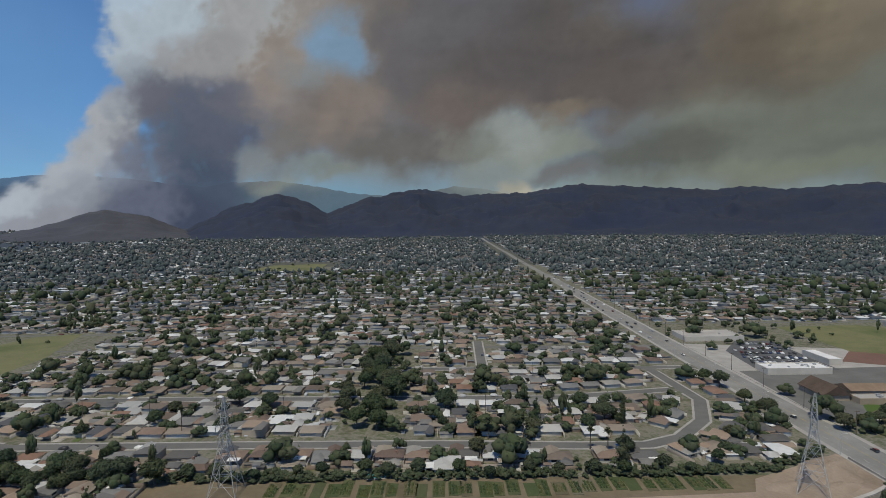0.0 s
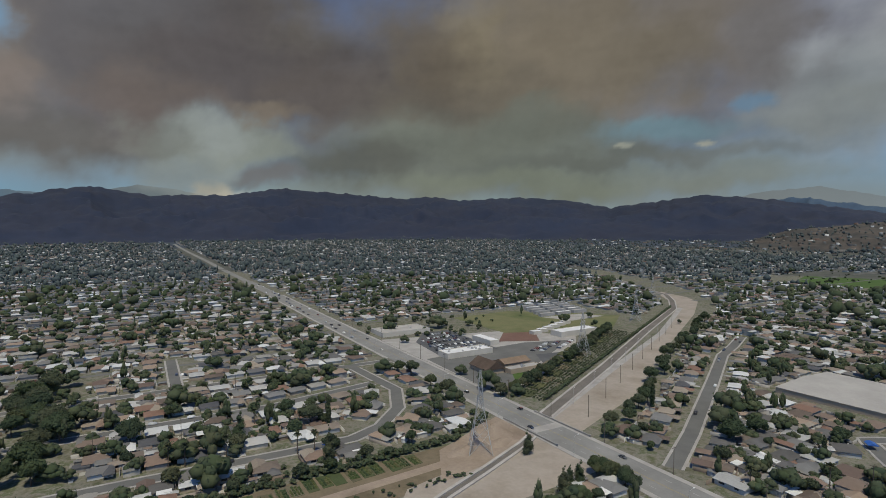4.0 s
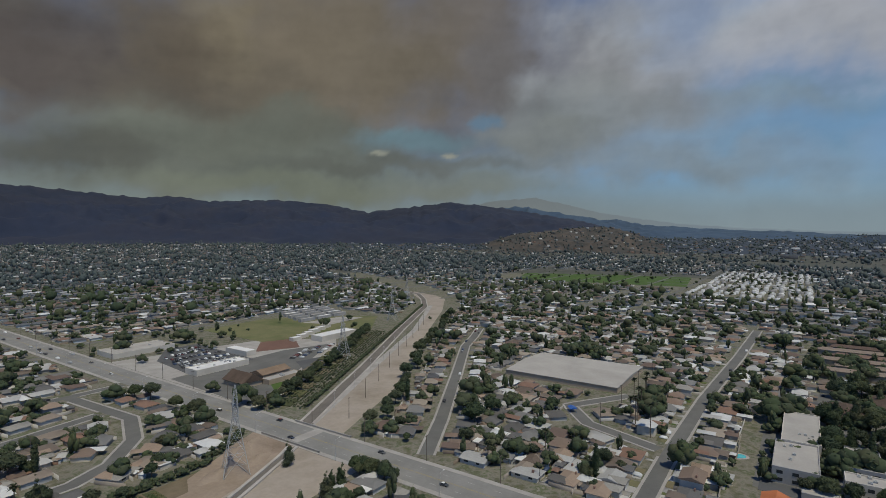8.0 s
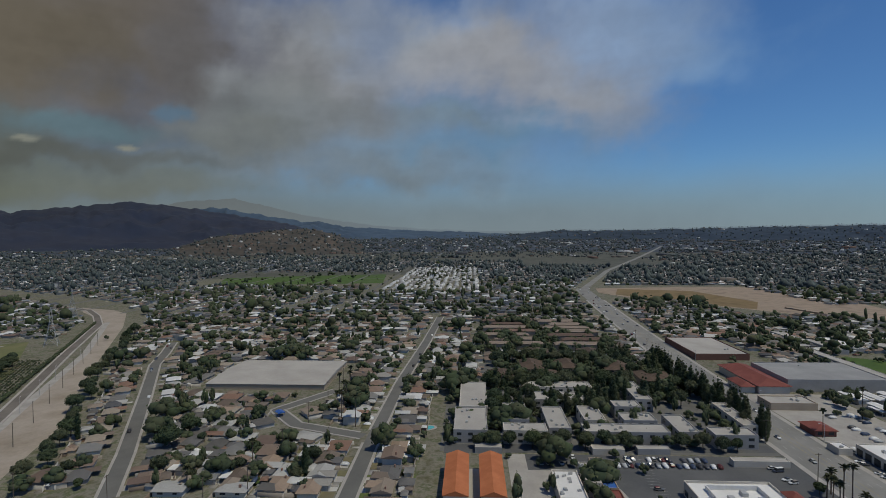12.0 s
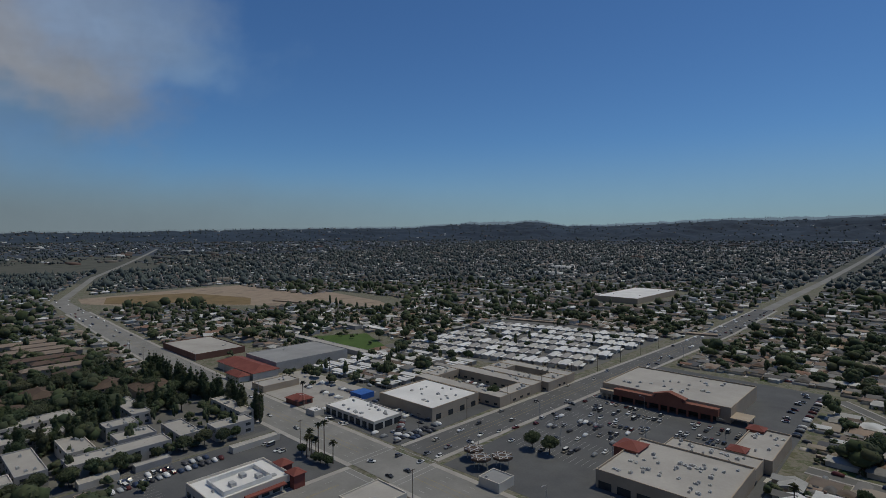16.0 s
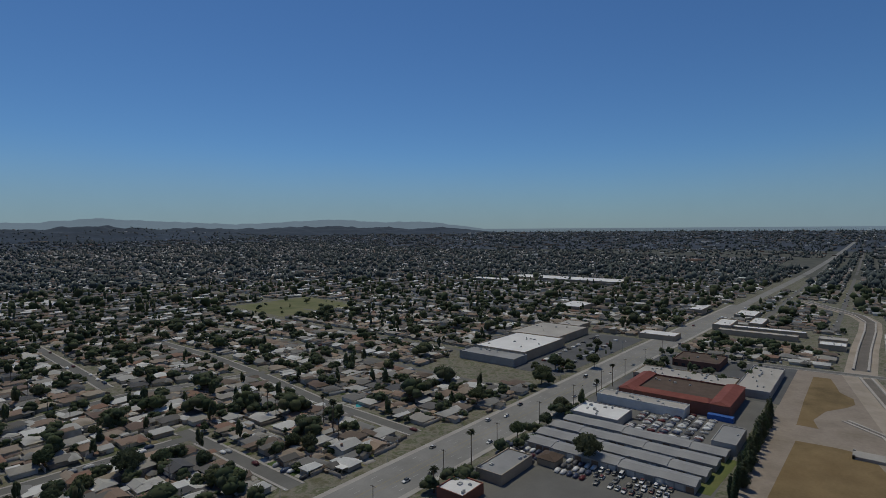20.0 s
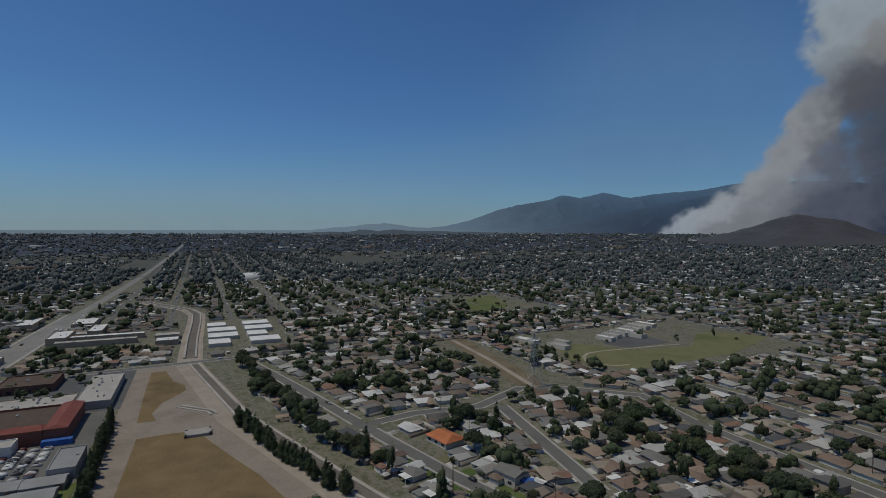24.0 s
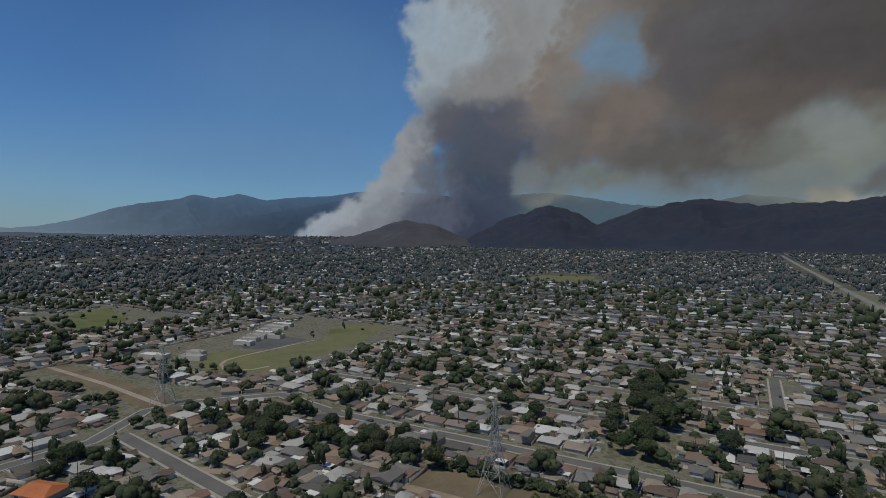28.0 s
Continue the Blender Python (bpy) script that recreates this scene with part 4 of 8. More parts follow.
def lot_boxes(name, material, label, category, i, lx, ly, turn, sx, sy, sz):
    x, y = beside(i, lx, ly)
    okk = ~is_blocked(x, y)
    st = Stuff()
    st.add(BOXV, TOPT, x[okk], y[okk], np.full(okk.sum(), -0.02), (sites[i, 2] + turn)[okk], sx[okk], sy[okk], sz[okk])
    st.make(name, material, label, category)


i = rng.choice(lot, int(len(lot) * 2.6))
n = len(i)
lot_boxes("yard_paving", M_SLAB, "pale concrete drives and patios round houses", "paving", i, rng.uniform(-7.5, 7.5, n), np.where(rng.random(n) < 0.6, -7.6, 7.4) + rng.uniform(-1.8, 1.8, n), np.zeros(n),
          rng.uniform(2.0, 5, n), rng.uniform(3, 6.4, n), rng.uniform(0.05, 0.14, n))
i = rng.choice(lot, int(len(lot) * 1.7))
n = len(i)
lot_boxes("small_lawns", M_PATCH, "small green and dry lawns round houses", "lawns", i, rng.uniform(-7.5, 7.5, n), np.where(rng.random(n) < 0.5, -7.5, 7.5) + rng.uniform(-1.5, 1.5, n), np.zeros(n),
          rng.uniform(3, 7, n), rng.uniform(3, 5.5, n), rng.uniform(0.03, 0.1, n))
i = np.where((dist < 650) & ~((dist < NEAR) & (dist >= 178)))[0]
i = np.concatenate([i, i])
n = len(i)
back = np.arange(n) < n // 2
lot_boxes("garden_walls_distant", surface("far_block_walls", [(0.30, 0.27, 0.23), (0.40, 0.37, 0.33), (0.22, 0.18, 0.14), (0.48, 0.46, 0.43)], "island", fine=1.0, amount=0.15), "low tan garden walls between the houses", "garden walls",
          i, np.where(back, 0.0, 6.6), np.where(back, 10.6, 1.0), np.where(back, 0.0, math.pi / 2), np.full(n, 13.0), np.full(n, 0.22), np.full(n, 1.7))
CARV = [(-.5, -.5, .2), (.5, -.5, .2), (.5, .5, .2), (-.5, .5, .2), (-.5, -.5, .6), (.5, -.5, .6), (.5, .5, .6), (-.5, .5, .6), (-.28, -.4, 1), (.2, -.4, 1), (.2, .4, 1), (-.28, .4, 1)]
CART = BOXT + [(4, 5, 9), (4, 9, 8), (5, 6, 10), (5, 10, 9), (6, 7, 11), (6, 11, 10), (7, 4, 8), (7, 8, 11), (8, 9, 10), (8, 10, 11)]
M_FARCAR = surface("far_car_paint", [(0.72, 0.72, 0.72), (0.04, 0.04, 0.045), (0.42, 0.43, 0.44), (0.09, 0.09, 0.10), (0.75, 0.75, 0.74), (0.05, 0.05, 0.055), (0.20, 0.21, 0.22), (0.55, 0.56, 0.57), (0.10, 0.03, 0.03), (0.30, 0.31, 0.32), (0.05, 0.07, 0.12), (0.72, 0.72, 0.72), (0.035, 0.035, 0.04)], "island", fine=1.0, amount=0.1, rough=0.4)
st = Stuff()
i = rng.choice(lot, int(len(lot) * 0.8))
n = len(i)
kerb = rng.random(n) < 0.22
x, y = beside(i, rng.uniform(-7, 7, n), np.where(kerb, -11.7, rng.uniform(-9.5, -7.5, n)))
okk = ~is_blocked(x, y) | kerb
st.add(CARV, CART, x[okk], y[okk], np.full(okk.sum(), 0.08), (sites[i, 2] + np.where(kerb, 0, math.pi / 2))[okk], rng.uniform(3.6, 4.3, okk.sum()), 1.6, rng.uniform(1.15, 1.5, okk.sum()))
for pts, half in ((AVE_AN, 6.0), (AVE_AS, 8.5), (AVE_B, 8.5)):
    line = np.array([p for p in resample(pts, 1.0) if 480 < math.hypot(*p) < 2200])
    j = rng.integers(0, len(line) - 1, 40)
    d = line[j + 1] - line[j]
    off = rng.choice((-1, -0.5, 0.5, 1), 40) * half
    px, py = line[j, 0] + d[:, 1] * off, line[j, 1] - d[:, 0] * off
    st.add(CARV, CART, px, py, gz(px, py) + 0.15, np.arctan2(d[:, 1], d[:, 0]), 4.2, 1.7, 1.4)
st.make("cars_distant", M_FARCAR, "cars parked by houses and driving far off", "cars")

# ---------------------------------------------------------------- trees as stuff
PHI = (1 + 5 ** 0.5) / 2
ICOV = np.array([(-1, PHI, 0), (1, PHI, 0), (-1, -PHI, 0), (1, -PHI, 0), (0, -1, PHI), (0, 1, PHI), (0, -1, -PHI), (0, 1, -PHI), (PHI, 0, -1), (PHI, 0, 1), (-PHI, 0, -1), (-PHI, 0, 1)]) / math.hypot(1, PHI)
ICOT = [(0, 11, 5), (0, 5, 1), (0, 1, 7), (0, 7, 10), (0, 10, 11), (1, 5, 9), (5, 11, 4), (11, 10, 2), (10, 7, 6), (7, 1, 8),
        (3, 9, 4), (3, 4, 2), (3, 2, 6), (3, 6, 8), (3, 8, 9), (4, 9, 5), (2, 4, 11), (6, 2, 10), (8, 6, 7), (9, 8, 1)]


def clump_template(seed, lobes, n, size):
    """A crown of unit height: rounded lobes heaped over one another and loose leaf sprays on their outsides."""
    r = np.random.default_rng(seed)
    v, t, heaps = [], [], []
    for c in range(lobes):
        a, q = c * 2.4 + r.uniform(-0.4, 0.4), 0.34 * math.sqrt((c + 0.3) / lobes)
        heaps.append((np.array((math.cos(a) * q, math.sin(a) * q, r.uniform(0.30, 0.58) + 0.22 * (1 - q / 0.34))), r.uniform(0.15, 0.27)))
    for o, rad in heaps:
        k = len(v)
        v += [tuple(p * rad * r.uniform(0.78, 1.2) * (1, 1, 0.9) + o) for p in ICOV]
        t += [tuple(i + k for i in f) for f in ICOT]
    for c in range(n):
        o, rad = heaps[c % lobes]
        d = r.normal(size=3) + (0, 0, 0.25)
        d /= np.linalg.norm(d)
        o = o + d * rad * r.uniform(0.92, 1.2)
        a, b = np.cross(d, r.normal(size=3)), r.normal(size=3)
        a /= np.linalg.norm(a)
        b = b / np.linalg.norm(b) * 0.6 + np.cross(d, a) * 0.6
        k = len(v)
        v += [tuple(o + a * size), tuple(o - a * size), tuple(o + b * size * 1.4)]
        t.append((k, k + 1, k + 2))
    return np.array(v), np.array(t)


MID_T = [clump_template(s, 6, 48, 0.062) for s in range(7)]
OCTT = [(0, 2, 4), (2, 1, 4), (1, 3, 4), (3, 0, 4), (2, 0, 5), (1, 2, 5), (3, 1, 5), (0, 3, 5)]
OCTV = np.array([(1, 0, 0), (-1, 0, 0), (0, 1, 0), (0, -1, 0), (0, 0, 1), (0, 0, -1.0)])
FAR_V = [ICOV * np.random.default_rng(s).uniform(0.26, 0.6, (12, 1)) + (0, 0, 0.5) for s in range(7)]


OCT_V = [OCTV * np.random.default_rng(60 + s).uniform(0.25, 0.75, (6, 1)) + (0, 0, 0.5) for s in range(7)]


def scatter_trees(stuff, x, y, far):
    n = len(x)
    g = gz(np.asarray(x), np.asarray(y))
    tall = rng.random(n)
    h = np.where(tall < 0.11, rng.uniform(8.5, 14, n), np.where(tall < 0.5, rng.uniform(4.6, 8, n), rng.uniform(2.0, 4.4, n)))
    h = h * (1.12, 1.12, 1.2)[int(far)]
    w = h * np.where((tall > 0.05) & (tall < 0.13), 0.3, rng.uniform(0.75, 1.2, n))
    kind = rng.integers(0, 7, n)
    for k in range(7):
        m = kind == k
        v, t = (OCT_V[k], OCTT) if far == 2 else (FAR_V[k], ICOT) if far else MID_T[k]
        stuff.add(v, t, np.asarray(x)[m], np.asarray(y)[m], g[m] - 0.2, rng.uniform(0, 6.28, m.sum()), w[m], w[m], h[m])


def near_sites(xs, ys, per, spread):
    n = int(len(xs) * per)
    i = rng.integers(0, len(xs), n)
    a, r = rng.uniform(0, 6.28, n), rng.uniform(6.0, spread, n)
    return xs[i] + np.cos(a) * r, ys[i] + np.sin(a) * r


tx, ty = near_sites(sites[:, 0], sites[:, 1], 2.7, 12.5)
keep = ~is_blocked(tx, ty) & (rng.random(len(tx)) < np.interp(np.hypot(tx, ty), (0, 850, 1400, 2600), (1.0, 1.0, 1.0, 0.9)))
tx, ty = tx[keep], ty[keep]
td = np.hypot(tx, ty)
stuff = Stuff()
m = ((td >= 430) & (td < 700)) | (td < 170)
scatter_trees(stuff, tx[m], ty[m], False)
m = (td >= 700) & (td < 1050)
scatter_trees(stuff, tx[m], ty[m], 1)
stuff.make("trees_distant", M_LEAF_FAR, "dark green garden trees between the houses", "trees")
stuff = Stuff()
m = td >= 1050
scatter_trees(stuff, tx[m], ty[m], 2)
ux, uy = near_sites(fx, fy, 2.4, 20)
m = ~is_blocked(ux, uy)
scatter_trees(stuff, ux[m], uy[m], 2)
for on_trees, on_roofs in SLOPES:
    n = len(on_trees)
    size = rng.uniform(6, 13, n)
    stuff.add(OCT_V[0], OCTT, on_trees[:, 0] + rng.uniform(-12, 12, n), on_trees[:, 1] + rng.uniform(-12, 12, n), on_trees[:, 2] - 1, rng.uniform(0, 6, n), size, size, size)
stuff.make("trees_far", surface("leaves_hazed", LEAVES_HAZED, "island", fine=0.3, amount=0.35, rough=0.8, constant=False), "green trees far across the plain, blued for haze", "trees")
close = (td < 430) & (td >= 170)
pick = close & (td < 310) & (rng.random(len(td)) < 0.15)
near_tree_sites = list(zip(tx[pick], ty[pick]))
stuff = Stuff()
rest = close & ~pick
NEAR_T = [clump_template(20 + s, 10, 150, 0.05) for s in range(7)]
MID_T, keep_t = NEAR_T, MID_T
scatter_trees(stuff, tx[rest], ty[rest], False)
MID_T = keep_t
stuff.make("shrubs_and_trees", M_LEAF_FAR, "green garden shrubs and small trees between houses", "trees")


# ---------------------------------------------------------------- houses close by
M_GLASS = surface("dark_window_glass", [(0.03, 0.035, 0.04), (0.05, 0.055, 0.06)], "noise", 0.5, 1.0, 0.1, 0.15)
M_WHITE = surface("white_paint", [(0.62, 0.61, 0.58), (0.72, 0.71, 0.69)], "noise", 0.3, 1.5, 0.1, 0.6)
M_DOORS = surface("painted_door", [(0.45, 0.43, 0.40), (0.22, 0.14, 0.09), (0.60, 0.58, 0.54), (0.30, 0.27, 0.23)], "object", fine=2.0, amount=0.1, rough=0.6)
M_GARDEN = surface("front_garden", [(0.080, 0.118, 0.032), (0.16, 0.150, 0.080), (0.105, 0.135, 0.042), (0.22, 0.19, 0.13), (0.068, 0.108, 0.030), (0.12, 0.14, 0.052), (0.18, 0.155, 0.09)], "object", fine=0.8, amount=0.3, rough=0.95)
M_DRIVE = surface("driveway_concrete", [(0.36, 0.345, 0.325), (0.46, 0.445, 0.42), (0.30, 0.285, 0.265)], "object", fine=1.2, amount=0.15, rough=0.9)
M_BLOCKWALL = surface("block_garden_wall", [(0.30, 0.26, 0.22), (0.38, 0.34, 0.30), (0.22, 0.17, 0.13)], "island", fine=1.5, amount=0.15)
M_WATER = surface("pool_water", [(0.05, 0.36, 0.42), (0.08, 0.45, 0.50)], "noise", 0.3, 0.8, 0.1, 0.05)
M_METAL = surface("grey_steel", [(0.40, 0.40, 0.395), (0.50, 0.50, 0.49)], "noise", 0.5, 2.0, 0.15, 0.55, 0.25)
M_POLE = surface("weathered_wood_pole", [(0.10, 0.08, 0.065), (0.16, 0.13, 0.11)], "noise", 1.0, 4.0, 0.25)


def gable(bm, x0, y0, x1, y1, z, rise, along="x", hip=0.0, over=0.55, thick=0.18):
    """A pitched roof as a closed body: eaves slab, two slopes, and gable or hipped ends."""
    x0, y0, x1, y1 = x0 - over, y0 - over, x1 + over, y1 + over
    if along == "x":
        my, r0, r1 = (y0 + y1) / 2, x0 + hip, x1 - hip
        ridge = ((r0, my), (r1, my))
    else:
        mx, r0, r1 = (x0 + x1) / 2, y0 + hip, y1 - hip
        ridge = ((mx, r0), (mx, r1))
    lo = [bm.verts.new((x, y, z - thick)) for x, y in ((x0, y0), (x1, y0), (x1, y1), (x0, y1))]
    hi = [bm.verts.new((x, y, z)) for x, y in ((x0, y0), (x1, y0), (x1, y1), (x0, y1))]
    a, b = (bm.verts.new((*p, z + rise)) for p in ridge)
    bm.faces.new(lo[::-1])
    for i in range(4):
        bm.faces.new((lo[i], lo[(i + 1) % 4], hi[(i + 1) % 4], hi[i]))
    if along == "x":
        fs = ((hi[0], hi[1], b, a), (hi[2], hi[3], a, b), (hi[1], hi[2], b), (hi[3], hi[0], a))
    else:
        fs = ((hi[1], hi[2], b, a), (hi[3], hi[0], a, b), (hi[0], hi[1], a), (hi[2], hi[3], b))
    for f in fs:
        bm.faces.new(f)


def house_kind(i):
    """One pattern of single-storey house, front towards -y: main body, garage wing, roofs, door, windows, garage door."""
    r = random.Random(100 + i)
    w, d, h = r.uniform(9.4, 11.4), r.uniform(6.8, 8.4), 2.2 + (2.4 if i == 6 else 0)
    gw, gd = r.uniform(4.6, 5.4), r.uniform(1.8, 3.2)
    s = 1 if i % 2 else -1
    gx0, gx1 = (w / 2 - gw, w / 2) if s > 0 else (-w / 2, -w / 2 + gw)
    root = new("house")
    bm = bmesh.new()
    box(bm, -w / 2, -d / 2, -0.2, w / 2, d / 2, h)
    part("wall", bm, M_WALL, root)
    bm = bmesh.new()
    box(bm, gx0, -d / 2 - gd, -0.2, gx1, -d / 2 + 0.02, 2.4)
    part("garage_wall", bm, M_WALL, root)
    rise = r.uniform(1.0, 1.5)
    bm = bmesh.new()
    gable(bm, -w / 2, -d / 2, w / 2, d / 2, h, rise, "x", (0.0, d * 0.45, 0.0, d * 0.4)[i % 4])
    roof = part("roof", bm, M_ROOF, root)
    bm = bmesh.new()
    gable(bm, gx0, -d / 2 - gd, gx1, 0.3, 2.4, min(rise * 0.95, gw * 0.28), "y", 0.0 if i % 3 else 1.6, 0.5)
    wing = part("wing_roof", bm, M_ROOF, root)
    bm = bmesh.new()
    box(bm, gx0 + 0.5, -d / 2 - gd - 0.06, 0, gx1 - 0.5, -d / 2 - gd + 0.02, 2.15)
    part("garage_door", bm, M_DOORS, root)
    bm = bmesh.new()
    dx = -s * w * 0.04
    box(bm, dx - 0.5, -d / 2 - 0.06, 0, dx + 0.5, -d / 2 + 0.02, 2.05)
    part("door", bm, M_DOORS, root)
    for wx, wy, ww in ((-s * w * 0.25, -1, 2.0), (-w * 0.25, 1, 1.6), (w * 0.25, 1, 2.2)):
        bm = bmesh.new()
        y = wy * d / 2
        box(bm, wx - ww / 2, y - 0.05, 0.95, wx + ww / 2, y + 0.05, 2.15)
        part("window", bm, M_GLASS, root)
    if i % 3 == 0:
        bm = bmesh.new()
        box(bm, -s * w * 0.3, d * 0.16, h, -s * w * 0.3 + 0.9, d * 0.16 + 0.6, h + rise + 0.6)
        part("chimney", bm, surface("brick_chimney", [(0.26, 0.15, 0.11), (0.33, 0.21, 0.16)], "noise", 1.0, 4.0, 0.2), roof)
    if i % 4 == 1:
        bm = bmesh.new()
        px = -s * w * 0.25
        box(bm, px - 2.6, d / 2 + 0.05, 2.35, px + 2.6, d / 2 + 3.4, 2.5)
        cover = part("patio_cover", bm, M_WHITE, root, "white flat patio cover")
        for cx in (px - 2.4, px + 2.4):
            bm = bmesh.new()
            box(bm, cx - 0.06, d / 2 + 3.2, -0.1, cx + 0.06, d / 2 + 3.32, 2.36)
            part("post", bm, M_WHITE, cover)
    return root, (gx0 + gx1) / 2, d / 2 + gd, w, d


def tag_house(ob, i):
    words = ("grey shingle", "brown shingle", "pale gravel", "weathered tan")[i % 4]
    return tagged(ob, f"single-storey stucco house with a low {words} roof" if i != 6 else "two-storey stucco house with a low grey roof", "house", "houses of the suburb")


kinds = [house_kind(i) for i in range(9)]
for k, (ob, *_) in enumerate(kinds):
    tag_house(ob, k)
near = sites[(dist < NEAR) & (dist >= 178)]
fence = Stuff()
used = set()
gardens = []
for n, (x, y, a, s) in enumerate(near):
    k = int(rng.integers(0, 9)) if rng.random() > 0.04 else 6
    if k == 6 and rng.random() < 0.6:
        k = 3
    ob, gxm, gfront, w, d = kinds[k]
    a += rng.normal(0, 0.02)
    m = pose(x, y, 0, 0, 0, math.degrees(a))
    if k in used:
        ob = copy_thing(ob, m)
    else:
        used.add(k)
        ob.matrix_basis = m
    c, sn = math.cos(a), math.sin(a)
    world_at = lambda lx, ly: (x + lx * c - ly * sn, y + lx * sn + ly * c)
    gardens.append((world_at, gxm, gfront, w, d, a))
    # garden walls at the back and at one side
    for lx, ly, ln, turn in ((0, d / 2 + 5.2, 13.0, 0.0), (6.6, 1.0, 14.0, math.pi / 2)):
        px, py = world_at(lx, ly)
        if not is_blocked(px, py):
            fence.add(BOXV, TOPT, [px], [py], [0.0], np.array([a + turn]), ln, 0.2, 1.7)
    # driveway and front garden
    bm = bmesh.new()
    p = [world_at(gxm - 2.7, -gfront), world_at(gxm + 2.7, -gfront), world_at(gxm + 2.4, -9.6), world_at(gxm - 2.4, -9.6)]
    if gfront < 9.2:
        prism(bm, p, -0.05, 0.06)
        tagged(part("driveway", bm, M_DRIVE), "pale concrete driveway beside a house", "driveway", "driveways", "structure")
    else:
        bm.free()
    bm = bmesh.new()
    sg = -1 if gxm > 0 else 1
    p = [world_at(sg * (w / 2 + 1), -d / 2 - 0.6), world_at(gxm + sg * 3.0, -d / 2 - 0.6), world_at(gxm + sg * 2.9, -9.5), world_at(sg * (w / 2 + 1), -9.5)]
    prism(bm, p, -0.05, 0.045)
    tagged(part("front_garden", bm, M_GARDEN), "front garden of lawn or dry soil", "garden", "front gardens", "structure")
fence.make("garden_walls", M_BLOCKWALL, "low tan garden walls between the houses", "garden walls")


# ---------------------------------------------------------------- trees close by
def leaf_cloud(bm, r, centres, count, size, squash=0.85):
    """Loose leaf clumps on and in a few lobes."""
    for c, rad in centres:
        inner = bmesh.ops.create_icosphere(bm, subdivisions=2, radius=rad * 0.74)
        for v in inner["verts"]:
            v.co = Vector(c) + Vector((v.co.x, v.co.y, v.co.z * squash)) * r.uniform(0.84, 1.12)
    tot = sum(rad * rad for _, rad in centres)
    for c, rad in centres:
        for _ in range(int(count * rad * rad / tot)):
            d = Vector((r.gauss(0, 1), r.gauss(0, 1), r.gauss(0, 1) + 0.15)).normalized()
            o = Vector(c) + Vector((d.x, d.y, d.z * squash)) * rad * r.uniform(0.72, 1.12)
            u = (d + Vector((r.gauss(0, 0.7), r.gauss(0, 0.7), r.gauss(0, 0.7)))).normalized().orthogonal().normalized()
            w = d.cross(u).normalized() if d.cross(u).length > 1e-3 else d.orthogonal()
            k = size * r.uniform(0.6, 1.4)
            q = [bm.verts.new(o + p) for p in (u * k, w * k * 0.8, -u * k * 0.9, -w * k + d * k * 0.3)]
            bm.faces.new(q)


def tree_broad(i, h, width):
    r = random.Random(300 + i)
    root = new("tree")
    bm = bmesh.new()
    top = h * 0.5
    tube(bm, (0, 0, -0.2), (r.uniform(-.2, .2), r.uniform(-.2, .2), top), 0.045 * h * 0.6, 0.02 * h)
    for _ in range(4):
        a = r.uniform(0, 6.28)
        tube(bm, (0, 0, top * r.uniform(0.55, 0.9)), (math.cos(a) * width * 0.3, math.sin(a) * width * 0.3, h * r.uniform(0.55, 0.75)), 0.016 * h, 0.006 * h, 5)
    part("trunk", bm, M_BARK, root)
    bm = bmesh.new()
    lobes = [((0, 0, h * 0.66), width * 0.33)]
    for k in range(r.randint(9, 13)):
        a, q = k * 2.4 + r.uniform(-.3, .3), width * r.uniform(0.16, 0.36)
        lobes.append(((math.cos(a) * q, math.sin(a) * q, h * (0.84 - 0.5 * (q / width) - r.uniform(0, 0.2))), width * r.uniform(0.13, 0.21)))
    leaf_cloud(bm, r, lobes, 2400, 0.02 * width + 0.13)
    part("crown", bm, M_LEAF, root)
    return root


def tree_column(i, h, width, pine=False):
    r = random.Random(400 + i)
    root = new("pine_tree" if pine else "cypress_tree")
    bm = bmesh.new()
    tube(bm, (0, 0, -0.2), (0, 0, h * 0.8), 0.22, 0.06)
    part("trunk", bm, M_BARK, root)
    bm = bmesh.new()
    n = 9
    lobes = []
    for k in range(n):
        t = k / (n - 1)
        prof = (1 - t) ** 0.75 * (0.55 + 0.45 * min(1, t * 5)) if pine else math.sin(math.pi * min(1, 0.12 + t * 0.88)) ** 0.6
        j = width * (0.16 if pine else 0.05)
        lobes.append(((r.uniform(-j, j), r.uniform(-j, j), h * (0.08 + 0.86 * t)), max(0.3, width * 0.5 * prof)))
    leaf_cloud(bm, r, lobes, 2000, 0.2, 1.1)
    part("crown", bm, M_LEAF, root)
    return root


M_PALM = surface("palm_fronds", [(0.05, 0.06, 0.03), (0.075, 0.08, 0.04), (0.04, 0.05, 0.028)], "object", fine=1.5, amount=0.3)
M_SKIRT = surface("dead_palm_fronds", [(0.17, 0.13, 0.085), (0.12, 0.095, 0.065)], "noise", 1.0, 3.0, 0.3)


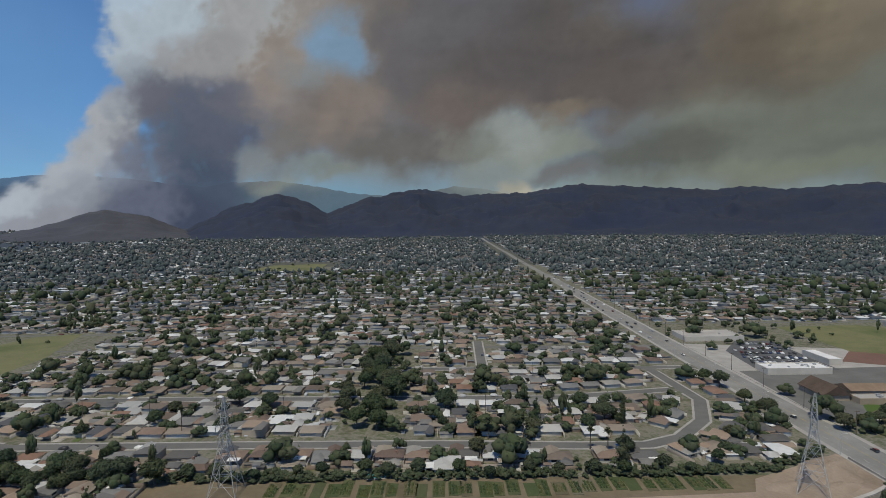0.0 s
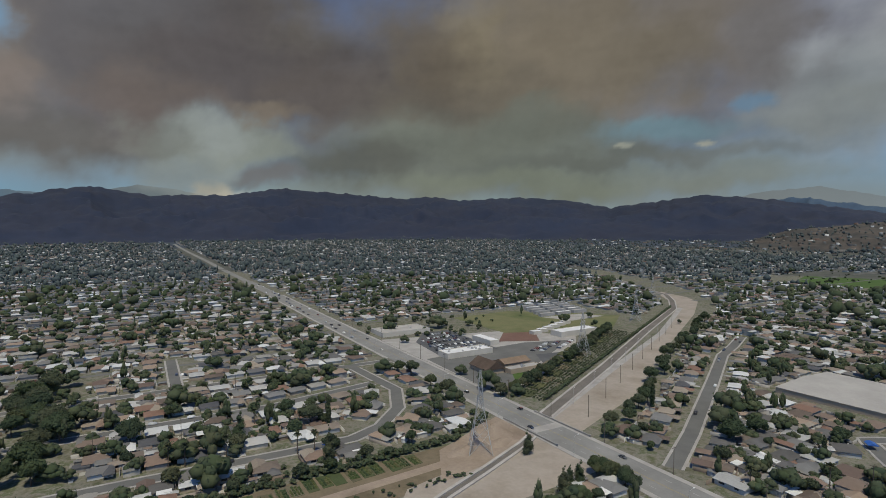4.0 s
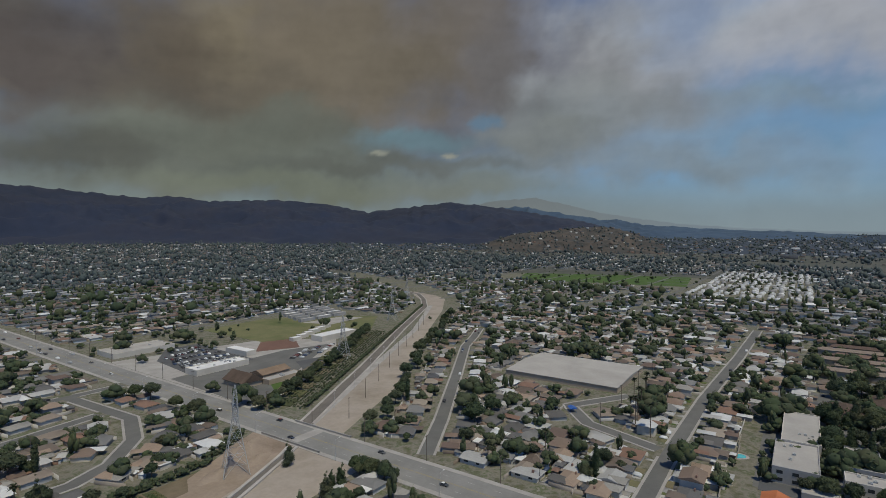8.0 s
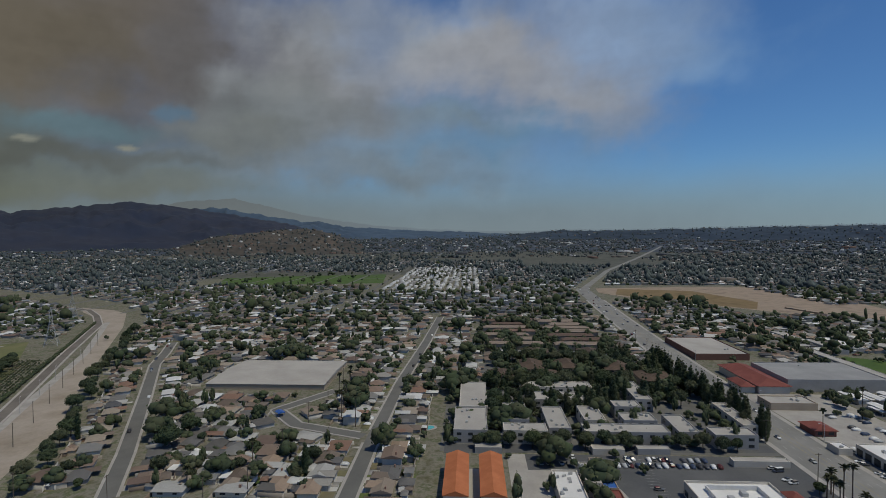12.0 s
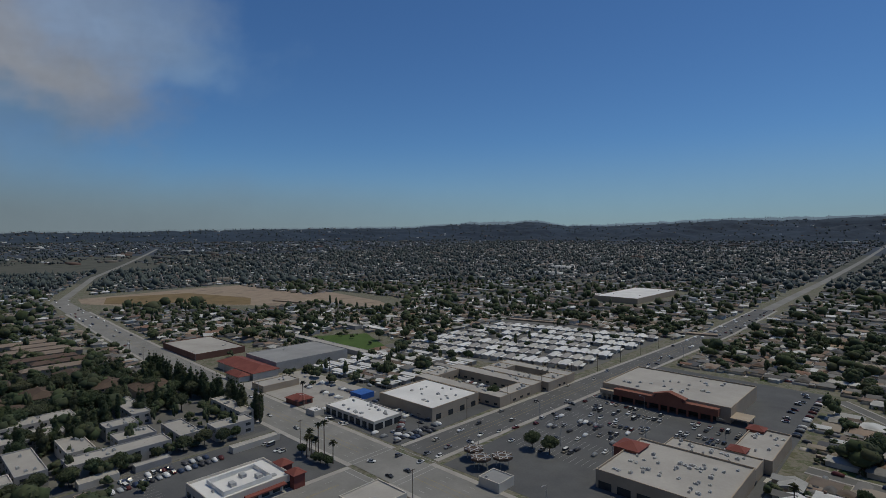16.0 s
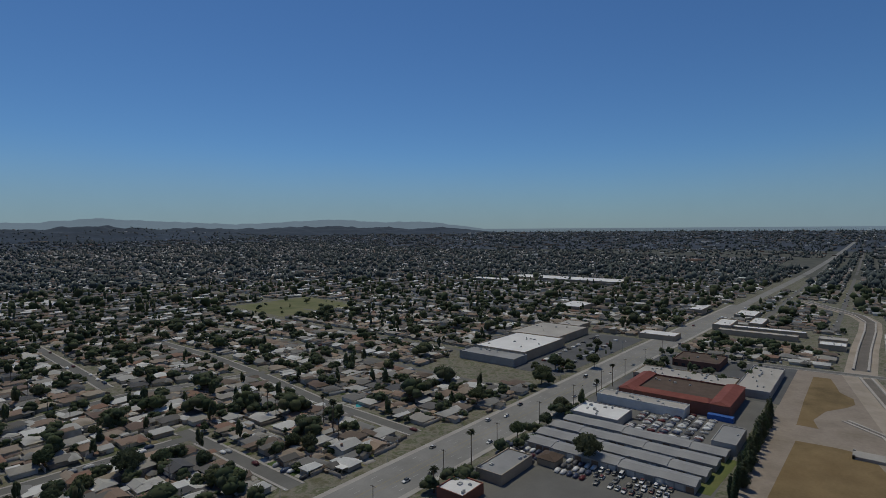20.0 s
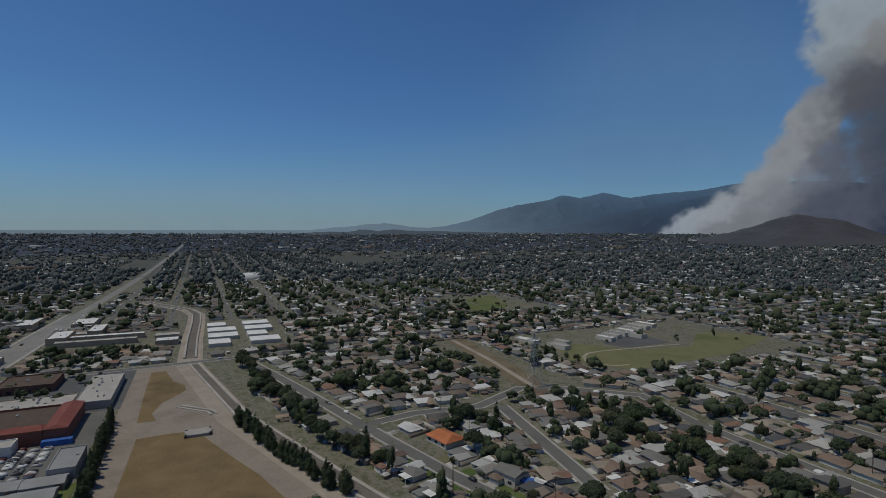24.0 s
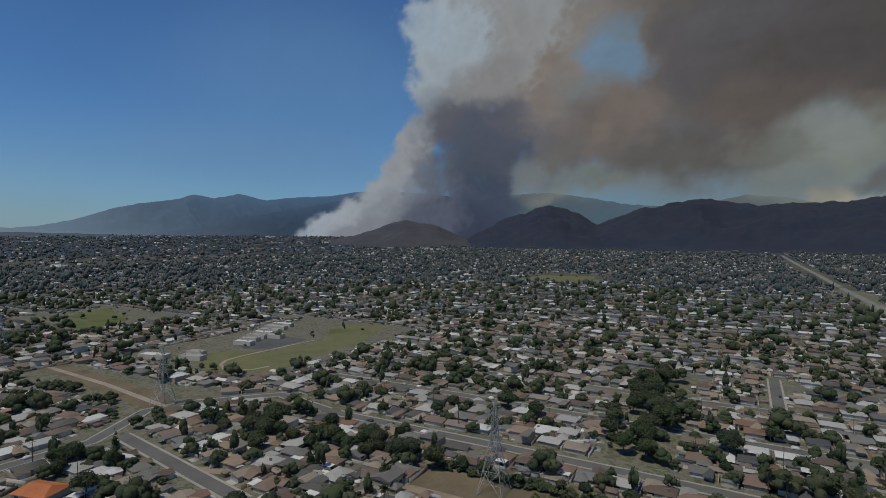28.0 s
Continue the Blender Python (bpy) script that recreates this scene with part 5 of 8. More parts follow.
def tree_palm(i, h):
    r = random.Random(500 + i)
    root = new("palm_tree")
    bm = bmesh.new()
    lean = r.uniform(-0.4, 0.4)
    tube(bm, (0, 0, -0.2), (lean * 0.4, 0, h * 0.5), 0.28, 0.2)
    tube(bm, (lean * 0.4, 0, h * 0.5), (lean, 0, h), 0.2, 0.17)
    part("trunk", bm, M_BARK, root)
    bm = bmesh.new()
    for k in range(26):
        a, e = k * 2.4, r.uniform(-0.5, 1.2)
        ln = r.uniform(1.8, 2.6)
        d, up = Vector((math.cos(a), math.sin(a), 0)), Vector((0, 0, 1))
        side = d.cross(up) * 0.42
        p0 = Vector((lean, 0, h))
        p1 = p0 + d * ln * 0.55 * math.cos(e) + up * ln * 0.55 * math.sin(e)
        p2 = p0 + d * ln * math.cos(e) + up * (ln * 0.8 * math.sin(e) - 0.45)
        v = [bm.verts.new(p) for p in (p0, p1 - side, p2, p1 + side)]
        bm.faces.new((v[0], v[1], v[2]))
        bm.faces.new((v[0], v[2], v[3]))
    part("crown", bm, M_PALM, root)
    bm = bmesh.new()
    tube(bm, (lean, 0, h - 1.6), (lean, 0, h - 0.1), 0.3, 0.62, 8)
    part("frond_skirt", bm, M_SKIRT, root, "hanging dead brown fronds")
    return root


PROTO = {}


def tree_proto(kind):
    if kind not in PROTO:
        fam, i = kind
        if fam == "broad":
            sizes = ((5, 4.6), (6.5, 6), (7.5, 8), (9, 8.5), (11, 10.5), (13, 13), (15, 14), (4, 4.5), (6, 7))
            ob = tagged(tree_broad(i, *sizes[i]), "dark green broadleaf garden tree" if i < 4 or i > 6 else "large spreading dark green tree", "tree", "garden trees")
        elif fam == "cypress":
            ob = tagged(tree_column(i, (11, 17, 8.5)[i], (2.0, 3.0, 1.7)[i]), "narrow dark cypress tree", "tree", "cypress trees")
        elif fam == "pine":
            ob = tagged(tree_column(10 + i, (11, 18.5, 9)[i], (5.2, 6.6, 4.6)[i], True), "dark conical pine tree", "tree", "pine trees")
        else:
            ob = tagged(tree_palm(i, (9, 13, 16)[i]), "tall fan palm with a shaggy skirt", "palm tree", "fan palms")
        PROTO[kind] = [ob, False]
    return PROTO[kind]


def plant(kind, x, y, turn=None):
    rec = tree_proto(kind)
    m = pose(x, y, 0, 0, 0, rng.uniform(0, 360) if turn is None else turn)
    if not rec[1]:
        rec[0].matrix_basis, rec[1] = m, True
        return rec[0]
    return copy_thing(rec[0], m)


for n, (x, y) in enumerate(near_tree_sites):
    q = rng.random()
    if q < 0.06:
        kind = ("cypress", int(rng.integers(0, 3)))
    elif q < 0.2:
        kind = ("palm", int(rng.integers(0, 3)))
    elif q < 0.25:
        kind = ("pine", int(rng.integers(0, 3)))
    else:
        kind = ("broad", int(rng.choice([0, 1, 2, 3, 4, 5, 7, 8], p=[.13, .2, .18, .15, .1, .05, .09, .1])))
    plant(kind, x, y)


def plant_row(kinds_, pts, n, jit=1.5):
    line = resample(pts, 0.5)
    for i in range(n):
        x, y = line[int((i + 0.5) / n * (len(line) - 1))]
        plant(kinds_[int(rng.integers(0, len(kinds_)))], x + rng.uniform(-jit, jit), y + rng.uniform(-jit, jit))


for x, y in ((14, 243), (20, 240), (31, 243), (36, 240), (63, 228), (70, 226)):
    plant(("palm", 0), x, y)
BIG = [("broad", 4), ("broad", 5), ("broad", 6)]
plant_row(BIG, [(-35, 250), (-30, 300), (-45, 340), (-35, 410)], 13, 6)
plant_row(BIG[:2] + [("broad", 3)], [(-45, 252), (-52, 300), (-50, 380)], 9, 5)
plant_row([("pine", 0), ("pine", 2), ("cypress", 0)], [(-325, -41), (-205, -38)], 26, 1.2)
plant_row([("pine", 0), ("pine", 2), ("pine", 0)], [(-298, 19), (-258, 29), (-195, 52)], 26, 1.6)
plant_row([("broad", 3), ("broad", 2), ("broad", 4), ("broad", 1)], [(-440, 26), (-335, 42), (-264, 50), (-212, 68)], 30, 3.5)
plant_row([("pine", 1), ("cypress", 1), ("pine", 1)], [(400, -135), (335, -133), (290, -140), (255, -138)], 50, 3)
plant_row([("pine", 1), ("broad", 4), ("pine", 0)], [(310, -108), (326, -128), (400, -110)], 18, 9)
plant_row([("broad", 2), ("broad", 1), ("broad", 3)], [(245, 2), (246, -30), (245, -60), (246, -90), (243, -125)], 15, 2)
plant_row([("broad", 3), ("broad", 4), ("pine", 0)], [(276, -13), (300, -14), (315, -28), (290, -70)], 12, 3)
plant_row([("pine", 1), ("cypress", 1), ("pine", 0)], [(288, -20), (292, -70), (312, -80), (312, -115)], 26, 4)
plant_row([("pine", 1), ("broad", 5), ("pine", 0)], [(336, -10), (337, -60), (338, -100)], 22, 4)
plant_row([("broad", 5), ("pine", 1)], [(400, -15), (400, -70), (402, -120)], 16, 5)
plant_row([("broad", 2), ("broad", 3), ("broad", 4), ("broad", 1)], [(200, 175), (254, 200), (326, 242), (416, 287), (542, 351)], 34, 3)
plant_row([("broad", 2), ("broad", 8), ("broad", 3), ("broad", 1)], [(194, 248), (248, 272), (320, 309), (404, 358)], 44, 3.5)
for kind, x, y in ((("pine", 0), 149, 177), (("pine", 0), 138, 143), (("pine", 0), 147, 144), (("pine", 2), 143, 146), (("broad", 4), 162, 312), (("broad", 3), 158, 322), (("broad", 3), 160, 282), (("broad", 4), 160, 262), (("broad", 3), 186, 246)):
    plant(kind, x, y)
plant_row([("broad", 2), ("broad", 1)], [(160, 150), (163, 132)], 8, 2)
plant_row([("broad", 0), ("broad", 7), ("broad", 1), ("broad", 8)], [(-185, 205), (-60, 205), (100, 206), (125, 225)], 24, 3)
plant_row([("broad", 3), ("broad", 4), ("broad", 2)], [(-240, 188), (-150, 200), (-110, 198)], 22, 9)
plant_row([("palm", 2), ("palm", 1)], [(262, 60), (300, 75), (330, 70)], 9, 4)
plant_row([("palm", 2), ("palm", 1)], [(-160, -190), (-170, -215)], 4, 3)
plant_row([("palm", 0), ("broad", 0)], [(184, -130), (206, -131)], 8, 1)
for kind, x, y in ((("broad", 5), -212, -93), (("broad", 3), -216, -129), (("broad", 2), -238, -126), (("broad", 3), -262, -130), (("broad", 5), -302, -163), (("broad", 4), -338, -172), (("broad", 4), -360, -153), (("broad", 3), -420, -176),
                   (("broad", 3), 133, -204), (("broad", 3), 124, -204), (("broad", 3), 190, -250), (("broad", 4), 372, -317), (("broad", 4), 355, -334), (("broad", 4), 351, -351), (("broad", 3), 272, -304), (("broad", 3), 261, -311)):
    plant(kind, x, y)
for i, (x, y) in enumerate(((206, -135), (200, -135.5), (194, -134.5), (187, -134), (263, -168), (290, -205), (-300, -126), (-325, -126), (-176, -127), (-152, -127))):
    plant(("palm", i % 3), x, y)


# ---------------------------------------------------------------- ground covers, wash and basins
area("ground_wash", [(172, 190), (189, 184), (258, 209), (354, 265), (450, 316), (547, 368), (640, 426), (668, 462), (690, 520), (650, 490), (583, 415), (424, 318), (300, 262), (181, 205)], 0.03, M_SAND, "wide sandy bed of a graded wash")
area("ground_wash", [(90, 176), (140, 186), (166, 206), (166, 150), (120, 148), (60, 140)], 0.03, M_SAND, "sandy bed of a graded wash")
bm = bmesh.new()
strip(bm, resample([(-445, -7), (-305, 18), (-195, 54), (-100, 88), (107, 163)], 20), -9, 9, 0.035)
tagged(part("ground_wash", bm, M_SAND), "dirt service road along the wash", "ground", kind="structure")
bm = bmesh.new()
strip(bm, resample([(-445, -6), (-545, -5), (-640, -2), (-700, -2), (-745, -12), (-800, -42), (-850, -70)], 20), -9, 9, 0.04)
tagged(part("ground_wash", bm, M_SAND), "pale concrete flood channel", "ground", kind="structure")
M_CHAN = surface("channel_concrete", [(0.36, 0.33, 0.30), (0.46, 0.43, 0.40)], "noise", 0.06, 1.0, 0.2, 0.9)
M_CHAN_D = surface("dark_channel_floor", [(0.13, 0.115, 0.10), (0.19, 0.17, 0.15)], "noise", 0.05, 0.8, 0.25, 0.9)


def channel(pts, half, depth_wall=1.1):
    """A flood channel: dark floor, sloped pale banks and a low wall at each side."""
    line = resample(pts, 12)
    bm = bmesh.new()
    strip(bm, line, -half, half, 0.07)
    tagged(part("channel_floor", bm, M_CHAN_D), "dark concrete floor of a flood channel", "flood channel", kind="structure")
    for sgn in (-1, 1):
        bm = bmesh.new()
        a, b = sorted((sgn * half, sgn * (half + 1.4)))
        strip(bm, line, a, b, 0.0, depth_wall)
        tagged(part("channel_wall", bm, M_CHAN), "pale concrete wall of a flood channel", "flood channel", kind="structure")


# service road beside the wash, drawn as a low-walled channel
channel([(187, 209), (245, 239), (290, 262), (424, 334), (560, 404), (620, 450), (664, 492), (700, 560), (790, 700)], 3.0, 0.3)
channel([(60, 146), (100, 164), (123, 173), (154, 186), (163, 191)], 1.3, 0.6)
channel([(-440, -3), (-305, 22), (-195, 58), (-100, 92), (50, 143)], 2.4, 0.9)
channel([(-462, -6), (-545, -5), (-640, -2), (-700, -2), (-745, -12), (-800, -42), (-850, -70)], 3.4)
channel([(-338, -10), (-332, -4), (-322, 6), (-316, 8)], 0.9, 0.4)
bm = bmesh.new()
strip(bm, resample([(181, 203), (300, 260), (424, 318), (575, 405)], 12), -2.6, 2.6, 0.05)
tagged(part("road_service", bm, M_CONCRETE), "pale service road beside the wash", "road", kind="structure")
bm = bmesh.new()
strip(bm, resample([(158, 195), (140, 187), (120, 188), (90, 186), (56, 184), (0, 182), (-110, 180), (-200, 150)], 6), -2.6, 2.6, 0.075)
tagged(part("road_service", bm, M_DIRT), "dirt track beside garden plots", "road", kind="structure")

area("ground_dirt", [(104, 174), (118, 200), (166, 222), (166, 194), (140, 180)], 0.06, M_DIRT, "bare eroded dirt round a pylon")


def mound(cx, cy, rx, ry, h, turn):
    """A low eroded heap of earth with gullied sides."""
    n, m, v, t = 28, 9, [], []
    for j in range(m):
        q = j / (m - 1)
        for i in range(n):
            a = 2 * math.pi * i / n
            edge = 1 + 0.22 * (float(vnoise(np.array(2.0 * math.cos(a) + 9 + cx), np.array(2.0 * math.sin(a) + 5))) - 0.5) * 2
            rise = (1 - q ** 1.6) * (0.75 + 0.5 * float(vnoise(np.array(q * 3 + i * 0.55), np.array(i * 0.31 + 2 * q))))
            v.append((rx * q * edge * math.cos(a), ry * q * edge * math.sin(a), h * rise - 0.12 * q))
    for j in range(m - 1):
        for i in range(n):
            a, b = j * n + i, j * n + (i + 1) % n
            t += [(a, a + n, b + n), (a, b + n, b)]
    ob = new("ground_mound", mesh_from("ground_mound", v, t, M_DIRT, True))
    ob.matrix_basis = pose(cx, cy, 0.05, 0, 0, turn)
    return tagged(ob, "eroded mound of bare earth beside the wash", "ground", kind="structure")


mound(150, 206, 15, 10, 3.4, 35)
mound(127, 194, 9, 5, 1.3, 20)
mound(146, 193, 8, 4, 1.6, 25)
area("ground_verge", [(-112, 172), (-112, 203), (128, 203), (128, 172)], 0.02, M_BROWN, "bare soil strip under the power line")
area("ground_dirt", [(-441, 206), (-452, 224), (-310, 212), (-272, 196), (-291, 188)], 0.06, M_BROWN, "bare brown strip under the power line")
bm = bmesh.new()
strip(bm, resample([(-445, 212), (-360, 206), (-285, 196)], 12), -2, 2, 0.09)
tagged(part("road_service", bm, M_SAND), "pale dirt track under the power line", "road", kind="structure")
area("ground_basin", [(-446, -42), (-190, -38), (-190, 52), (-300, 22), (-446, -2)], 0.025, M_BASIN, "graded dirt of a recharge basin")
area("field_basin", [(-317, -29), (-367, -30), (-426, -30), (-427, -21), (-408, -17), (-395, -15), (-384, -8), (-372, -7), (-364, -10), (-349, -19), (-330, -23), (-317, -20)], 0.06, M_DRY, "dry yellow grass in a recharge basin")
area("field_basin", [(-293, -27), (-294, -12), (-293, -2), (-286, 2), (-279, 4), (-252, 14), (-229, 23), (-190, 34), (-190, -30)], 0.06, M_DRY, "dry yellow grass in a recharge basin")
area("lawn_strip", [(-252, -48.5), (-213, -52), (-213, -45.5), (-252, -43)], 0.07, M_GRASS, "narrow green lawn beside storage sheds")
area("field_school", [(-392, 286), (-373, 315), (-342, 327), (-332, 390), (-373, 444), (-365, 478), (-330, 488), (-300, 400), (-292, 285), (-336, 262)], 0.05, M_FIELD, "patchy yellow-green school field")
area("pavement_school", [(-396, 340), (-393, 388), (-352, 386), (-351, 336), (-370, 328)], 0.08, M_LOT, "grey paved school yard")
area("field_park", [(-696, 355), (-723, 413), (-611, 376), (-573, 311), (-640, 312)], 0.05, M_GRASS, "green park lawn")
area("field_park", [(-490, -655), (-370, -655), (-362, -525), (-480, -525)], 0.05, M_FIELD, "yellow-green park lawn")
area("field_park", [(-418, 1105), (-405, 1345), (-290, 1366), (-258, 1100)], 0.4, M_FIELD, "yellow-green park lawn")
area("field_school", [(303, 487), (381, 493), (440, 440), (470, 406), (397, 352), (301, 392)], 0.05, M_FIELD, "patchy green school field")
area("pavement_school", [(388, 440), (440, 436), (452, 412), (400, 408)], 0.09, M_CONCRETE, "grey paved school court")
area("ground_lot", [(188, 252), (190, 425), (305, 402), (350, 352), (300, 300), (215, 258)], 0.03, M_CONCRETE, "pale paved ground of a school campus")
area("ground_court", [(274, 366), (300, 394), (328, 382), (306, 350)], 0.085, surface("red_clay", [(0.15, 0.085, 0.065), (0.19, 0.11, 0.085)], "noise", 0.05, 1.0, 0.2), "reddish bare court")
area("field_sports", [(434, -288), (407, -331), (346, -303), (350, -272)], 0.05, M_LAWN, "bright green sports lawn")
area("ground_dirt", [(872, -204), (796, -243), (700, -339), (538, -478), (586, -500), (842, -538), (960, -510), (965, -378), (940, -215)], 0.05, M_DIRT, "huge bare dirt lot")
area("field_dry", [(850, -225), (790, -262), (690, -358), (760, -395), (900, -360), (930, -250)], 0.09, M_DRY, "dry brown grass on a dirt lot")
area("field_park", [(984, 480), (1194, 554), (1300, 205), (1034, 172)], 0.05, M_LAWN, "green golf and park lawn")
area("ground_lot", [(46, -292), (46, -388), (152, -392), (152, -165), (100, -166), (46, -185)], 0.05, M_LOT, "dark asphalt car park of a shopping centre")
area("ground_lot", [(181, -137), (181, -62), (205, -58), (222, -54), (222, -24), (238, -24), (239, -137)], 0.05, M_LOT, "dark asphalt car park")
area("ground_lot", [(181, -165.5), (260, -165), (262, -240), (181, -240)], 0.05, M_LOT, "grey asphalt yard of workshops")
area("ground_lot", [(-480, -158), (-325, -163), (-325, -198), (-480, -206)], 0.05, M_LOT, "grey asphalt car park")
area("ground_lot", [(-355, -128), (-150, -128), (-196, -44), (-355, -46)], 0.04, M_ASPHALT, "grey asphalt yard between storage sheds")
area("ground_lot", [(206, 352), (212, 400), (236, 432), (264, 432), (258, 346)], 0.06, M_LOT, "dark asphalt school car park")
area("ground_lot", [(188, 258), (192, 345), (290, 352), (330, 340), (250, 290), (205, 258)], 0.045, M_ASPHALT, "grey asphalt forecourt")
area("ground_lot", [(238, 12), (244, -136), (252, -136), (248, 12)], 0.06, M_LOT, "narrow asphalt lane behind flats")
area("ground_dirt", [(252, -166), (332, -165), (332, -213), (252, -213)], 0.062, M_CONCRETE, "pale paved yard beside the avenue")
area("ground_lot", [(252, 280), (271, 314), (300, 309), (274, 282)], 0.07, M_LOT, "dark asphalt car park with white bays")
area("field_lawn", [(212, 264), (228, 268), (233, 279), (222, 281)], 0.08, M_LAWN, "small bright green lawn")
M_CROP = surface("crop_plot", [(0.09, 0.095, 0.042), (0.15, 0.125, 0.075), (0.075, 0.085, 0.036), (0.12, 0.12, 0.052), (0.18, 0.15, 0.10)], "object", fine=1.6, amount=0.6)
M_SOIL = surface("dug_soil", [(0.080, 0.092, 0.042), (0.125, 0.110, 0.064), (0.070, 0.090, 0.036), (0.15, 0.132, 0.090), (0.095, 0.105, 0.046)], "object", fine=1.6, amount=0.4)
M_ROWS = surface("crop_rows", [(0.060, 0.088, 0.030), (0.095, 0.110, 0.036), (0.050, 0.074, 0.030), (0.13, 0.125, 0.055), (0.075, 0.10, 0.034)], "object", fine=2.2, amount=0.6)
for k in range(31):
    x = -66 + 5.6 * k + 0.6 * math.sin(k * 2.3)
    low = 186.5 + (5.5 if x > 50 else 2.6) + 0.6 * math.sin(k * 1.7)
    top = low + 11.0 + 1.6 * math.sin(k * 2.9)
    wd = 4.4 + 0.5 * math.sin(k * 3.7)
    bm = bmesh.new()
    prism(bm, [(x, low), (x + wd, low + 0.3), (x + wd + 0.3, top), (x - 0.2, top + 0.4)], 0.0, 0.14)
    plot = part("garden_plot", bm, M_SOIL)
    tagged(plot, "rectangular vegetable plot under the power line", "garden", "garden plots", "structure")
    for j in range(0 if k % 7 == 3 else 4):
        bm = bmesh.new()
        y0, y1 = low + 0.8 + (k * 5 + j * 3) % 3 * 0.7, top - 0.8 - (k * 3 + j * 5) % 4 * 0.8
        cx = x + 0.6 + j * (wd - 1.0) / 3.2
        for m_ in range(6):
            ya, yb = y0 + (y1 - y0) * m_ / 6, y0 + (y1 - y0) * (m_ + 0.9) / 6
            hw, hz = 0.46 + 0.14 * math.sin(k + 2.1 * m_ + j), 0.45 + 0.3 * math.sin(1.7 * k + m_ * 2.6 + j * 1.3)
            v = [bm.verts.new(p) for p in ((cx - hw, ya, 0.12), (cx + hw, ya, 0.12), (cx + hw, yb, 0.12), (cx - hw, yb, 0.12), (cx - hw * 0.4, ya + 0.2, 0.12 + hz), (cx + hw * 0.5, yb - 0.2, 0.1 + hz))]
            for f_ in ((0, 1, 4), (1, 2, 5, 4), (2, 3, 5), (3, 0, 4, 5)):
                bm.faces.new([v[i_] for i_ in f_])
        part("crop_row", bm, M_ROWS, plot)
for k in range(26):
    u, v = k % 13, k // 13
    x, y = 200 + u * 14.5, 236 + u * 8.0 + v * 13
    bm = bmesh.new()
    prism(bm, [(x, y), (x + 10.5, y + 5.6), (x + 7.5, y + 14), (x - 3, y + 8)], 0.0, 0.5)
    tagged(part("nursery_plot", bm, M_CROP), "nursery plot of potted shrubs beside the wash", "garden", "nursery plots", "structure")

# hedge along the wash
stuff = Stuff()
hp = np.array(resample([(205, 228), (330, 292), (430, 343), (565, 412)], 1.6))
stuff.add(*MID_T[0], hp[:, 0], hp[:, 1], np.zeros(len(hp)), rng.uniform(0, 6, len(hp)), rng.uniform(2.5, 4, len(hp)), rng.uniform(2.5, 4, len(hp)), rng.uniform(2, 3.6, len(hp)))
bxs, bys = rng.uniform(200, 400, 1500), np.round(rng.uniform(0, 26, 1500) / 2.6) * 2.6
bys = 226 + (bxs - 200) * 0.53 + bys + rng.uniform(-0.3, 0.3, 1500)
stuff.add(*MID_T[1], bxs, bys, np.zeros(1500), rng.uniform(0, 6, 1500), rng.uniform(0.9, 2.2, 1500), rng.uniform(0.9, 2.2, 1500), rng.uniform(0.7, 1.7, 1500))
bxs, bys = rng.uniform(-105, 122, 130), rng.uniform(173, 180, 130)
stuff.add(*MID_T[3], bxs, bys, np.zeros(130), rng.uniform(0, 6, 130), rng.uniform(0.8, 2.8, 130), rng.uniform(0.8, 2.8, 130), rng.uniform(0.5, 2.1, 130))
bxs = rng.uniform(-110, 160, 330)
bys = np.interp(bxs, (-110, 100, 130, 160), (203, 205, 208, 224)) + rng.uniform(-2.5, 2.5, 330)
stuff.add(*NEAR_T[2], bxs, bys, np.zeros(330), rng.uniform(0, 6, 330), rng.uniform(2, 4.8, 330), rng.uniform(2, 4.8, 330), rng.uniform(1.5, 4.6, 330))
stuff.make("hedges", M_LEAF_FAR, "rough green hedges and nursery shrubs", "hedge")
# scattered park trees
for cx, cy, n, sx, sy in ((1140, 360, 130, 130, 150), (-640, 350, 40, 90, 60), (-420, -590, 40, 70, 70), (700, -260, 40, 60, 30), (-340, 1230, 30, 80, 130), (370, 440, 14, 70, 60), (-345, 360, 10, 40, 90), (440, -320, 60, 60, 50), (1180, 70, 150, 150, 45), (290, -400, 50, 50, 60)):
    stuff = Stuff()
    x, y = rng.normal(cx, sx, n), rng.normal(cy, sy, n)
    scatter_trees(stuff, x, y, False)
    stuff.make("park_trees", M_LEAF_FAR, "scattered dark green park trees", "trees")
# dense shrubs and trees between the flats, the shops and along the yards
for x0, y0, x1, y1, n in ((244, -138, 335, 14, 210), (334, -132, 400, -12, 190), (440, -122, 582, -8, 420), (280, -212, 330, -192, 12), (176, -75, 236, -14, 30), (255, -300, 330, -215, 36), (400, -150, 520, -20, 60), (-440, -130, -362, -60, 40), (-425, -186, -302, -160, 26), (186, 240, 200, 300, 10),
                           (-300, -130, -150, -122, 26), (-50, 250, -24, 410, 50), (186, 400, 300, 500, 40), (-402, 256, -300, 270, 16), (-440, 178, -290, 188, 24)):
    stuff = Stuff()
    x, y = rng.uniform(x0, x1, n), rng.uniform(y0, y1, n)
    MID_T, keep_t = NEAR_T, MID_T
    scatter_trees(stuff, x, y, False)
    MID_T = keep_t
    stuff.make("shrubbery", M_LEAF_FAR, "dark green shrubs and trees between buildings", "trees")
# running track on the school field
bm = bmesh.new()
ring = [(-343, 387), (-346, 360), (-348, 330), (-350, 305), (-348, 290), (-340, 279), (-328, 272), (-317, 273), (-308, 281), (-305, 294)]
strip(bm, resample(ring, 3), -1.3, 1.3, 0.1)
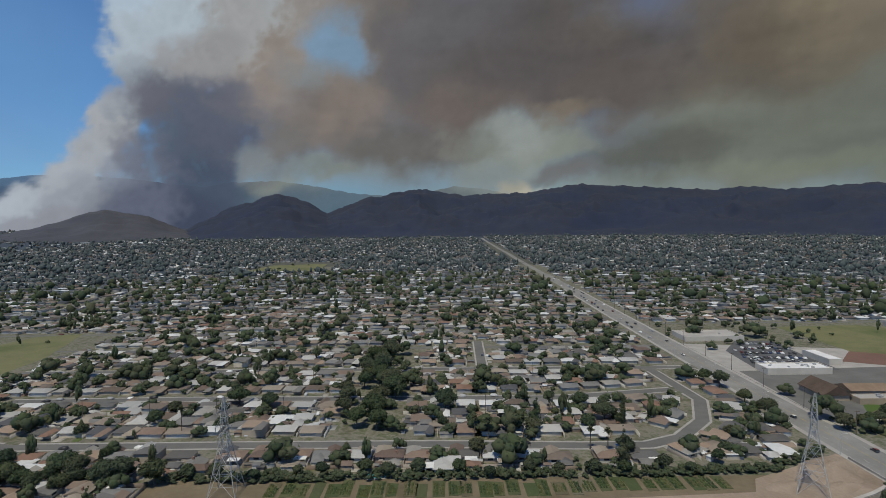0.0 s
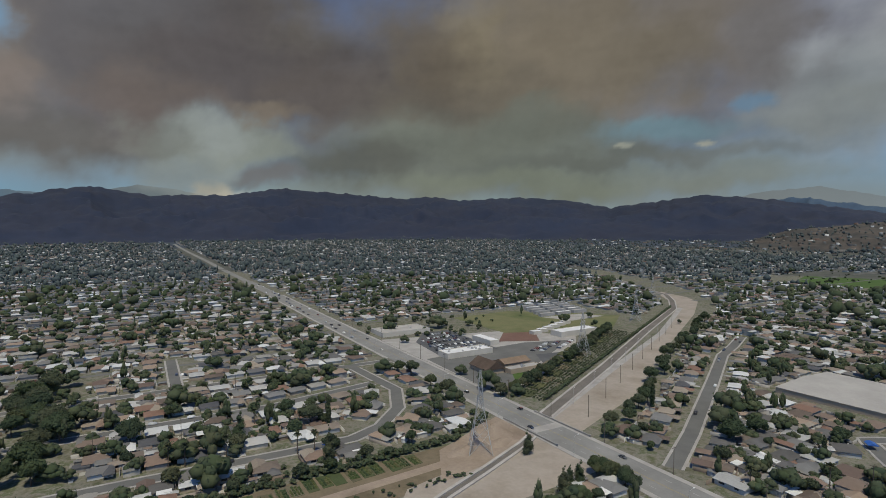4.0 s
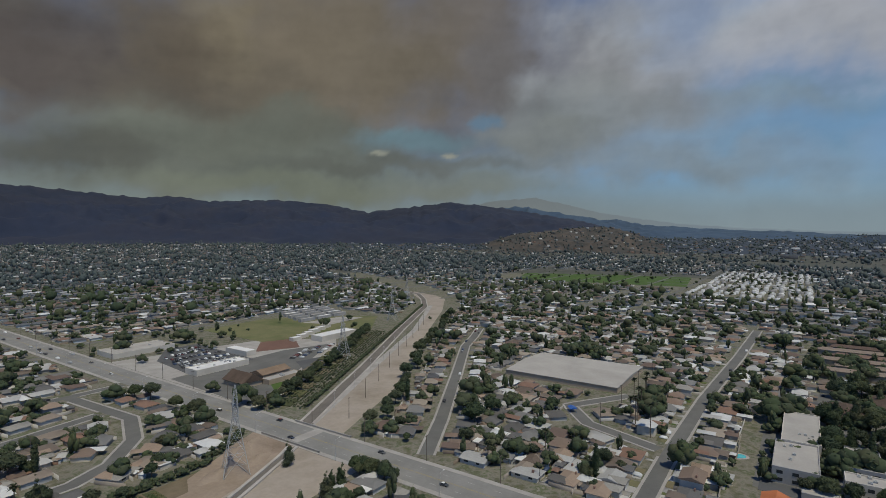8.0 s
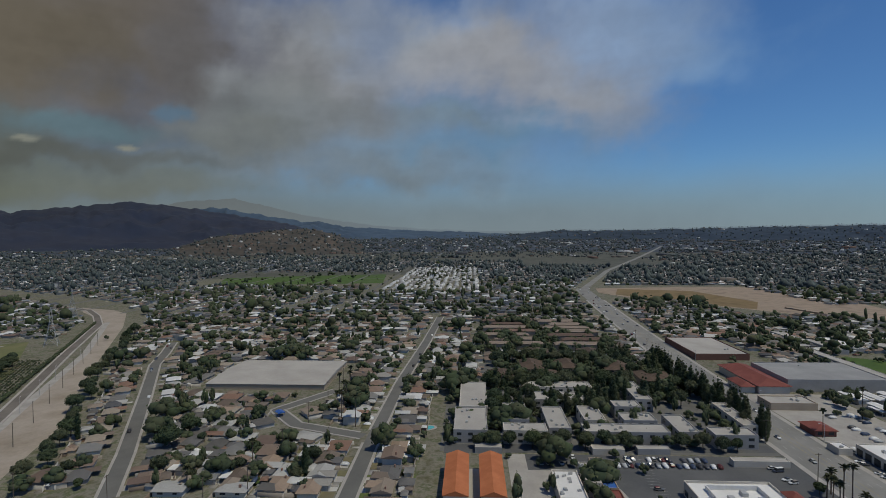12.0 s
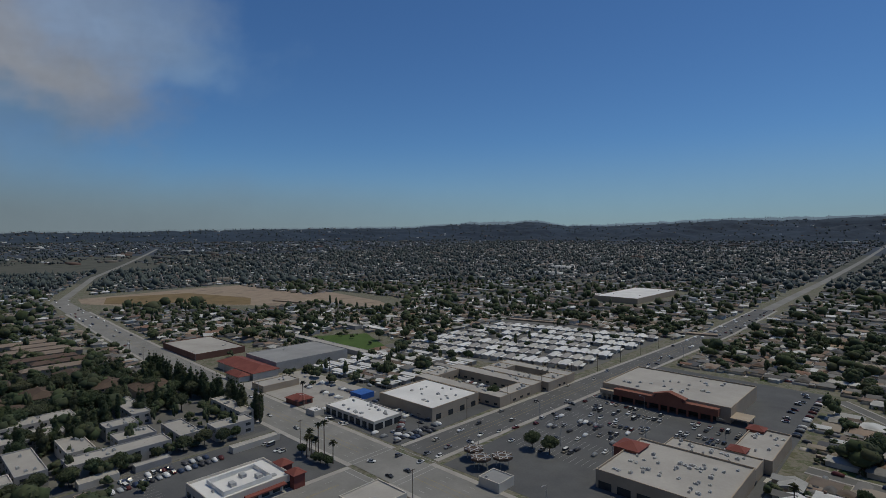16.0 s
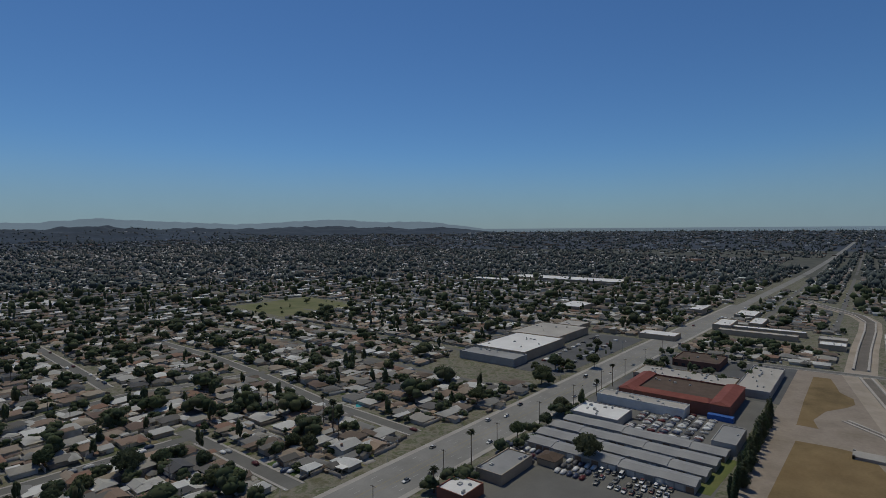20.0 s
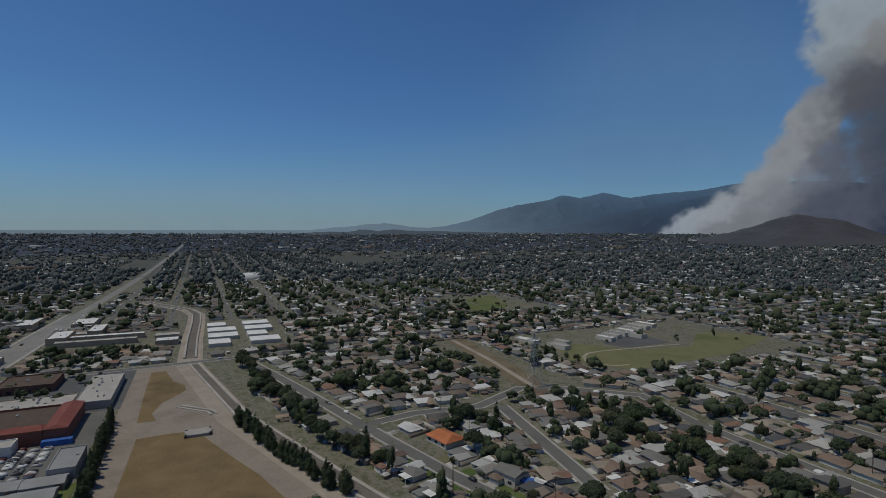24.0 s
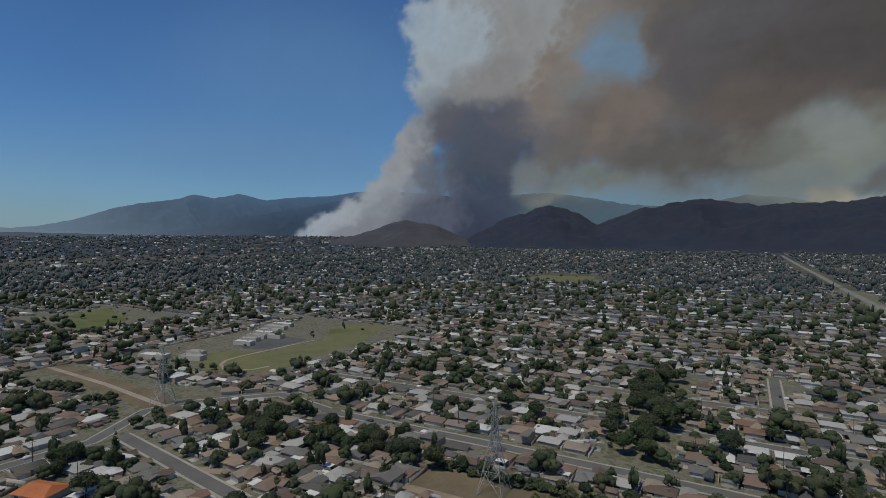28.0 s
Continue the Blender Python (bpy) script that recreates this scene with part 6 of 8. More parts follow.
tagged(part("running_track", bm, M_SAND), "pale dirt running track on the school field", "track", kind="structure")

# ---------------------------------------------------------------- large buildings
M_PALE_ROOF = surface("pale_flat_roofing", [(0.34, 0.32, 0.295), (0.42, 0.395, 0.365)], "noise", 0.06, 0.8, 0.12, 0.9)
M_WHITE_ROOF = surface("white_flat_roofing", [(0.62, 0.61, 0.60), (0.72, 0.71, 0.70)], "noise", 0.06, 0.8, 0.1, 0.85)
M_GREY_ROOF = surface("grey_flat_roofing", [(0.24, 0.24, 0.245), (0.31, 0.31, 0.31)], "noise", 0.06, 0.8, 0.12, 0.9)
M_TAN = surface("tan_stucco", [(0.36, 0.29, 0.22), (0.42, 0.35, 0.27)], "noise", 0.1, 1.0, 0.1, 0.9)
M_CREAM = surface("cream_stucco", [(0.50, 0.46, 0.40), (0.58, 0.54, 0.48)], "noise", 0.1, 1.0, 0.1, 0.9)
M_GREYW = surface("grey_block_wall", [(0.30, 0.29, 0.28), (0.38, 0.37, 0.36)], "noise", 0.1, 1.0, 0.12, 0.9)
M_REDW = surface("red_brown_stucco", [(0.21, 0.085, 0.06), (0.26, 0.11, 0.08)], "noise", 0.1, 1.0, 0.12, 0.9)
M_TILE = surface("orange_clay_tile", [(0.42, 0.135, 0.055), (0.50, 0.175, 0.075)], "noise", 0.2, 1.5, 0.2, 0.85)
M_REDTILE = surface("red_clay_tile", [(0.19, 0.056, 0.046), (0.24, 0.080, 0.062)], "noise", 0.2, 1.5, 0.2, 0.85)
M_BROWNROOF = surface("brown_shingle", [(0.085, 0.06, 0.045), (0.12, 0.085, 0.065)], "noise", 0.2, 1.5, 0.2, 0.9)
M_BLUE = surface("blue_tarpaulin", [(0.03, 0.10, 0.36), (0.05, 0.15, 0.45)], "noise", 0.5, 1.0, 0.15, 0.6)


def flat_building(name, label, x0, y0, x1, y1, h, wall, roof, units=4, parapet=0.7, category="building", windows=(), seed=1, unit_box=None, group=""):
    """A flat-roofed building: thick walls up to a parapet, a roof deck, rooftop units and rows of windows.
    windows: (side, count, sill, head, width share, material)."""
    r = random.Random(seed * 31 + int(x0))
    root = new(name)
    root.matrix_basis = pose((x0 + x1) / 2, (y0 + y1) / 2, 0)
    w, d, t = (x1 - x0) / 2, (y1 - y0) / 2, 0.35
    bm = bmesh.new()
    for a in ((-w, -d, w, -d + t), (-w, d - t, w, d), (-w, -d + t, -w + t, d - t), (w - t, -d + t, w, d - t)):
        box(bm, a[0], a[1], -0.2, a[2], a[3], h + parapet)
    part("wall", bm, wall, root)
    bm = bmesh.new()
    box(bm, -w + t, -d + t, h - 0.3, w - t, d - t, h)
    part("roof", bm, roof, root)
    for k in range(units if math.hypot(x0, y0) < 400 else units // 3):
        ux, uy = r.uniform(-w * 0.8, w * 0.8), r.uniform(-d * 0.75, d * 0.75)
        a, b, c = r.uniform(0.35, 1.0), r.uniform(0.3, 0.8), r.uniform(0.4, 1.0)
        bm = bmesh.new()
        box(bm, ux - a, uy - b, h - 0.05, ux + a, uy + b, h + c)
        box(bm, ux - a * 0.6, uy - b * 0.6, h + c, ux + a * 0.2, uy + b * 0.5, h + c + 0.25)
        part("rooftop_unit", bm, M_METAL, root, "grey steel rooftop air unit")
    for side, n, z0, z1, share, mat_ in windows:
        ln = 2 * (w if side in "ns" else d)
        for k in range(n):
            c = -ln / 2 + ln * (k + 0.5) / n
            q = ln / n * share / 2
            bm = bmesh.new()
            if side in "ns":
                yy = d if side == "n" else -d
                box(bm, c - q, yy - 0.06, z0, c + q, yy + 0.06, z1)
            else:
                xx = w if side == "e" else -w
                box(bm, xx - 0.06, c - q, z0, xx + 0.06, c + q, z1)
            part("window", bm, mat_, root)
    return tagged(root, label, category, group)


def pitched_building(name, label, x0, y0, x1, y1, h, rise, along, wall, roof, hip=0.0, over=0.7, windows=(), category="building", group="", turn=0.0):
    root = new(name)
    w, d = (x1 - x0) / 2, (y1 - y0) / 2
    root.matrix_basis = pose((x0 + x1) / 2, (y0 + y1) / 2, 0, 0, 0, turn)
    bm = bmesh.new()
    box(bm, -w, -d, -0.2, w, d, h)
    part("wall", bm, wall, root)
    bm = bmesh.new()
    gable(bm, -w, -d, w, d, h, rise, along, hip, over)
    part("roof", bm, roof, root)
    for side, n, z0, z1, share, mat_ in windows:
        ln = 2 * (w if side in "ns" else d)
        for k in range(n):
            c = -ln / 2 + ln * (k + 0.5) / n
            q = ln / n * share / 2
            bm = bmesh.new()
            if side in "ns":
                yy = d if side == "n" else -d
                box(bm, c - q, yy - 0.06, z0, c + q, yy + 0.06, z1)
            else:
                xx = w if side == "e" else -w
                box(bm, xx - 0.06, c - q, z0, xx + 0.06, c + q, z1)
            part("window", bm, mat_, root)
    return tagged(root, label, category, group)


G = M_GLASS
# shopping centre in the south
flat_building("supermarket", "large supermarket with a pale flat roof and red-brown front", 76, -351, 146, -299, 7.4, M_TAN, M_PALE_ROOF, 22, 0.8, "shop")
sm = bpy.data.objects["supermarket"]
for x0, x1, z1, mat_ in ((-30, -12, 7.0, M_REDW), (-12, 2, 8.6, M_REDW), (2, 26, 7.0, M_REDW), (26, 34.5, 5.2, M_TAN)):
    bm = bmesh.new()
    box(bm, x0, 26.0, 3.4, x1, 30.2, z1)
    for k in range(3):
        cx = x0 + (x1 - x0) * (k + 0.5) / 3
        box(bm, cx - 0.5, 29.3, -0.1, cx + 0.5, 30.1, 3.4)
    part("arcade", bm, mat_, sm, "red-brown shopfront arcade with square pillars")
bm = bmesh.new()
v = [bm.verts.new(p) for p in ((-14, 26, 8.6), (4, 26, 8.6), (-5, 26, 11.2), (-14, 30.4, 8.6), (4, 30.4, 8.6), (-5, 30.4, 11.2))]
for f in ((0, 2, 5, 3), (1, 4, 5, 2), (0, 1, 2), (3, 5, 4), (0, 3, 4, 1)):
    bm.faces.new([v[i] for i in f])
part("gable_front", bm, M_REDW, sm, "red-brown gable over the entrance")
bm = bmesh.new()
box(bm, -28, 25.98, 0, 30, 26.06, 3.2)
part("shopfront_glass", bm, G, sm)
bm = bmesh.new()
box(bm, -44, 16, 3.0, -35.0, 28, 3.6)
for p in ((-43.5, 27.2), (-43.5, 17)):
    box(bm, p[0], p[1], -0.1, p[0] + 0.6, p[1] + 0.6, 3.0)
part("side_canopy", bm, M_TAN, sm)
flat_building("shop_row", "small shop row with a pale flat roof", 47, -284, 63, -246, 5.2, M_TAN, M_PALE_ROOF, 14, 0.8, "shop")
for yy in (-282, -250):
    pitched_building("corner_turret", "small hipped red tile turret on a shop", 60 - 3, yy - 3, 60 + 4, yy + 4, 6.4, 1.6, "x", M_REDW, M_REDTILE, 3.4, 0.4, category="turret")
flat_building("shop_block", "shop block with a pale flat roof full of vents", 50, -232, 95, -190, 6.4, M_TAN, M_PALE_ROOF, 42, 0.8, "shop", (("n", 6, 0, 3, 0.7, G),))
flat_building("shop_annex", "lower shop annex with a pale flat roof", 50, -246, 86, -232.2, 5.4, M_TAN, M_PALE_ROOF, 14, 0.6, "shop")
pitched_building("clock_turret", "square red-brown turret with a hipped tile roof", 89, -226, 99.5, -215, 7.6, 1.9, "x", M_REDW, M_REDTILE, 5.4, 0.5, category="turret")
# petrol station with round canopies
for k, (cx, cy) in enumerate(((146, -178), (138, -173), (132, -180))):
    root = new("petrol_canopy")
    root.matrix_basis = pose(cx, cy, 0)
    pts = [(4.4 * math.cos(math.pi / 8 + i * math.pi / 4), 4.4 * math.sin(math.pi / 8 + i * math.pi / 4)) for i in range(8)]
    bm = bmesh.new()
    prism(bm, pts, 4.0, 5.0)
    part("canopy", bm, M_BROWNROOF, root, "dark octagonal canopy")
    bm = bmesh.new()
    for i in range(8):
        tube(bm, (*pts[i], 5.05), (*pts[(i + 3) % 8], 5.05), 0.12, 0.12, 4)
    part("roof_beams", bm, M_WHITE, root)
    for i in (0, 2, 4, 6):
        bm = bmesh.new()
        tube(bm, (pts[i][0] * 0.6, pts[i][1] * 0.6, -0.1), (pts[i][0] * 0.6, pts[i][1] * 0.6, 4.05), 0.15, 0.15)
        part("column", bm, M_METAL, root)
    tagged(root, "octagonal petrol station canopy on slim columns", "canopy", "petrol canopies")
flat_building("petrol_shop", "small flat-roofed petrol station shop", 119, -170, 129, -160.5, 3.4, M_CREAM, M_GREY_ROOF, 1, 0.4, "shop")
flat_building("cafe", "small corner cafe with a pale flat roof", 138, -131, 154, -113, 4.6, M_CREAM, M_PALE_ROOF, 2, 0.5, "shop")
# east side of the crossing
flat_building("diner", "corner diner with a white parapet roof and red tile trim", 181.5, -111, 203.5, -80, 4.6, M_CREAM, M_WHITE_ROOF, 2, 0.9, "diner", (("w", 7, 0.5, 2.6, 0.7, G), ("n", 4, 0.5, 2.6, 0.6, G)))
dn = bpy.data.objects["diner"]
bm = bmesh.new()
for a in ((-8, -9, 6, -8.6), (-8, 9.6, 6, 10), (-8, -8.6, -7.6, 9.6), (5.6, -8.6, 6, 9.6)):
    box(bm, a[0], a[1], 4.6, a[2], a[3], 6.3)
part("roof_screen", bm, M_WHITE, dn, "white screen wall round rooftop units")
for k, (ux, uy) in enumerate(((-3, -6), (2, -2), (-2, 4))):
    bm = bmesh.new()
    box(bm, ux - 1.4, uy - 1, 4.55, ux + 1.4, uy + 1, 5.9)
    part("rooftop_unit", bm, M_METAL, dn)
for x, y in ((0, -18.2), (-11.2, -17)):
    bm = bmesh.new()
    gable(bm, x - 3, y - 2.6, x + 3, y + 2.6, 5.6, 1.6, "x", 2.6, 0.4)
    box(bm, x - 2.8, y - 2.4, -0.1, x + 2.8, y + 2.4, 5.5)
    part("tile_turret", bm, M_REDTILE, dn, "red tile hipped turret")
bm = bmesh.new()
box(bm, -13.5, -12, 3.0, -11.05, 4, 3.5)
part("tile_awning", bm, M_REDTILE, dn)
flat_building("workshop", "car workshop with a white flat roof", 203, -189, 244, -170, 4.2, M_CREAM, M_WHITE_ROOF, 16, 0.5, "workshop", (("n", 8, 0, 3.2, 0.7, G), ("w", 3, 0, 3.2, 0.8, G)))
flat_building("warehouse", "warehouse store with a white flat roof", 191, -237, 233, -199, 6.3, M_TAN, M_WHITE_ROOF, 14, 0.6, "warehouse", (("w", 4, 0, 3, 0.4, G),))
flat_building("kiosk", "tiny white-roofed kiosk by the avenue", 242, -167.5, 250, -161.5, 2.8, M_CREAM, M_WHITE_ROOF, 1, 0.3, "kiosk")
bm = bmesh.new()
box(bm, 246, -206, 0, 256, -196, 3.4)
tagged(part("tarpaulin_shelter", bm, M_BLUE), "bright blue tarpaulin shelter in a yard", "shelter")
for x0, y0, x1, y1 in ((178, -283, 246, -272), (178, -250, 246, -240), (178, -271.8, 188, -250.2), (236, -271.8, 246, -250.2), (174, -316, 228, -306), (174, -294, 228, -284), (174, -305.8, 186, -294.2), (214, -305.8, 228, -294.2)):
    flat_building("motel_wing", "two-storey motel wing with a pale flat roof", x0, y0, x1, y1, 5.6, M_TAN, M_PALE_ROOF, 5, 0.3, "motel", (("w" if x1 - x0 < 20 else "n", max(2, int(max(x1 - x0, y1 - y0) / 6)), 0.9, 2.1, 0.4, G),), group="motel wings")
flat_building("sports_hall", "big sports hall with a grey flat roof", 337, -255, 381, -194, 7.4, M_GREYW, M_GREY_ROOF, 4, 0.4, "hall")
pitched_building("restaurant_hall", "building with a red tile roof by the avenue", 332, -192.5, 384, -174, 5, 3.2, "x", M_CREAM, M_REDTILE, 8, 1.0)
pitched_building("eating_house", "small eating house with a red tile roof", 264, -175, 276, -165, 3.0, 1.8, "x", M_REDW, M_REDTILE, 4.0, 0.7, (("w", 2, 0.8, 2.2, 0.5, G),), "restaurant")
pitched_building("restaurant_porch", "porch wing with a red tile roof", 334, -173, 352, -165, 4, 2.2, "x", M_CREAM, M_REDTILE, 4, 0.8)
flat_building("garage_shop", "small flat-roofed garage by the avenue", 302, -190, 316, -165, 3.6, M_TAN, M_PALE_ROOF, 3, 0.5, "workshop")
M_BRICKISH = surface("brown_brick_wall", [(0.15, 0.075, 0.058), (0.19, 0.10, 0.078)], "noise", 0.1, 1.0, 0.12, 0.9)
flat_building("store", "store with a pale flat roof and red-brown side", 418, -212, 484, -172, 4.4, M_BRICKISH, M_PALE_ROOF, 8, 0.6, "shop")
flat_building("long_shed", "long pale trailer shed", 330, -274, 440, -266, 3.4, M_GREYW, M_PALE_ROOF, 0, 0.2, "shed")
for k, (x0, y0, x1, y1) in enumerate(((440, -300, 480, -290), (446, -318, 492, -308), (430, -345, 468, -335), (395, -350, 425, -341), (488, -292, 520, -282))):
    flat_building("school_block", "low school block with a pale flat roof", x0, y0, x1, y1, 3.6, M_GREYW, M_WHITE_ROOF if k % 2 else M_PALE_ROOF, 2, 0.2, "school", group="school blocks")
# flats with courtyards
for k, (x0, y0, x1, y1) in enumerate(((283, -9, 329, 6), (249, -8, 282, 8), (264, -29, 290, -17), (249, -36, 259, -15.5), (253, -47.5, 284, -37), (249, -92, 260, -53), (264.5, -66.5, 286, -56), (250, -105.5, 273.5, -96),
                                      (247, -130, 257, -111), (260, -136.5, 294, -129.5), (264.5, -91, 276, -75), (296, -63, 311, -34), (320, -72, 332, -35), (298, -100, 334, -91), (285.5, -90, 296, -76),
                                      (238, -68, 243, -54), (239, -88, 243, -74), (238, -14, 243, -2), (228, -133, 232, -110))):
    carport = x1 - x0 < 7
    flat_building("carport" if carport else "apartment_block", "long white-roofed carport beside the flats" if carport else "two-storey flats with a pale flat roof", x0, y0, x1, y1, 2.6 if carport else 6.1,
                  M_GREYW if k % 3 else M_CREAM, M_PALE_ROOF, 0 if carport else 4, 0.2 if carport else 0.5, "carport" if carport else "flats",
                  () if carport else (("w", max(2, int((y1 - y0) / 5)), 3.9, 5.2, 0.4, G), ("w", max(2, int((y1 - y0) / 5)), 0.9, 2.2, 0.4, G), ("n", max(2, int((x1 - x0) / 6)), 3.9, 5.2, 0.35, G)), group="carports" if carport else "flats")
for k, (x0, y0, x1, y1) in enumerate(((340, -30, 362, -12), (340, -58, 362, -40), (366, -50, 392, -34), (345, -88, 366, -70), (366, -112, 388, -92), (340, -128, 362, -108), (370, -76, 392, -60), (405, -60, 430, -42), (405, -100, 430, -84))):
    pitched_building("apartment_house", "two-storey flats with a dark brown shingle roof", x0, y0, x1, y1, 5.4, 3.0, "x", M_TAN, M_BROWNROOF, 6.5, 0.9, (("w", 3, 1, 2.3, 0.4, G), ("w", 3, 3.6, 4.8, 0.4, G)), "flats", "brown-roofed flats")
for y0, y1 in ((1, 9.5), (-12.5, -4)):
    pitched_building("tile_roofed_row", "row house with a bright orange tile roof", 186, y0, 221, y1, 6.6, 1.7, "x", M_CREAM, M_TILE, 0.0, 0.5, (("e", 2, 1, 2.3, 0.5, G),), "row house", "orange-roofed row houses")
area("ground_lot", [(184, -60), (184, -16), (238, -16), (238, -60)], 0.04, M_CONCRETE, "pale paved court round offices", "pavement")
area("ground_lot", [(240, -140), (240, 14), (402, 14), (402, -140)], 0.03, M_ASPHALT, "grey asphalt lanes between flats")
area("pavement_court", [(184, -3.6), (222, -3.6), (222, 0.8), (184, 0.8)], 0.1, M_CONCRETE, "pale walkway between row houses", "pavement")
flat_building("orange_row_neighbour", "single-storey office with a white flat roof", 190, -42, 213, -32, 3.8, M_CREAM, M_WHITE_ROOF, 9, 0.7, "office")
flat_building("red_office", "office with a red tile roof", 183, -55, 198, -46, 3.6, M_REDW, M_REDTILE, 2, 0.4, "office")
flat_building("blue_roofed_shop", "small shop with a blue-painted flat roof", 199, -55, 209, -49.5, 3.8, M_TAN, M_BLUE, 0, 0.3, "shop")
flat_building("stair_tower", "cream office wing with a flat roof", 200, -49, 218, -43.5, 5.2, M_CREAM, M_PALE_ROOF, 2, 0.4, "office")
flat_building("dark_roofed_shop", "small shop with a dark flat roof", 211, -55, 226, -49.5, 3.8, M_TAN, M_LOT, 2, 0.3, "shop")
pitched_building("reservoir_hall", "vast low hall with a pale shallow-pitched roof", 330, 92, 392, 168, 3.6, 1.4, "y", M_TAN, M_PALE_ROOF, 0, 0.4, category="hall")
# west: stores, storage sheds and yards
flat_building("department_store", "department store with a white and grey flat roof", -412, -247, -346, -201, 6.4, M_TAN, M_WHITE_ROOF, 26, 0.8, "shop")
flat_building("department_annex", "store annex with a grey flat roof", -345.8, -247, -327, -199, 5.4, M_GREYW, M_GREY_ROOF, 12, 0.5, "shop")
flat_building("department_wing", "store wing with a pale flat roof", -475, -256, -412.2, -208, 6.0, M_TAN, M_PALE_ROOF, 16, 0.6, "shop")
flat_building("car_wash", "workshop with a white flat roof", -277, -122, -257, -97, 4.0, M_GREYW, M_WHITE_ROOF, 7, 0.4, "workshop")
flat_building("red_store", "store with red-brown walls and a tile mansard", -345, -112, -305, -58, 6.0, M_REDW, M_BROWNROOF, 6, 1.0, "shop")
for a in ((-346.5, -114, -303.5, -106), (-346.5, -66, -303.5, -56.5), (-312, -105.8, -303.5, -66.2)):
    pitched_building("tile_mansard", "low red tile mansard along a store roof", *a, 6.9, 1.5, "x" if a[2] - a[0] > 20 else "y", M_REDW, M_REDTILE, 2.0, 0.3, category="roof")
flat_building("shop_strip", "shop strip with a white fascia", -302, -122, -291, -75, 4.6, M_WHITE, M_PALE_ROOF, 6, 0.5, "shop", (("w", 8, 0.3, 3.0, 0.75, G),))
for k, (x0, x1, y0) in enumerate(((-256, -247, -121), (-243.5, -234.5, -122), (-231.5, -222.5, -123), (-219.5, -210.5, -124))):
    for j in range(5):
        ya, yb = y0 + j * 14.8, y0 + j * 14.8 + 14.6
        pitched_building("storage_shed", "long low storage shed with a grey metal roof", x0, ya, x1, yb, 2.8 + 0.25 * ((j + k) % 2), 0.9, "y", M_GREYW, M_GREY_ROOF, 0.0, 0.3, (("e", 4, 0, 2.3, 0.8, M_DOORS),), "shed", "storage sheds")
flat_building("square_workshop", "square workshop with a grey flat roof", -281, -55, -257, -45, 4.5, M_GREYW, M_GREY_ROOF, 1, 0.4, "workshop")
flat_building("tyre_shop", "small shop with a red fascia and white roof", -163, -124, -150, -112, 3.8, M_REDW, M_WHITE_ROOF, 3, 0.5, "shop")
flat_building("bar_shop", "small shop with a grey flat roof", -196, -122, -172, -110, 3.8, M_TAN, M_GREY_ROOF, 3, 0.5, "shop")
flat_building("shop_row", "long shop row with a pale flat roof behind the red store", -374, -122, -350, -64, 4.2, M_TAN, M_PALE_ROOF, 24, 0.5, "shop", (("e", 12, 0.3, 2.6, 0.6, G),))
flat_building("shop_row", "workshop row with a pale gravel roof", -416, -63, -352, -45, 4.2, M_GREYW, M_PALE_ROOF, 30, 0.5, "workshop")
flat_building("brick_offices", "brown brick offices with a dark flat roof", -432, -112, -402, -82, 4.4, M_BRICKISH, M_BROWNROOF, 8, 0.6, "office", (("e", 6, 0.6, 2.4, 0.5, G),))
area("ground_lot", [(-445, -128), (-445, -40), (-347, -40), (-347, -128)], 0.045, M_LOT, "grey asphalt yard behind the stores")
for k, (x0, y0, x1, y1) in enumerate(((-556, -112, -546, -50), (-580, -110, -570, -46), (-540, -34, -524, -16), (-566, -36, -550, -16), (-640, -96, -600, -84), (-506, -165, -486, -134), (-512, -246, -478, -222), (-690, -118, -650, -98))):
    flat_building("industrial_shed", "long industrial shed with a pale roof", x0, y0, x1, y1, 4.2, M_TAN, M_WHITE_ROOF if k % 3 else M_PALE_ROOF, 6, 0.4, "shed", group="industrial sheds")
for k in range(8):
    flat_building("mobile_row", "row of white-roofed mobile homes", -612 + (k % 4) * 31, 8 + (k // 4) * 34, -590 + (k % 4) * 31, 34 + (k // 4) * 34 if k % 3 else 26 + (k // 4) * 34, 3.2, M_CREAM, M_WHITE_ROOF, 0, 0.1, "mobile homes", group="mobile home rows")
# school in the north-west
for k, (x, y, w, d, a) in enumerate(((-404, 268, 24, 9, 16), (-374, 280, 20, 8, 14), (-385, 292, 15, 7, 14), (-384, 340, 18, 7, 12), (-392, 354, 18, 7, 12), (-398, 368, 20, 7, 12), (-404, 382, 20, 7, 12), (-410, 396, 22, 7, 12), (-418, 412, 24, 8, 12), (-424, 428, 22, 8, 12), (-386, 376, 22, 9, 12))):
    ob = flat_building("school_block", "low school block with a pale flat roof", x - w / 2, y - d / 2, x + w / 2, y + d / 2, 3.4, M_CREAM, M_WHITE_ROOF if k % 3 == 0 else M_PALE_ROOF, 3, 0.3, "school", group="school blocks")
    ob.matrix_basis = pose(x, y, 0, 0, 0, a)
# school and church in the north-east
for k in range(15):
    x, y = 388 + (k % 3) * 24 + (k // 3) * 5, 442 + (k // 3) * 14
    flat_building("school_block", "long low school block with a pale flat roof", x, y, x + 20, y + 5, 3.2, M_GREYW, M_WHITE_ROOF if k % 4 == 1 else M_GREY_ROOF if k % 2 else M_PALE_ROOF, 1, 0.2, "school", group="school blocks")
flat_building("school_hall", "white-roofed school hall beside a court", 331, 350, 375, 364, 4.6, M_CREAM, M_WHITE_ROOF, 4, 0.4, "school")
flat_building("school_hall", "school hall with a pale roof and tan walls", 205, 336, 246, 350, 3.6, M_CREAM, M_WHITE_ROOF, 10, 0.6, "school")
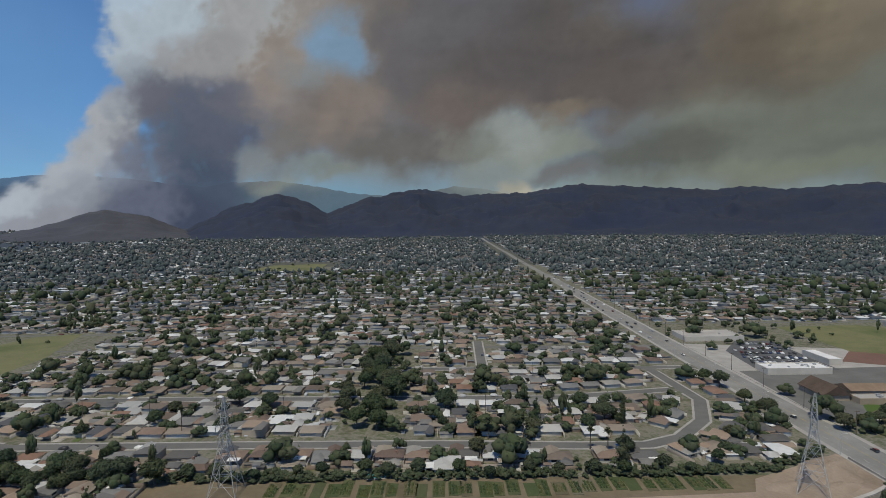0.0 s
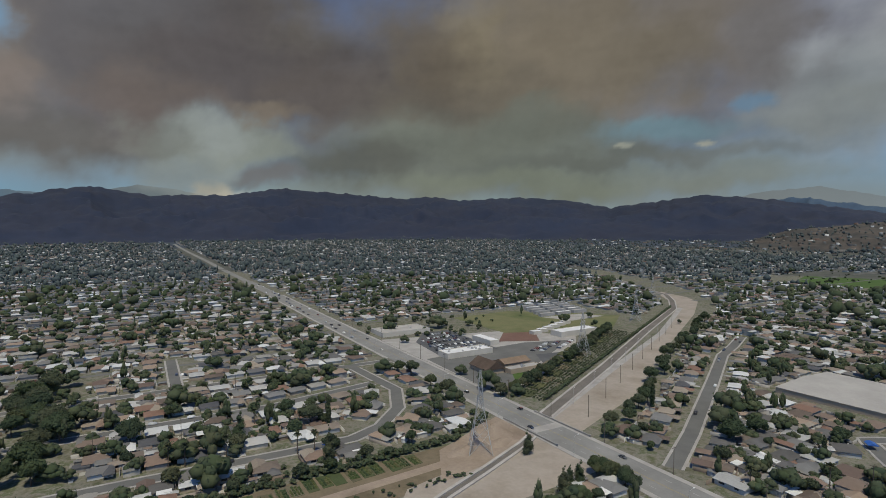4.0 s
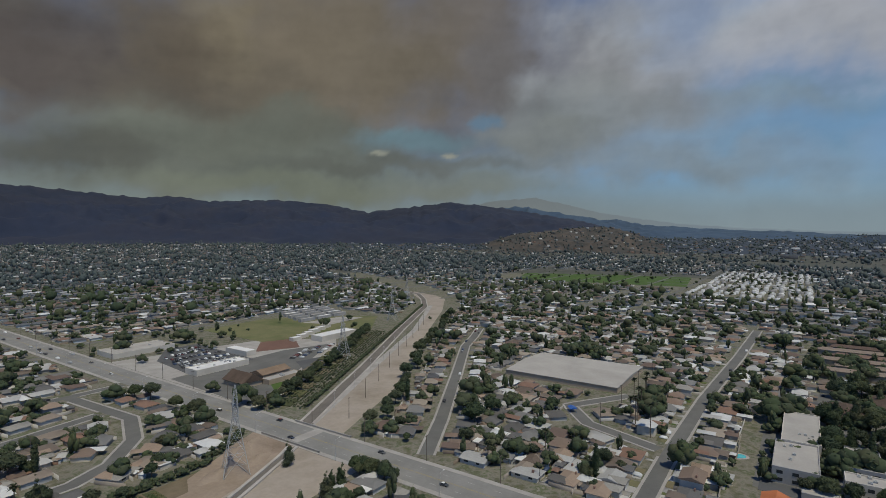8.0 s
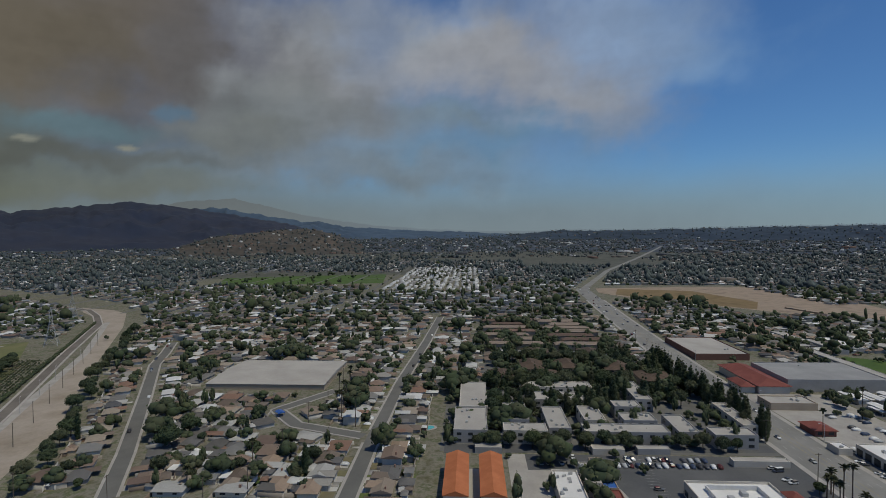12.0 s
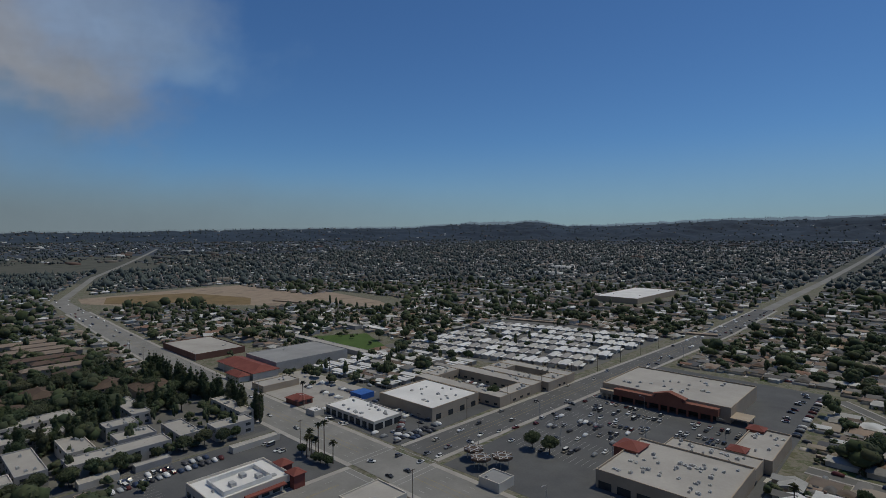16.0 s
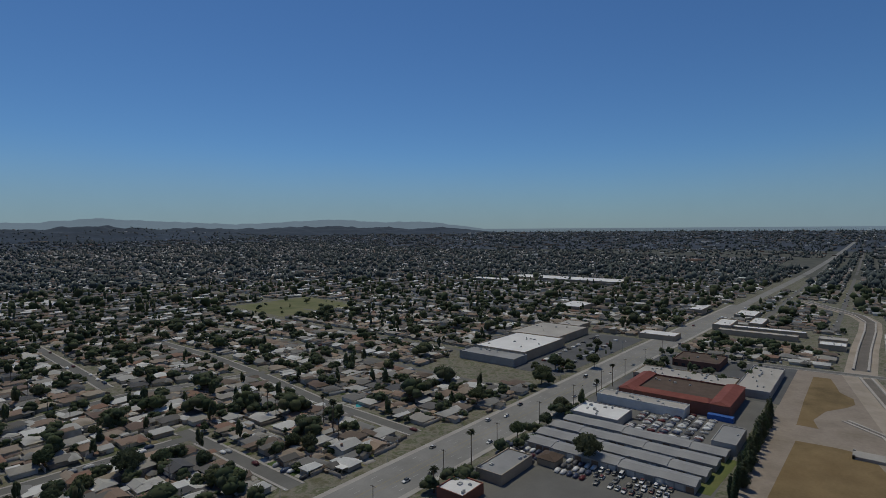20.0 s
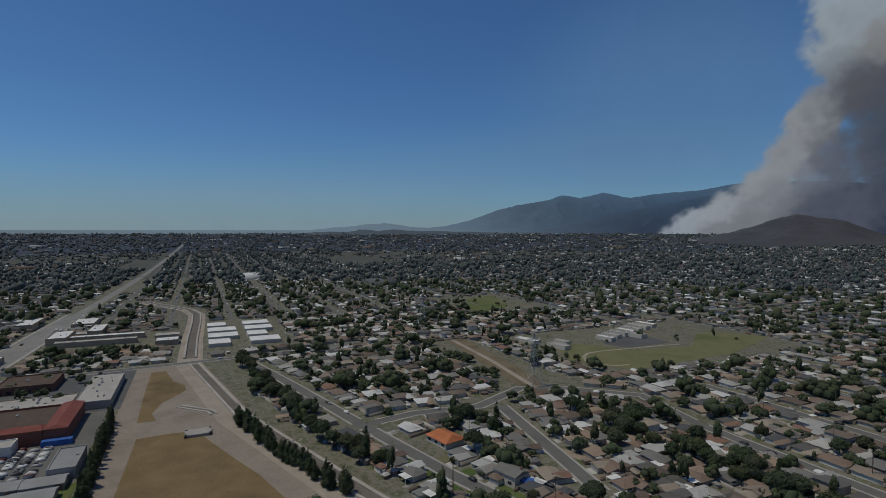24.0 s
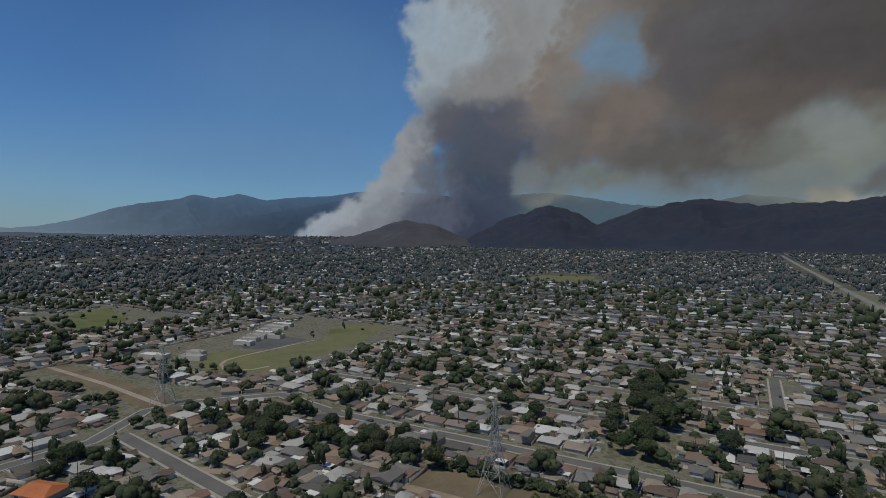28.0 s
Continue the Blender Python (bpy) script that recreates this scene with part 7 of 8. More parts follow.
flat_building("school_canopy", "white steel canopy beside a car park", 259, 357, 268, 384, 4, M_CREAM, M_WHITE_ROOF, 0, 0.2, "canopy")
for k in range(6):
    flat_building("classroom_cabin", "white portable classroom in a row", 318 + k * 12, 372 + k * 5, 328 + k * 12, 378 + k * 5, 3, M_CREAM, M_WHITE_ROOF, 0, 0.1, "cabin", group="portable classrooms")
flat_building("shop_centre", "shop centre with a grey flat roof", 196, 432, 244, 458, 3.6, M_CREAM, M_PALE_ROOF, 8, 0.5, "shop")
pitched_building("church_hall", "church hall with a steep brown roof", 205, 286, 219, 306, 3.4, 5.0, "y", M_TAN, M_BROWNROOF, 0, 0.8, category="church")
flat_building("church_office", "low church wing with a pale flat roof", 220, 280, 247, 288, 3.0, M_TAN, M_PALE_ROOF, 4, 0.3, "church")
pitched_building("church_wing", "church wing with a brown roof", 226, 294, 248, 306, 3.0, 2.4, "x", M_TAN, surface("tan_shingle", [(0.20, 0.14, 0.095), (0.25, 0.18, 0.125)], "noise", 0.2, 1.5, 0.2), 0, 0.8, category="church")
M_TERRACE = surface("worn_terrace_roof", [(0.12, 0.082, 0.066), (0.19, 0.125, 0.10), (0.24, 0.19, 0.155)], "object", 0.1, 1.2, 0.2, 0.9)
for k in range(7):
    for y0, y1 in ((-118, -70), (-60, -12)):
        pitched_building("terrace", "long terrace of flats with a red-brown roof", 446 + k * 19 + (y0 + 118) % 7, y0 + k % 3 * 4, 455 + k * 19, y1 - k % 2 * 9, 5.4, 1.8, "y", M_TAN, M_TERRACE, 3.0, 0.6, category="flats", group="terraces of flats")
pitched_building("yard_office", "small brown hipped office in a car yard", -206, -109, -198, -101, 3.0, 1.6, "x", M_TAN, M_BROWNROOF, 3.0, 0.6, category="office")
flat_building("far_store", "large store with a white roof far off", 296, -850, 360, -705, 7, M_TAN, M_WHITE_ROOF, 10, 0.7, "shop")
for x0, y0, x1, y1 in ((-960, -560, -900, -340), (-860, -600, -830, -480), (-640, -300, -590, -270), (-600, -120, -560, -105), (-700, -165, -650, -150)):
    flat_building("far_store", "large store with a white roof far off", x0, y0, x1, y1, 6, M_TAN, M_WHITE_ROOF, 6, 0.6, "shop", group="far stores")

# mobile home park
M_MOB = surface("mobile_home_roof", [(0.62, 0.61, 0.60), (0.68, 0.67, 0.66), (0.42, 0.40, 0.37), (0.58, 0.57, 0.55), (0.30, 0.28, 0.26)], "object", fine=1.0, amount=0.12, rough=0.7)
mob = new("mobile_home")
bm = bmesh.new()
box(bm, -8, -2.7, 0.3, 8, 2.7, 2.9)
box(bm, -7.7, -2.5, -0.1, 7.7, 2.5, 0.3)
part("wall", bm, M_WALL, mob)
bm = bmesh.new()
gable(bm, -8, -2.7, 8, 2.7, 2.9, 0.7, "x", 0.0, 0.4)
part("roof", bm, M_MOB, mob)
bm = bmesh.new()
box(bm, -6, 2.75, 2.25, 4, 5.6, 2.4)
for p in ((-5.8, 5.3), (3.7, 5.3), (-1, 5.3)):
    box(bm, p[0], p[1], -0.05, p[0] + 0.12, p[1] + 0.12, 2.26)
part("awning", bm, M_WHITE, mob, "white carport awning")
tagged(mob, "white-roofed mobile home with a carport awning", "mobile home", "mobile homes")
first = True
for row in range(7):
    for col in range(19):
        x = 190 + col * 8.5 + (row % 2) * 3 + rng.uniform(-0.6, 0.6)
        y = -339 - row * 22.5 + (x - 230) * 0.24 + rng.uniform(-1, 1)
        if x > 342 or y < -498 or rng.random() < 0.07:
            continue
        m = pose(x, y, 0, 0, 0, 104 + rng.normal(0, 3))
        if first:
            mob.matrix_basis, first = m, False
        else:
            copy_thing(mob, m)
for row in range(8):
    for col in range(4):
        copy_thing(mob, pose(258 + col * 21, -226 - row * 11.2 + col * 1.5, 0, 0, 0, 4 + rng.normal(0, 1.5)))
area("ground_lot", [(182, -318), (300, -318), (352, -300), (352, -505), (182, -505)], 0.03, M_ASPHALT, "grey asphalt lanes of a mobile home park")
area("ground_lot", [(247, -215), (326, -215), (326, -300), (247, -300)], 0.03, M_ASPHALT, "grey asphalt lanes of a mobile home park")
stuff = Stuff()
mx, my = np.meshgrid(np.arange(915, 1450, 19.0), np.arange(-8, 150, 12.0))
mx, my = mx.ravel() + rng.uniform(-5, 5, mx.size), my.ravel() + rng.uniform(-3, 3, mx.size)
sel = rng.random(len(mx)) < 0.8
mx, my = mx[sel], my[sel]
stuff.add(BOXV, TOPT, mx, my, gz(mx, my), rng.normal(0, 0.15, len(mx)), rng.uniform(9, 15, len(mx)), rng.uniform(4.5, 6.5, len(mx)), 3.2)
stuff.make("mobile_homes_far", surface("far_mobile_roof", [(0.55, 0.55, 0.55), (0.42, 0.42, 0.41), (0.30, 0.29, 0.28), (0.6, 0.6, 0.6)], "island", fine=0.5, amount=0.15), "white roofs of a far mobile home park", "mobile homes")
stuff = Stuff()
stuff.add(BOXV, TOPT, *[np.array(a) for a in zip(*[(x, y, 0.0) for x in np.arange(-230, -80, 22.0) for y in np.arange(-900, -850, 14.0)])], np.zeros(28), 16.0, 8.0, 3.2)
stuff.make("school_far", M_WHITE_ROOF, "white roofs of a far school", "school")
# railway embankment
bm = bmesh.new()
strip(bm, resample([(150, -540), (313, -500), (524, -452), (700, -400)], 25), -4, 4, 0.0, 1.6)
tagged(part("rail_embankment", bm, M_DIRT), "low brown railway embankment", "railway", kind="structure")


# ---------------------------------------------------------------- vehicles
M_PAINT = surface("car_paint", [(0.65, 0.65, 0.65), (0.03, 0.03, 0.033), (0.35, 0.36, 0.37), (0.55, 0.55, 0.55), (0.06, 0.065, 0.07), (0.16, 0.165, 0.17), (0.13, 0.03, 0.028), (0.70, 0.70, 0.69), (0.045, 0.055, 0.085), (0.25, 0.22, 0.18), (0.04, 0.04, 0.042), (0.62, 0.62, 0.62), (0.10, 0.10, 0.105)],
                  "object", fine=1.0, amount=0.05, rough=0.3)
M_TYRE = surface("tyre_rubber", [(0.02, 0.02, 0.02), (0.03, 0.03, 0.03)], "noise", 1.0, 3.0, 0.1)
M_LAMP = surface("car_lamp", [(0.5, 0.5, 0.48), (0.6, 0.58, 0.55)], "noise", 1.0, 3.0, 0.1, 0.3)


def loft(bm, sections):
    """Skins rings of equal length, closed at both ends."""
    rings = [[bm.verts.new(p) for p in s] for s in sections]
    n = len(rings[0])
    for a, b in zip(rings, rings[1:]):
        for i in range(n):
            bm.faces.new((a[i], a[(i + 1) % n], b[(i + 1) % n], b[i]))
    bm.faces.new(rings[0][::-1])
    bm.faces.new(rings[-1])
    bmesh.ops.recalc_face_normals(bm, faces=bm.faces)


def car_kind(i):
    """A car along x: lofted body, glazed cabin with its roof, four wheels, lamps. Saloon, hatch, pick-up or van."""
    ln, wd, ht = ((3.9, 1.6, 1.28), (3.75, 1.62, 1.4), (4.5, 1.7, 1.5), (4.5, 1.75, 1.85))[i]
    root = new(("car", "car", "pickup_truck", "van")[i])
    h = ln / 2
    belt = 0.8 if i < 2 else 0.92
    bm = bmesh.new()
    prof = ((-h, 0.5, belt - 0.16, 0.80), (-h + 0.25, 0.3, belt - 0.03, 0.95), (-h * 0.4, 0.28, belt, 1.0), (h * 0.35, 0.28, belt - 0.02, 1.0), (h - 0.35, 0.3, belt - 0.14, 0.95), (h, 0.48, belt - 0.28, 0.78))
    loft(bm, [[(x, -wd / 2 * s, z0), (x, wd / 2 * s, z0), (x, wd / 2 * s, z1 - 0.1), (x, wd / 2 * s * 0.9, z1), (x, -wd / 2 * s * 0.9, z1), (x, -wd / 2 * s, z1 - 0.1)] for x, z0, z1, s in prof])
    part("body", bm, M_PAINT, root)
    a0, a1, b0, b1 = ((-h * 0.72, h * 0.42, -h * 0.45, h * 0.12), (-h * 0.92, h * 0.45, -h * 0.78, h * 0.12), (-h * 0.15, h * 0.5, -h * 0.1, h * 0.25), (-h * 0.96, h * 0.66, -h * 0.93, h * 0.45))[i]
    bm = bmesh.new()
    q, k = wd / 2 * 0.9, wd / 2 * 0.74
    loft(bm, [[(a0, -q, belt - 0.06), (a1, -q, belt - 0.06), (a1, q, belt - 0.06), (a0, q, belt - 0.06)], [(b0, -k, ht - 0.08), (b1, -k, ht - 0.08), (b1, k, ht - 0.08), (b0, k, ht - 0.08)]])
    part("glazing", bm, M_GLASS, root)
    bm = bmesh.new()
    loft(bm, [[(b0 - 0.05, -k - 0.03, ht - 0.09), (b1 + 0.05, -k - 0.03, ht - 0.09), (b1 + 0.05, k + 0.03, ht - 0.09), (b0 - 0.05, k + 0.03, ht - 0.09)],
              [(b0 + 0.1, -k + 0.1, ht), (b1 - 0.1, -k + 0.1, ht), (b1 - 0.1, k - 0.1, ht), (b0 + 0.1, k - 0.1, ht)]])
    roof = part("roof", bm, M_WHITE if i == 3 else M_PAINT, root)
    for x in (-h * 0.6, h * 0.62):
        for y in (-1, 1):
            bm = bmesh.new()
            tube(bm, (x, y * (wd / 2 - 0.2), 0.29), (x, y * (wd / 2 + 0.01), 0.29), 0.29, 0.29, 8)
            part("wheel", bm, M_TYRE, root)
    return tagged(root, ("saloon car parked on asphalt", "hatchback car parked on asphalt", "pick-up truck parked on asphalt", "white-roofed van parked on asphalt")[i], ("car", "car", "pickup truck", "van")[i], "vehicles")


cars = [[car_kind(i), False] for i in range(4)]


def park(x, y, turn, z=0.06, kind=None):
    k = int(rng.choice(4, p=(0.48, 0.34, 0.13, 0.05))) if kind is None else kind
    m = pose(x, y, z, 0, 0, turn + (180 if rng.random() < 0.5 else 0))
    if not cars[k][1]:
        cars[k][0].matrix_basis, cars[k][1] = m, True
        return
    copy_thing(cars[k][0], m)


# rows of the shopping centre's car park, fuller towards the shop
for row, yy in enumerate((-205, -211, -222, -228, -239, -245, -256, -262, -272, -278, -287)):
    for col in range(16):
        x = 104 + col * 2.75
        if rng.random() < (0.12 + 0.045 * row if col < 13 else 0.2):
            park(x, yy + rng.uniform(-0.3, 0.3), 90 + rng.normal(0, 2))
for col in range(9):
    for yy in (-262, -268, -279, -285):
        if rng.random() < 0.62:
            park(68 + col * 2.75, yy, 90 + rng.normal(0, 2))
for yy in range(-380, -300, 6):
    if rng.random() < 0.5:
        park(56 + rng.uniform(-1, 1), yy, 0)
# diner, workshop and warehouse yards
for k in range(9):
    if rng.random() < 0.6:
        park(184 + k * 2.8, -72, 90)
    if rng.random() < 0.7:
        park(214 + k * 2.6, -126 + (k % 2) * 1.0, 100)
for k in range(11):
    if rng.random() < 0.8:
        park(206 + k * 2.9, -165.5 if k > 4 else -197, 80)
for k in range(10):
    if rng.random() < 0.7:
        park(186 + (k % 2) * 8, -172 - k * 3.0, 8)
for k in range(30):
    if rng.random() < 0.5:
        park(228 + (k % 2) * 6 + rng.uniform(-.3, .3), -30 - (k // 2) * 2.9 - (14 if k > 14 else 0), 4)
# school car park
for row in range(4):
    for col in range(12):
        if rng.random() < 0.6:
            park(213 + col * 3.0 + row * 2, 358 + row * 14 + col * 0.8, 80)
# storage yard
for row in range(3):
    for col in range(11):
        if rng.random() < 0.92:
            park(-208 + row * 5.6 + rng.uniform(-.4, .4), -85 + col * 2.7, 4)
# on the avenues
for x in (-380, -352, -330, -318, -290, -262, -255, -240, -228, -205, -180, -165, -150, 215, 238, 262, 300, 345, 390, 440):
    y = float(np.interp(x, [p[0] for p in AVE_B], [p[1] for p in AVE_B]))
    park(x + rng.uniform(-4, 4), y + float(rng.choice((-8.5, -4.6, 4.6, 8.2))), 0, 0.15)
for y in (-180, -196, -212, -230, -238, -262, -275, -300, -330, -352, -390, -420, -470):
    x = float(np.interp(y, [p[1] for p in AVE_AS], [p[0] for p in AVE_AS]))
    park(x + float(rng.choice((-8.5, -4.5, 4.5, 8.5))), y + rng.uniform(-3, 3), 90, 0.15)
for y in (112, 150, 202, 224, 262, 300, 340, 388, 430, 500):
    x = float(np.interp(y, [p[1] for p in AVE_AN], [p[0] for p in AVE_AN]))
    park(x + float(rng.choice((-6, -3, 3, 6))), y + rng.uniform(-3, 3), 90, 0.14)
for x, y, a in ((160, -142, 0), (172, -158, 90), (176, -146, 30), (164, -168, 90), (158, -150, 0)):
    park(x, y, a, 0.16)
# on driveways and along kerbs
for world_at, gxm, gfront, w, d, a in gardens:
    if rng.random() < 0.10:
        x, y = world_at(gxm + rng.uniform(-1, 1), -gfront - 3.0)
        park(x, y, math.degrees(a) + 90, 0.06)
    if rng.random() < 0.06:
        x, y = world_at(rng.uniform(-5, 5), -11.6)
        park(x, y, math.degrees(a), 0.12)
# the crowded breaker's yard
junk = Stuff()
n = 150
jx, jy = rng.uniform(-300, -262, n), np.round(rng.uniform(-96, -60, n) / 5.2) * 5.2
junk.add(CARV, CART,
         jx, jy, np.zeros(n), rng.normal(1.57, 0.15, n), 3.7, 1.55, 1.2)
for x0, x1, y0, y1 in ((-208, -195, -130, -111), (-208, -195, -99, -87), (-252, -248, -118, -60)):
    for cx_ in np.arange(x0, x1, 5.6):
        cy_ = np.arange(y0, y1, 2.7)
        cy_ = cy_[rng.random(len(cy_)) < 0.88]
        junk.add(CARV, CART, np.full(len(cy_), cx_), cy_, np.full(len(cy_), 0.05), rng.normal(0, 0.06, len(cy_)), 3.7, 1.55, 1.25)
junk.make("yard_cars", surface("old_car_paint", [(0.6, 0.6, 0.6), (0.05, 0.05, 0.055), (0.4, 0.4, 0.41), (0.12, 0.03, 0.03), (0.65, 0.65, 0.64), (0.05, 0.06, 0.10), (0.7, 0.7, 0.7), (0.12, 0.12, 0.13), (0.5, 0.5, 0.5)], "island", fine=1.0, amount=0.1, rough=0.4), "tightly packed old cars in a yard", "cars")
# rows of parked cars in the yards by the crossing, the market and the school
lot_cars = Stuff()
for x0, y0, x1, y1, full in ((186, -170, 186, -198, .8), (206, -194.5, 244, -194.5, .85), (248, -172, 248, -194, .8), (238, -200, 238, -236, .8), (192, -256, 232, -256, .85), (192, -266, 232, -266, .8),
                             (184, -168, 200, -168, .7), (258, -190, 296, -190, .5), (262, -202, 300, -202, .5), (182, -176, 182, -190, .9), (190, -174, 202, -188, .9), (212, 365, 252, 360, .9), (214, 379, 254, 374, .9), (220, 393, 256, 388, .9), (228, 407, 260, 402, .8), (234, 421, 262, 416, .8), (276, 324, 310, 342, .8), (282, 320, 316, 338, .7), (48, -300, 48, -384, .6),
                             (106, -216, 148, -216, .3), (106, -234, 148, -234, .35), (106, -250, 148, -250, .45), (227, -62, 227, -104, .75), (233, -62, 233, -100, .7), (-340, -170, -470, -176, .35), (-340, -190, -470, -196, .4), (300, 320, 330, 336, .8)):
    line = np.array(resample([(x0, y0), (x1, y1)], 2.75))
    line = line[rng.random(len(line)) < full]
    a = math.atan2(y1 - y0, x1 - x0) + math.pi / 2
    lot_cars.add(CARV, CART, line[:, 0], line[:, 1], np.full(len(line), 0.05), a + rng.normal(0, 0.05, len(line)), 3.8, 1.55, rng.uniform(1.15, 1.45, len(line)))
lot_cars.make("cars_in_lots", M_FARCAR, "rows of cars parked in shop and school lots", "cars")
bm = bmesh.new()
box(bm, -303, -66, 0, -299, -54, 2.6)
tagged(part("tarpaulin_shelter", bm, M_BLUE), "blue tarpaulin shelter in a yard", "shelter")


# ---------------------------------------------------------------- pylons, poles, lamps
def pylon(x, y, h, turn):
    root = new("pylon")
    root.matrix_basis = pose(x, y, 0, 0, 0, turn)
    lv = [(0, 5.2), (h * 0.25, 3.4), (h * 0.48, 1.9), (h * 0.64, 1.1), (h * 0.8, 0.9), (h, 0.25)]
    corner = lambda k, z, r: (r * (1, -1, -1, 1)[k], r * (1, 1, -1, -1)[k], z)
    for k in range(4):
        bm = bmesh.new()
        for (z0, r0), (z1, r1) in zip(lv, lv[1:]):
            tube(bm, corner(k, z0 - (0.3 if z0 == 0 else 0), r0), corner(k, z1, r1), 0.16, 0.13, 4)
        part("leg", bm, M_METAL, root)
    for j, ((z0, r0), (z1, r1)) in enumerate(zip(lv, lv[1:])):
        bm = bmesh.new()
        for k in range(4):
            a, b = k, (k + 1) % 4
            zm, rm = (z0 + z1) / 2, (r0 + r1) / 2
            tube(bm, corner(a, z0, r0), corner(b, z1, r1), 0.085, 0.085, 3)
            tube(bm, corner(b, z0, r0), corner(a, z1, r1), 0.085, 0.085, 3)
            tube(bm, corner(a, z1, r1), corner(b, z1, r1), 0.085, 0.085, 3)
            tube(bm, corner(a, zm, rm), corner(b, zm, rm), 0.06, 0.06, 3)
        part("bracing", bm, M_METAL, root)
    for z, ln in ((h * 0.64, 6.5), (h * 0.76, 7.5), (h * 0.88, 6.0)):
        bm = bmesh.new()
        for s in (-1, 1):
            for q in (-0.8, 0.8):
                tube(bm, (s * 0.8, q, z), (s * ln, 0, z + 0.3), 0.09, 0.07, 3)
                tube(bm, (s * 0.8, q, z + 1.5), (s * ln, 0, z + 0.3), 0.07, 0.06, 3)
        arm = part("cross_arm", bm, M_METAL, root)
        for s in (-1, 1):
            bm = bmesh.new()
            tube(bm, (s * ln, 0, z + 0.3), (s * ln, 0, z - 1.6), 0.12, 0.12, 5)
            part("insulator", bm, M_GREYW, arm)
    return tagged(root, "tall lattice steel power pylon", "pylon", "pylons")


for x, y, t in ((-80, 193, 90), (133, 190, 60), (298, 292, 30), (-290, 198, 95), (455, 372, 30), (-520, 214, 90), (620, 480, 40)):
    pylon(x, y, 36 if abs(x) < 200 else 34, t)


def wood_pole(h):
    root = new("utility_pole")
    bm = bmesh.new()
    tube(bm, (0, 0, -0.3), (0, 0, h), 0.17, 0.11, 6)
    part("post", bm, M_POLE, root)
    for z in (h - 0.6,):
        bm = bmesh.new()
        box(bm, -1.25, -0.06, z, 1.25, 0.06, z + 0.13)
        for x in (-1.1, -0.5, 0.5, 1.1):
            tube(bm, (x, 0, z + 0.12), (x, 0, z + 0.3), 0.05, 0.05, 4)
        part("cross_arm", bm, M_POLE, root)
    return tagged(root, "weathered wooden utility pole with cross arms", "utility pole", "utility poles")


def street_lamp(h=9.0):
    root = new("street_lamp")
    bm = bmesh.new()
    tube(bm, (0, 0, -0.2), (0, 0, h), 0.12, 0.07, 6)
    part("post", bm, M_METAL, root)
    bm = bmesh.new()
    tube(bm, (0, 0, h - 0.3), (2.2, 0, h + 0.2), 0.06, 0.045, 5)
    arm = part("arm", bm, M_METAL, root)
    bm = bmesh.new()
    box(bm, 2.0, -0.16, h + 0.1, 2.8, 0.16, h + 0.28)
    part("lamp_head", bm, M_WHITE, arm)
    return tagged(root, "grey steel street lamp with a curved arm", "street lamp", "street lamps")


pole, lamp = wood_pole(11.5), street_lamp()
spots = []
for y in range(-180, -520, -34):
    spots.append((float(np.interp(y, [p[1] for p in AVE_AS], [p[0] for p in AVE_AS])) + 14.2, y, 0))
for y in range(96, 620, 36):
    spots.append((float(np.interp(y, [p[1] for p in AVE_AN], [p[0] for p in AVE_AN])) + 11.2, y, 0))
for x in range(-430, 500, 38):
    if abs(x - 165) > 20:
        spots.append((x, float(np.interp(x, [p[0] for p in AVE_B], [p[1] for p in AVE_B])) + 13.8, 90))
for y0 in (268, 330):
    for x in range(-190, 110, 34):
        spots.append((x + 7, y0, 90))
for x in range(196, 420, 38):
    spots.append((x, 84, 90))
for k in range(9):
    spots.append((205 + k * 31, 196 + k * 16.5, 30))
for y in range(-420, -180, 36):
    spots.append((-90, y, 0))
    spots.append((-160, y, 0))
for x in range(-260, -150, 34):
    spots.append((x, 118, 90))
for k, (x, y, a) in enumerate(spots):
    if k:
        copy_thing(pole, pose(x, y, 0, 0, 0, a))
    else:
        pole.matrix_basis = pose(x, y, 0, 0, 0, a)
lamps = []
for y in range(-190, -480, -48):
    lamps.append((float(np.interp(y, [p[1] for p in AVE_AS], [p[0] for p in AVE_AS])) - 14.0, y, 0))
for x in range(-420, 460, 52):
    if abs(x - 165) > 20:
        lamps.append((x, float(np.interp(x, [p[0] for p in AVE_B], [p[1] for p in AVE_B])) - 13.6, 90))
for y in range(110, 500, 55):
    lamps.append((float(np.interp(y, [p[1] for p in AVE_AN], [p[0] for p in AVE_AN])) - 10.6, y, 0))
for k in range(7):
    lamps.append((212 + k * 34, 214 + k * 17, 30))
for x, y in ((100, -215), (125, -215), (100, -250), (125, -250), (140, -235), (72, -275), (115, -285)):
    lamps.append((x, y, 0))
for k, (x, y, a) in enumerate(lamps):
    if k:
        copy_thing(lamp, pose(x, y, 0, 0, 0, a))
    else:
        lamp.matrix_basis = pose(x, y, 0, 0, 0, a)

# ---------------------------------------------------------------- paint on the roads
M_LINE = surface("road_paint", [(0.34, 0.335, 0.32), (0.44, 0.435, 0.42)], "noise", 0.5, 1.0, 0.2, 0.8)
M_LINE_Y = surface("yellow_road_paint", [(0.30, 0.24, 0.11), (0.35, 0.28, 0.13)], "noise", 0.5, 1.0, 0.2, 0.8)


